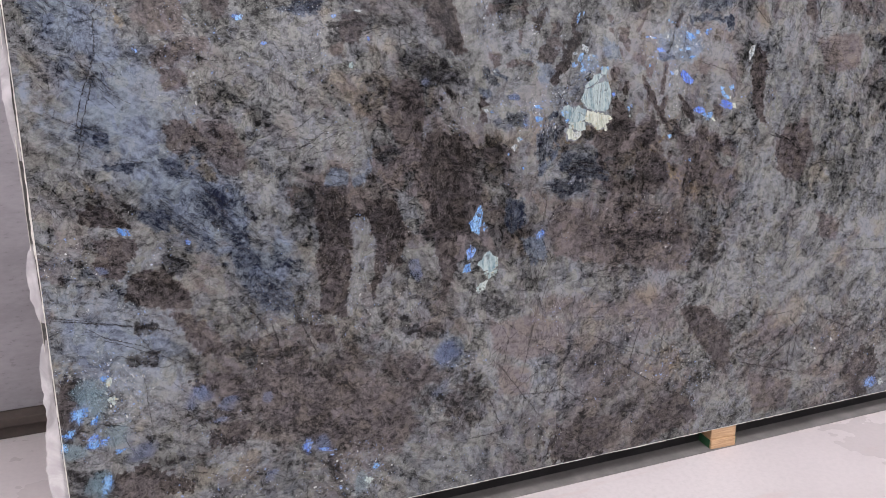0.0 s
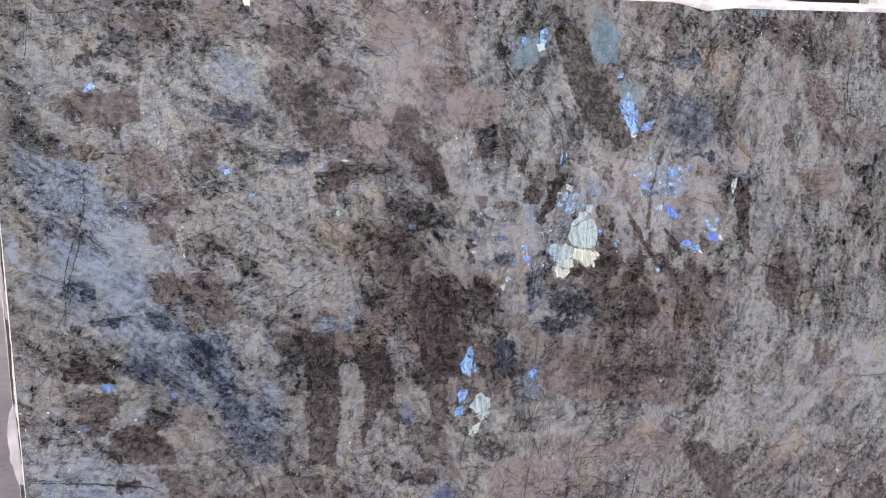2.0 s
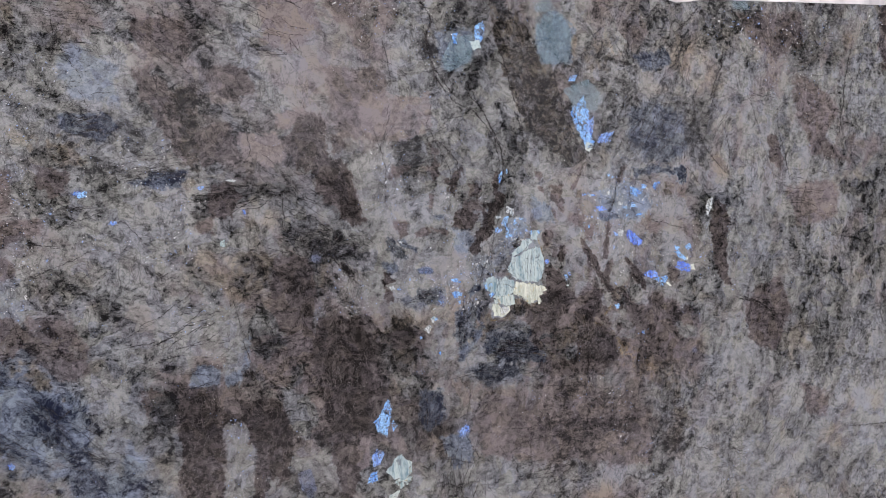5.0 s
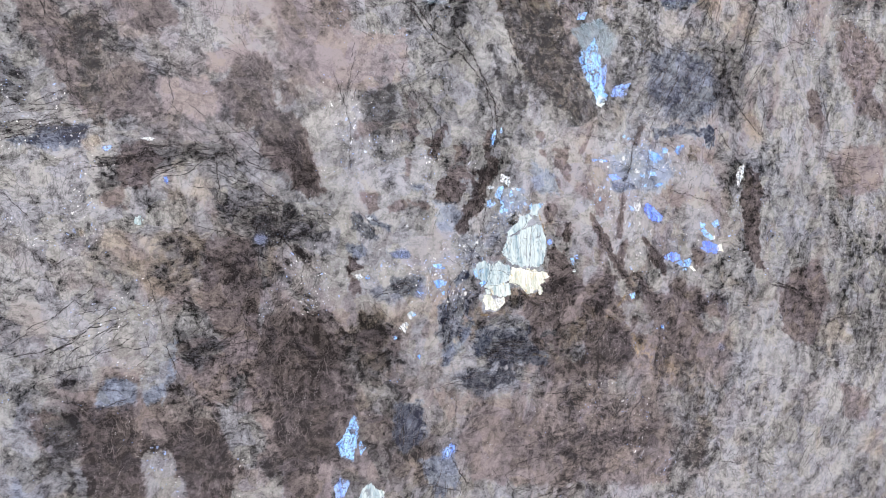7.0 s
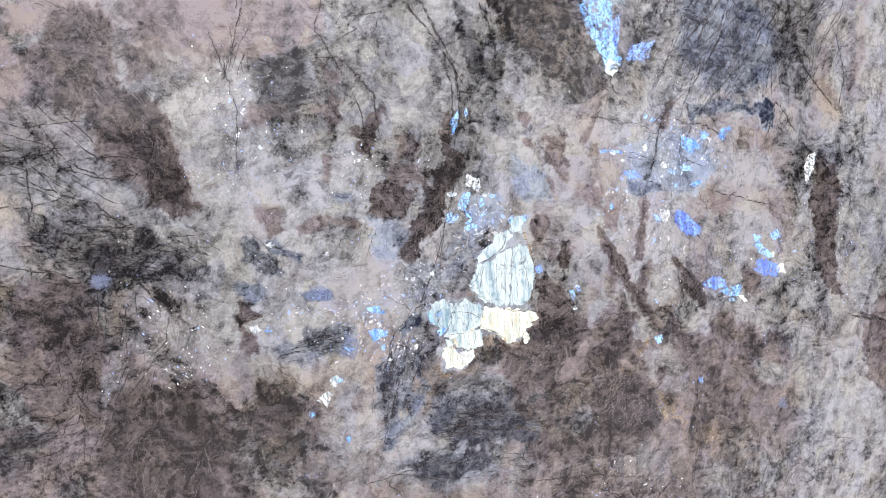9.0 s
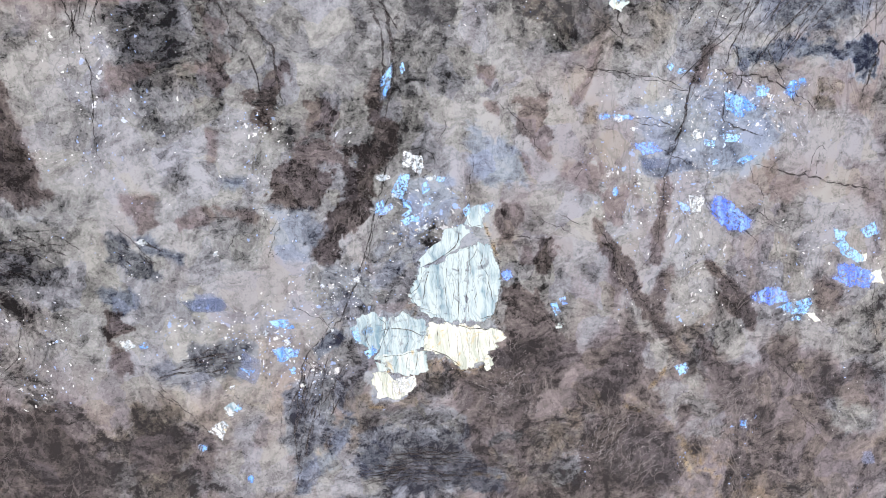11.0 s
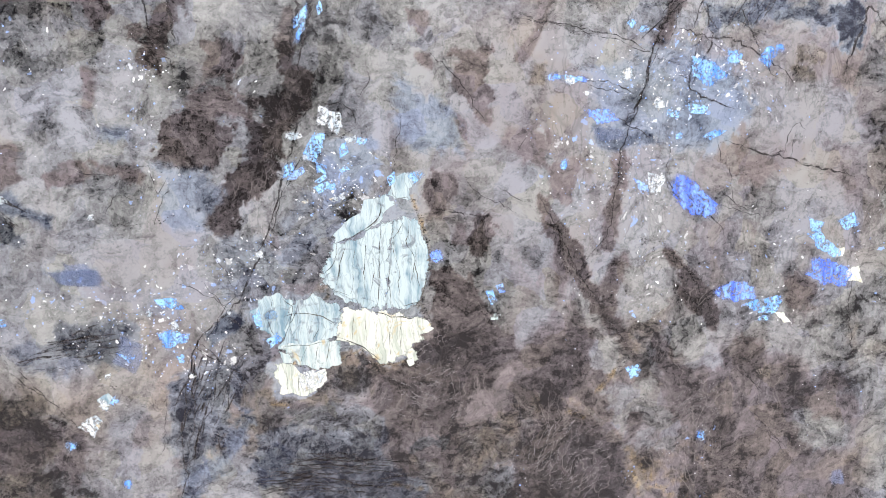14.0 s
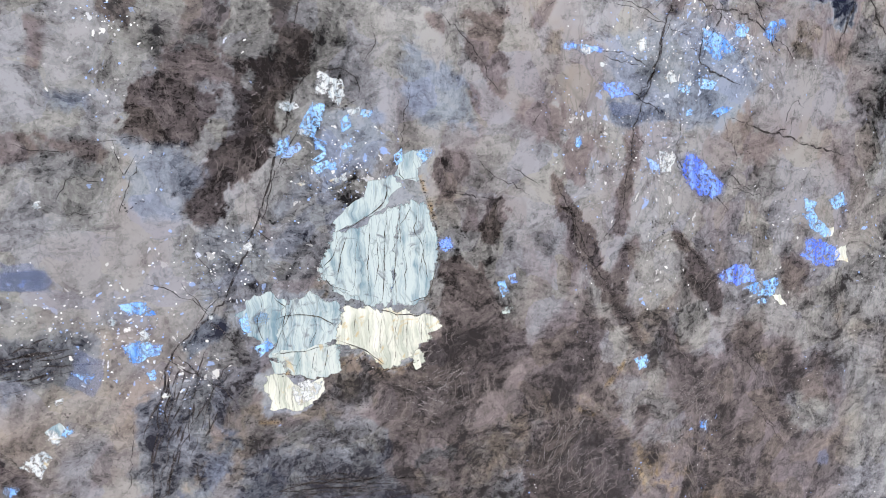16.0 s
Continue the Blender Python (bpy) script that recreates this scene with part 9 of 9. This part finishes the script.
def top_film(v, u):
    """Draped over the top edges of the stacked slabs, with one fold hanging over the face."""
    x = -0.03 + 3.16 * v
    lap = min(1, max(0, (x - 1.92) / 0.2))
    fold = 0.012 * max(0, 1 - abs(x - 2.09) / 0.12) ** 1.3 + 0.002 * max(0, noise.noise((x * 4, 2, 0)))
    face_z = SLAB_H - 0.001 - fold - 0.015 * lap * lap * (3 - 2 * lap)
    high = SLAB_H + 0.026 + 0.006 * noise.noise((x * 3, 5, 0)) + 0.012 * math.exp(-((x - 2.2) / 0.25) ** 2)
    if u < 0.3:
        return (x, -0.004, face_z + (SLAB_H + 0.004 - face_z) * u / 0.3)
    q = (u - 0.3) / 0.7
    return (x, -0.004 + 0.045 * q, SLAB_H + 0.004 + (high - SLAB_H - 0.004) * math.sin(q * math.pi / 2))


film("plastic_film", top_film, 300, 12, "white crumpled plastic film draped along the slab's top edge", 9.0, 0.0010)


# ---- blocks and racks ----
def wooden_block(x):
    """Two stacked offcuts of pine; the lower one is painted green along its side."""
    ob = empty("wooden_block", pose(x, 0, 0, 0, 0, -3), "two stacked pine wood offcuts under the slab, lower one painted green", "wooden block", "blocks under the slab")
    top = part("upper_board", block(-0.050, 0.050, 0.004, 0.069, 0.0395, 0.0785, 0.002, 2, 0.0006), PINE, ob)
    low = part("lower_board", block(-0.052, 0.048, -0.002, 0.068, 0.0042, 0.0390, 0.003, 2, 0.0006), PINE, ob)
    part("painted_side", block(-0.0535, -0.0522, 0.006, 0.067, 0.006, 0.0375, 0.0004), GREEN_PAINT, low, "dark green paint")
    part("painted_edge", block(0.0482, 0.0500, 0.0, 0.067, 0.008, 0.0330, 0.0004), GREEN_PAINT, low, "dark green paint")
    return ob


first_block = wooden_block(2.055)
copy_thing(first_block, pose(0.55, 0, 0, 0, 0, 2))

rack = empty("slab_rack", pose(0, 0, 0), "dark painted steel A-frame rack behind the stacked slabs", "slab rack")
# dark beam added to blacken the shaded gap under the slab
part("gap_beam", block(-0.02, 3.6, 0.072, 0.20, 0.0, 0.077, 0.003), STEEL_DARK, rack)
# thin mottled grey strip on the floor along the slab's foot
part("base_strip", block(-0.02, 3.6, -0.004, 0.070, 0.0005, 0.004, 0.001), STRIP_GREY, rack, "flat grey strip")
for px in (0.4, 1.6, 2.8):
    bm = block(px - 0.03, px + 0.03, 0.205, 0.265, 0.0, 1.75, 0.003)
    for v in bm.verts:
        v.co.y += v.co.z * math.tan(radians(LEAN_BACK))
    part("upright", bm, STEEL_DARK, rack)

rail = empty("floor_rail", pose(0, 0, 0), "low dark brown rail on the floor under the rear slabs", "rail")
part("beam", block(-3.2, 4.6, 1.02, 1.16, 0.0, 0.05, 0.004), STEEL_BROWN, rail)
part("top_board", block(-3.2, 4.6, 1.00, 1.18, 0.052, 0.086, 0.003), STEEL_BROWN, rail)

grey_slab = empty("grey_quartzite_slab", pose(0, 1.07, 0.088, -5, 0, 0), "pale grey quartzite slab standing on the rear rail", "stone slab", "slabs on the rear rail")
part("body", block(-1.65, 1.62, 0, 0.02, 0, 1.82, 0.002), GREY_STONE, grey_slab)
# flat black panel put in for the dark interior behind the racks
dark_panel = empty("black_granite_slab", pose(0, 1.12, 0.088, -3, 0, 0), "flat black panel standing in for the dark interior behind", "stone slab", "slabs on the rear rail")
part("body", block(2.12, 3.87, 0, 0.02, 0, 2.35, 0.002), PANEL_BLACK, dark_panel)
column = empty("column", pose(0, 2.0, 0), "white painted building column behind the racks", "column")
part("shaft", block(4.876, 5.6, 0, 0.5, 0, HALL_H, 0.01), WALL_PAINT, column)
part("corner_guard", block(4.80, 4.872, -0.01, 0.4, 0, 2.6, 0.004), PALE_EDGE, column, "beige corner guard")
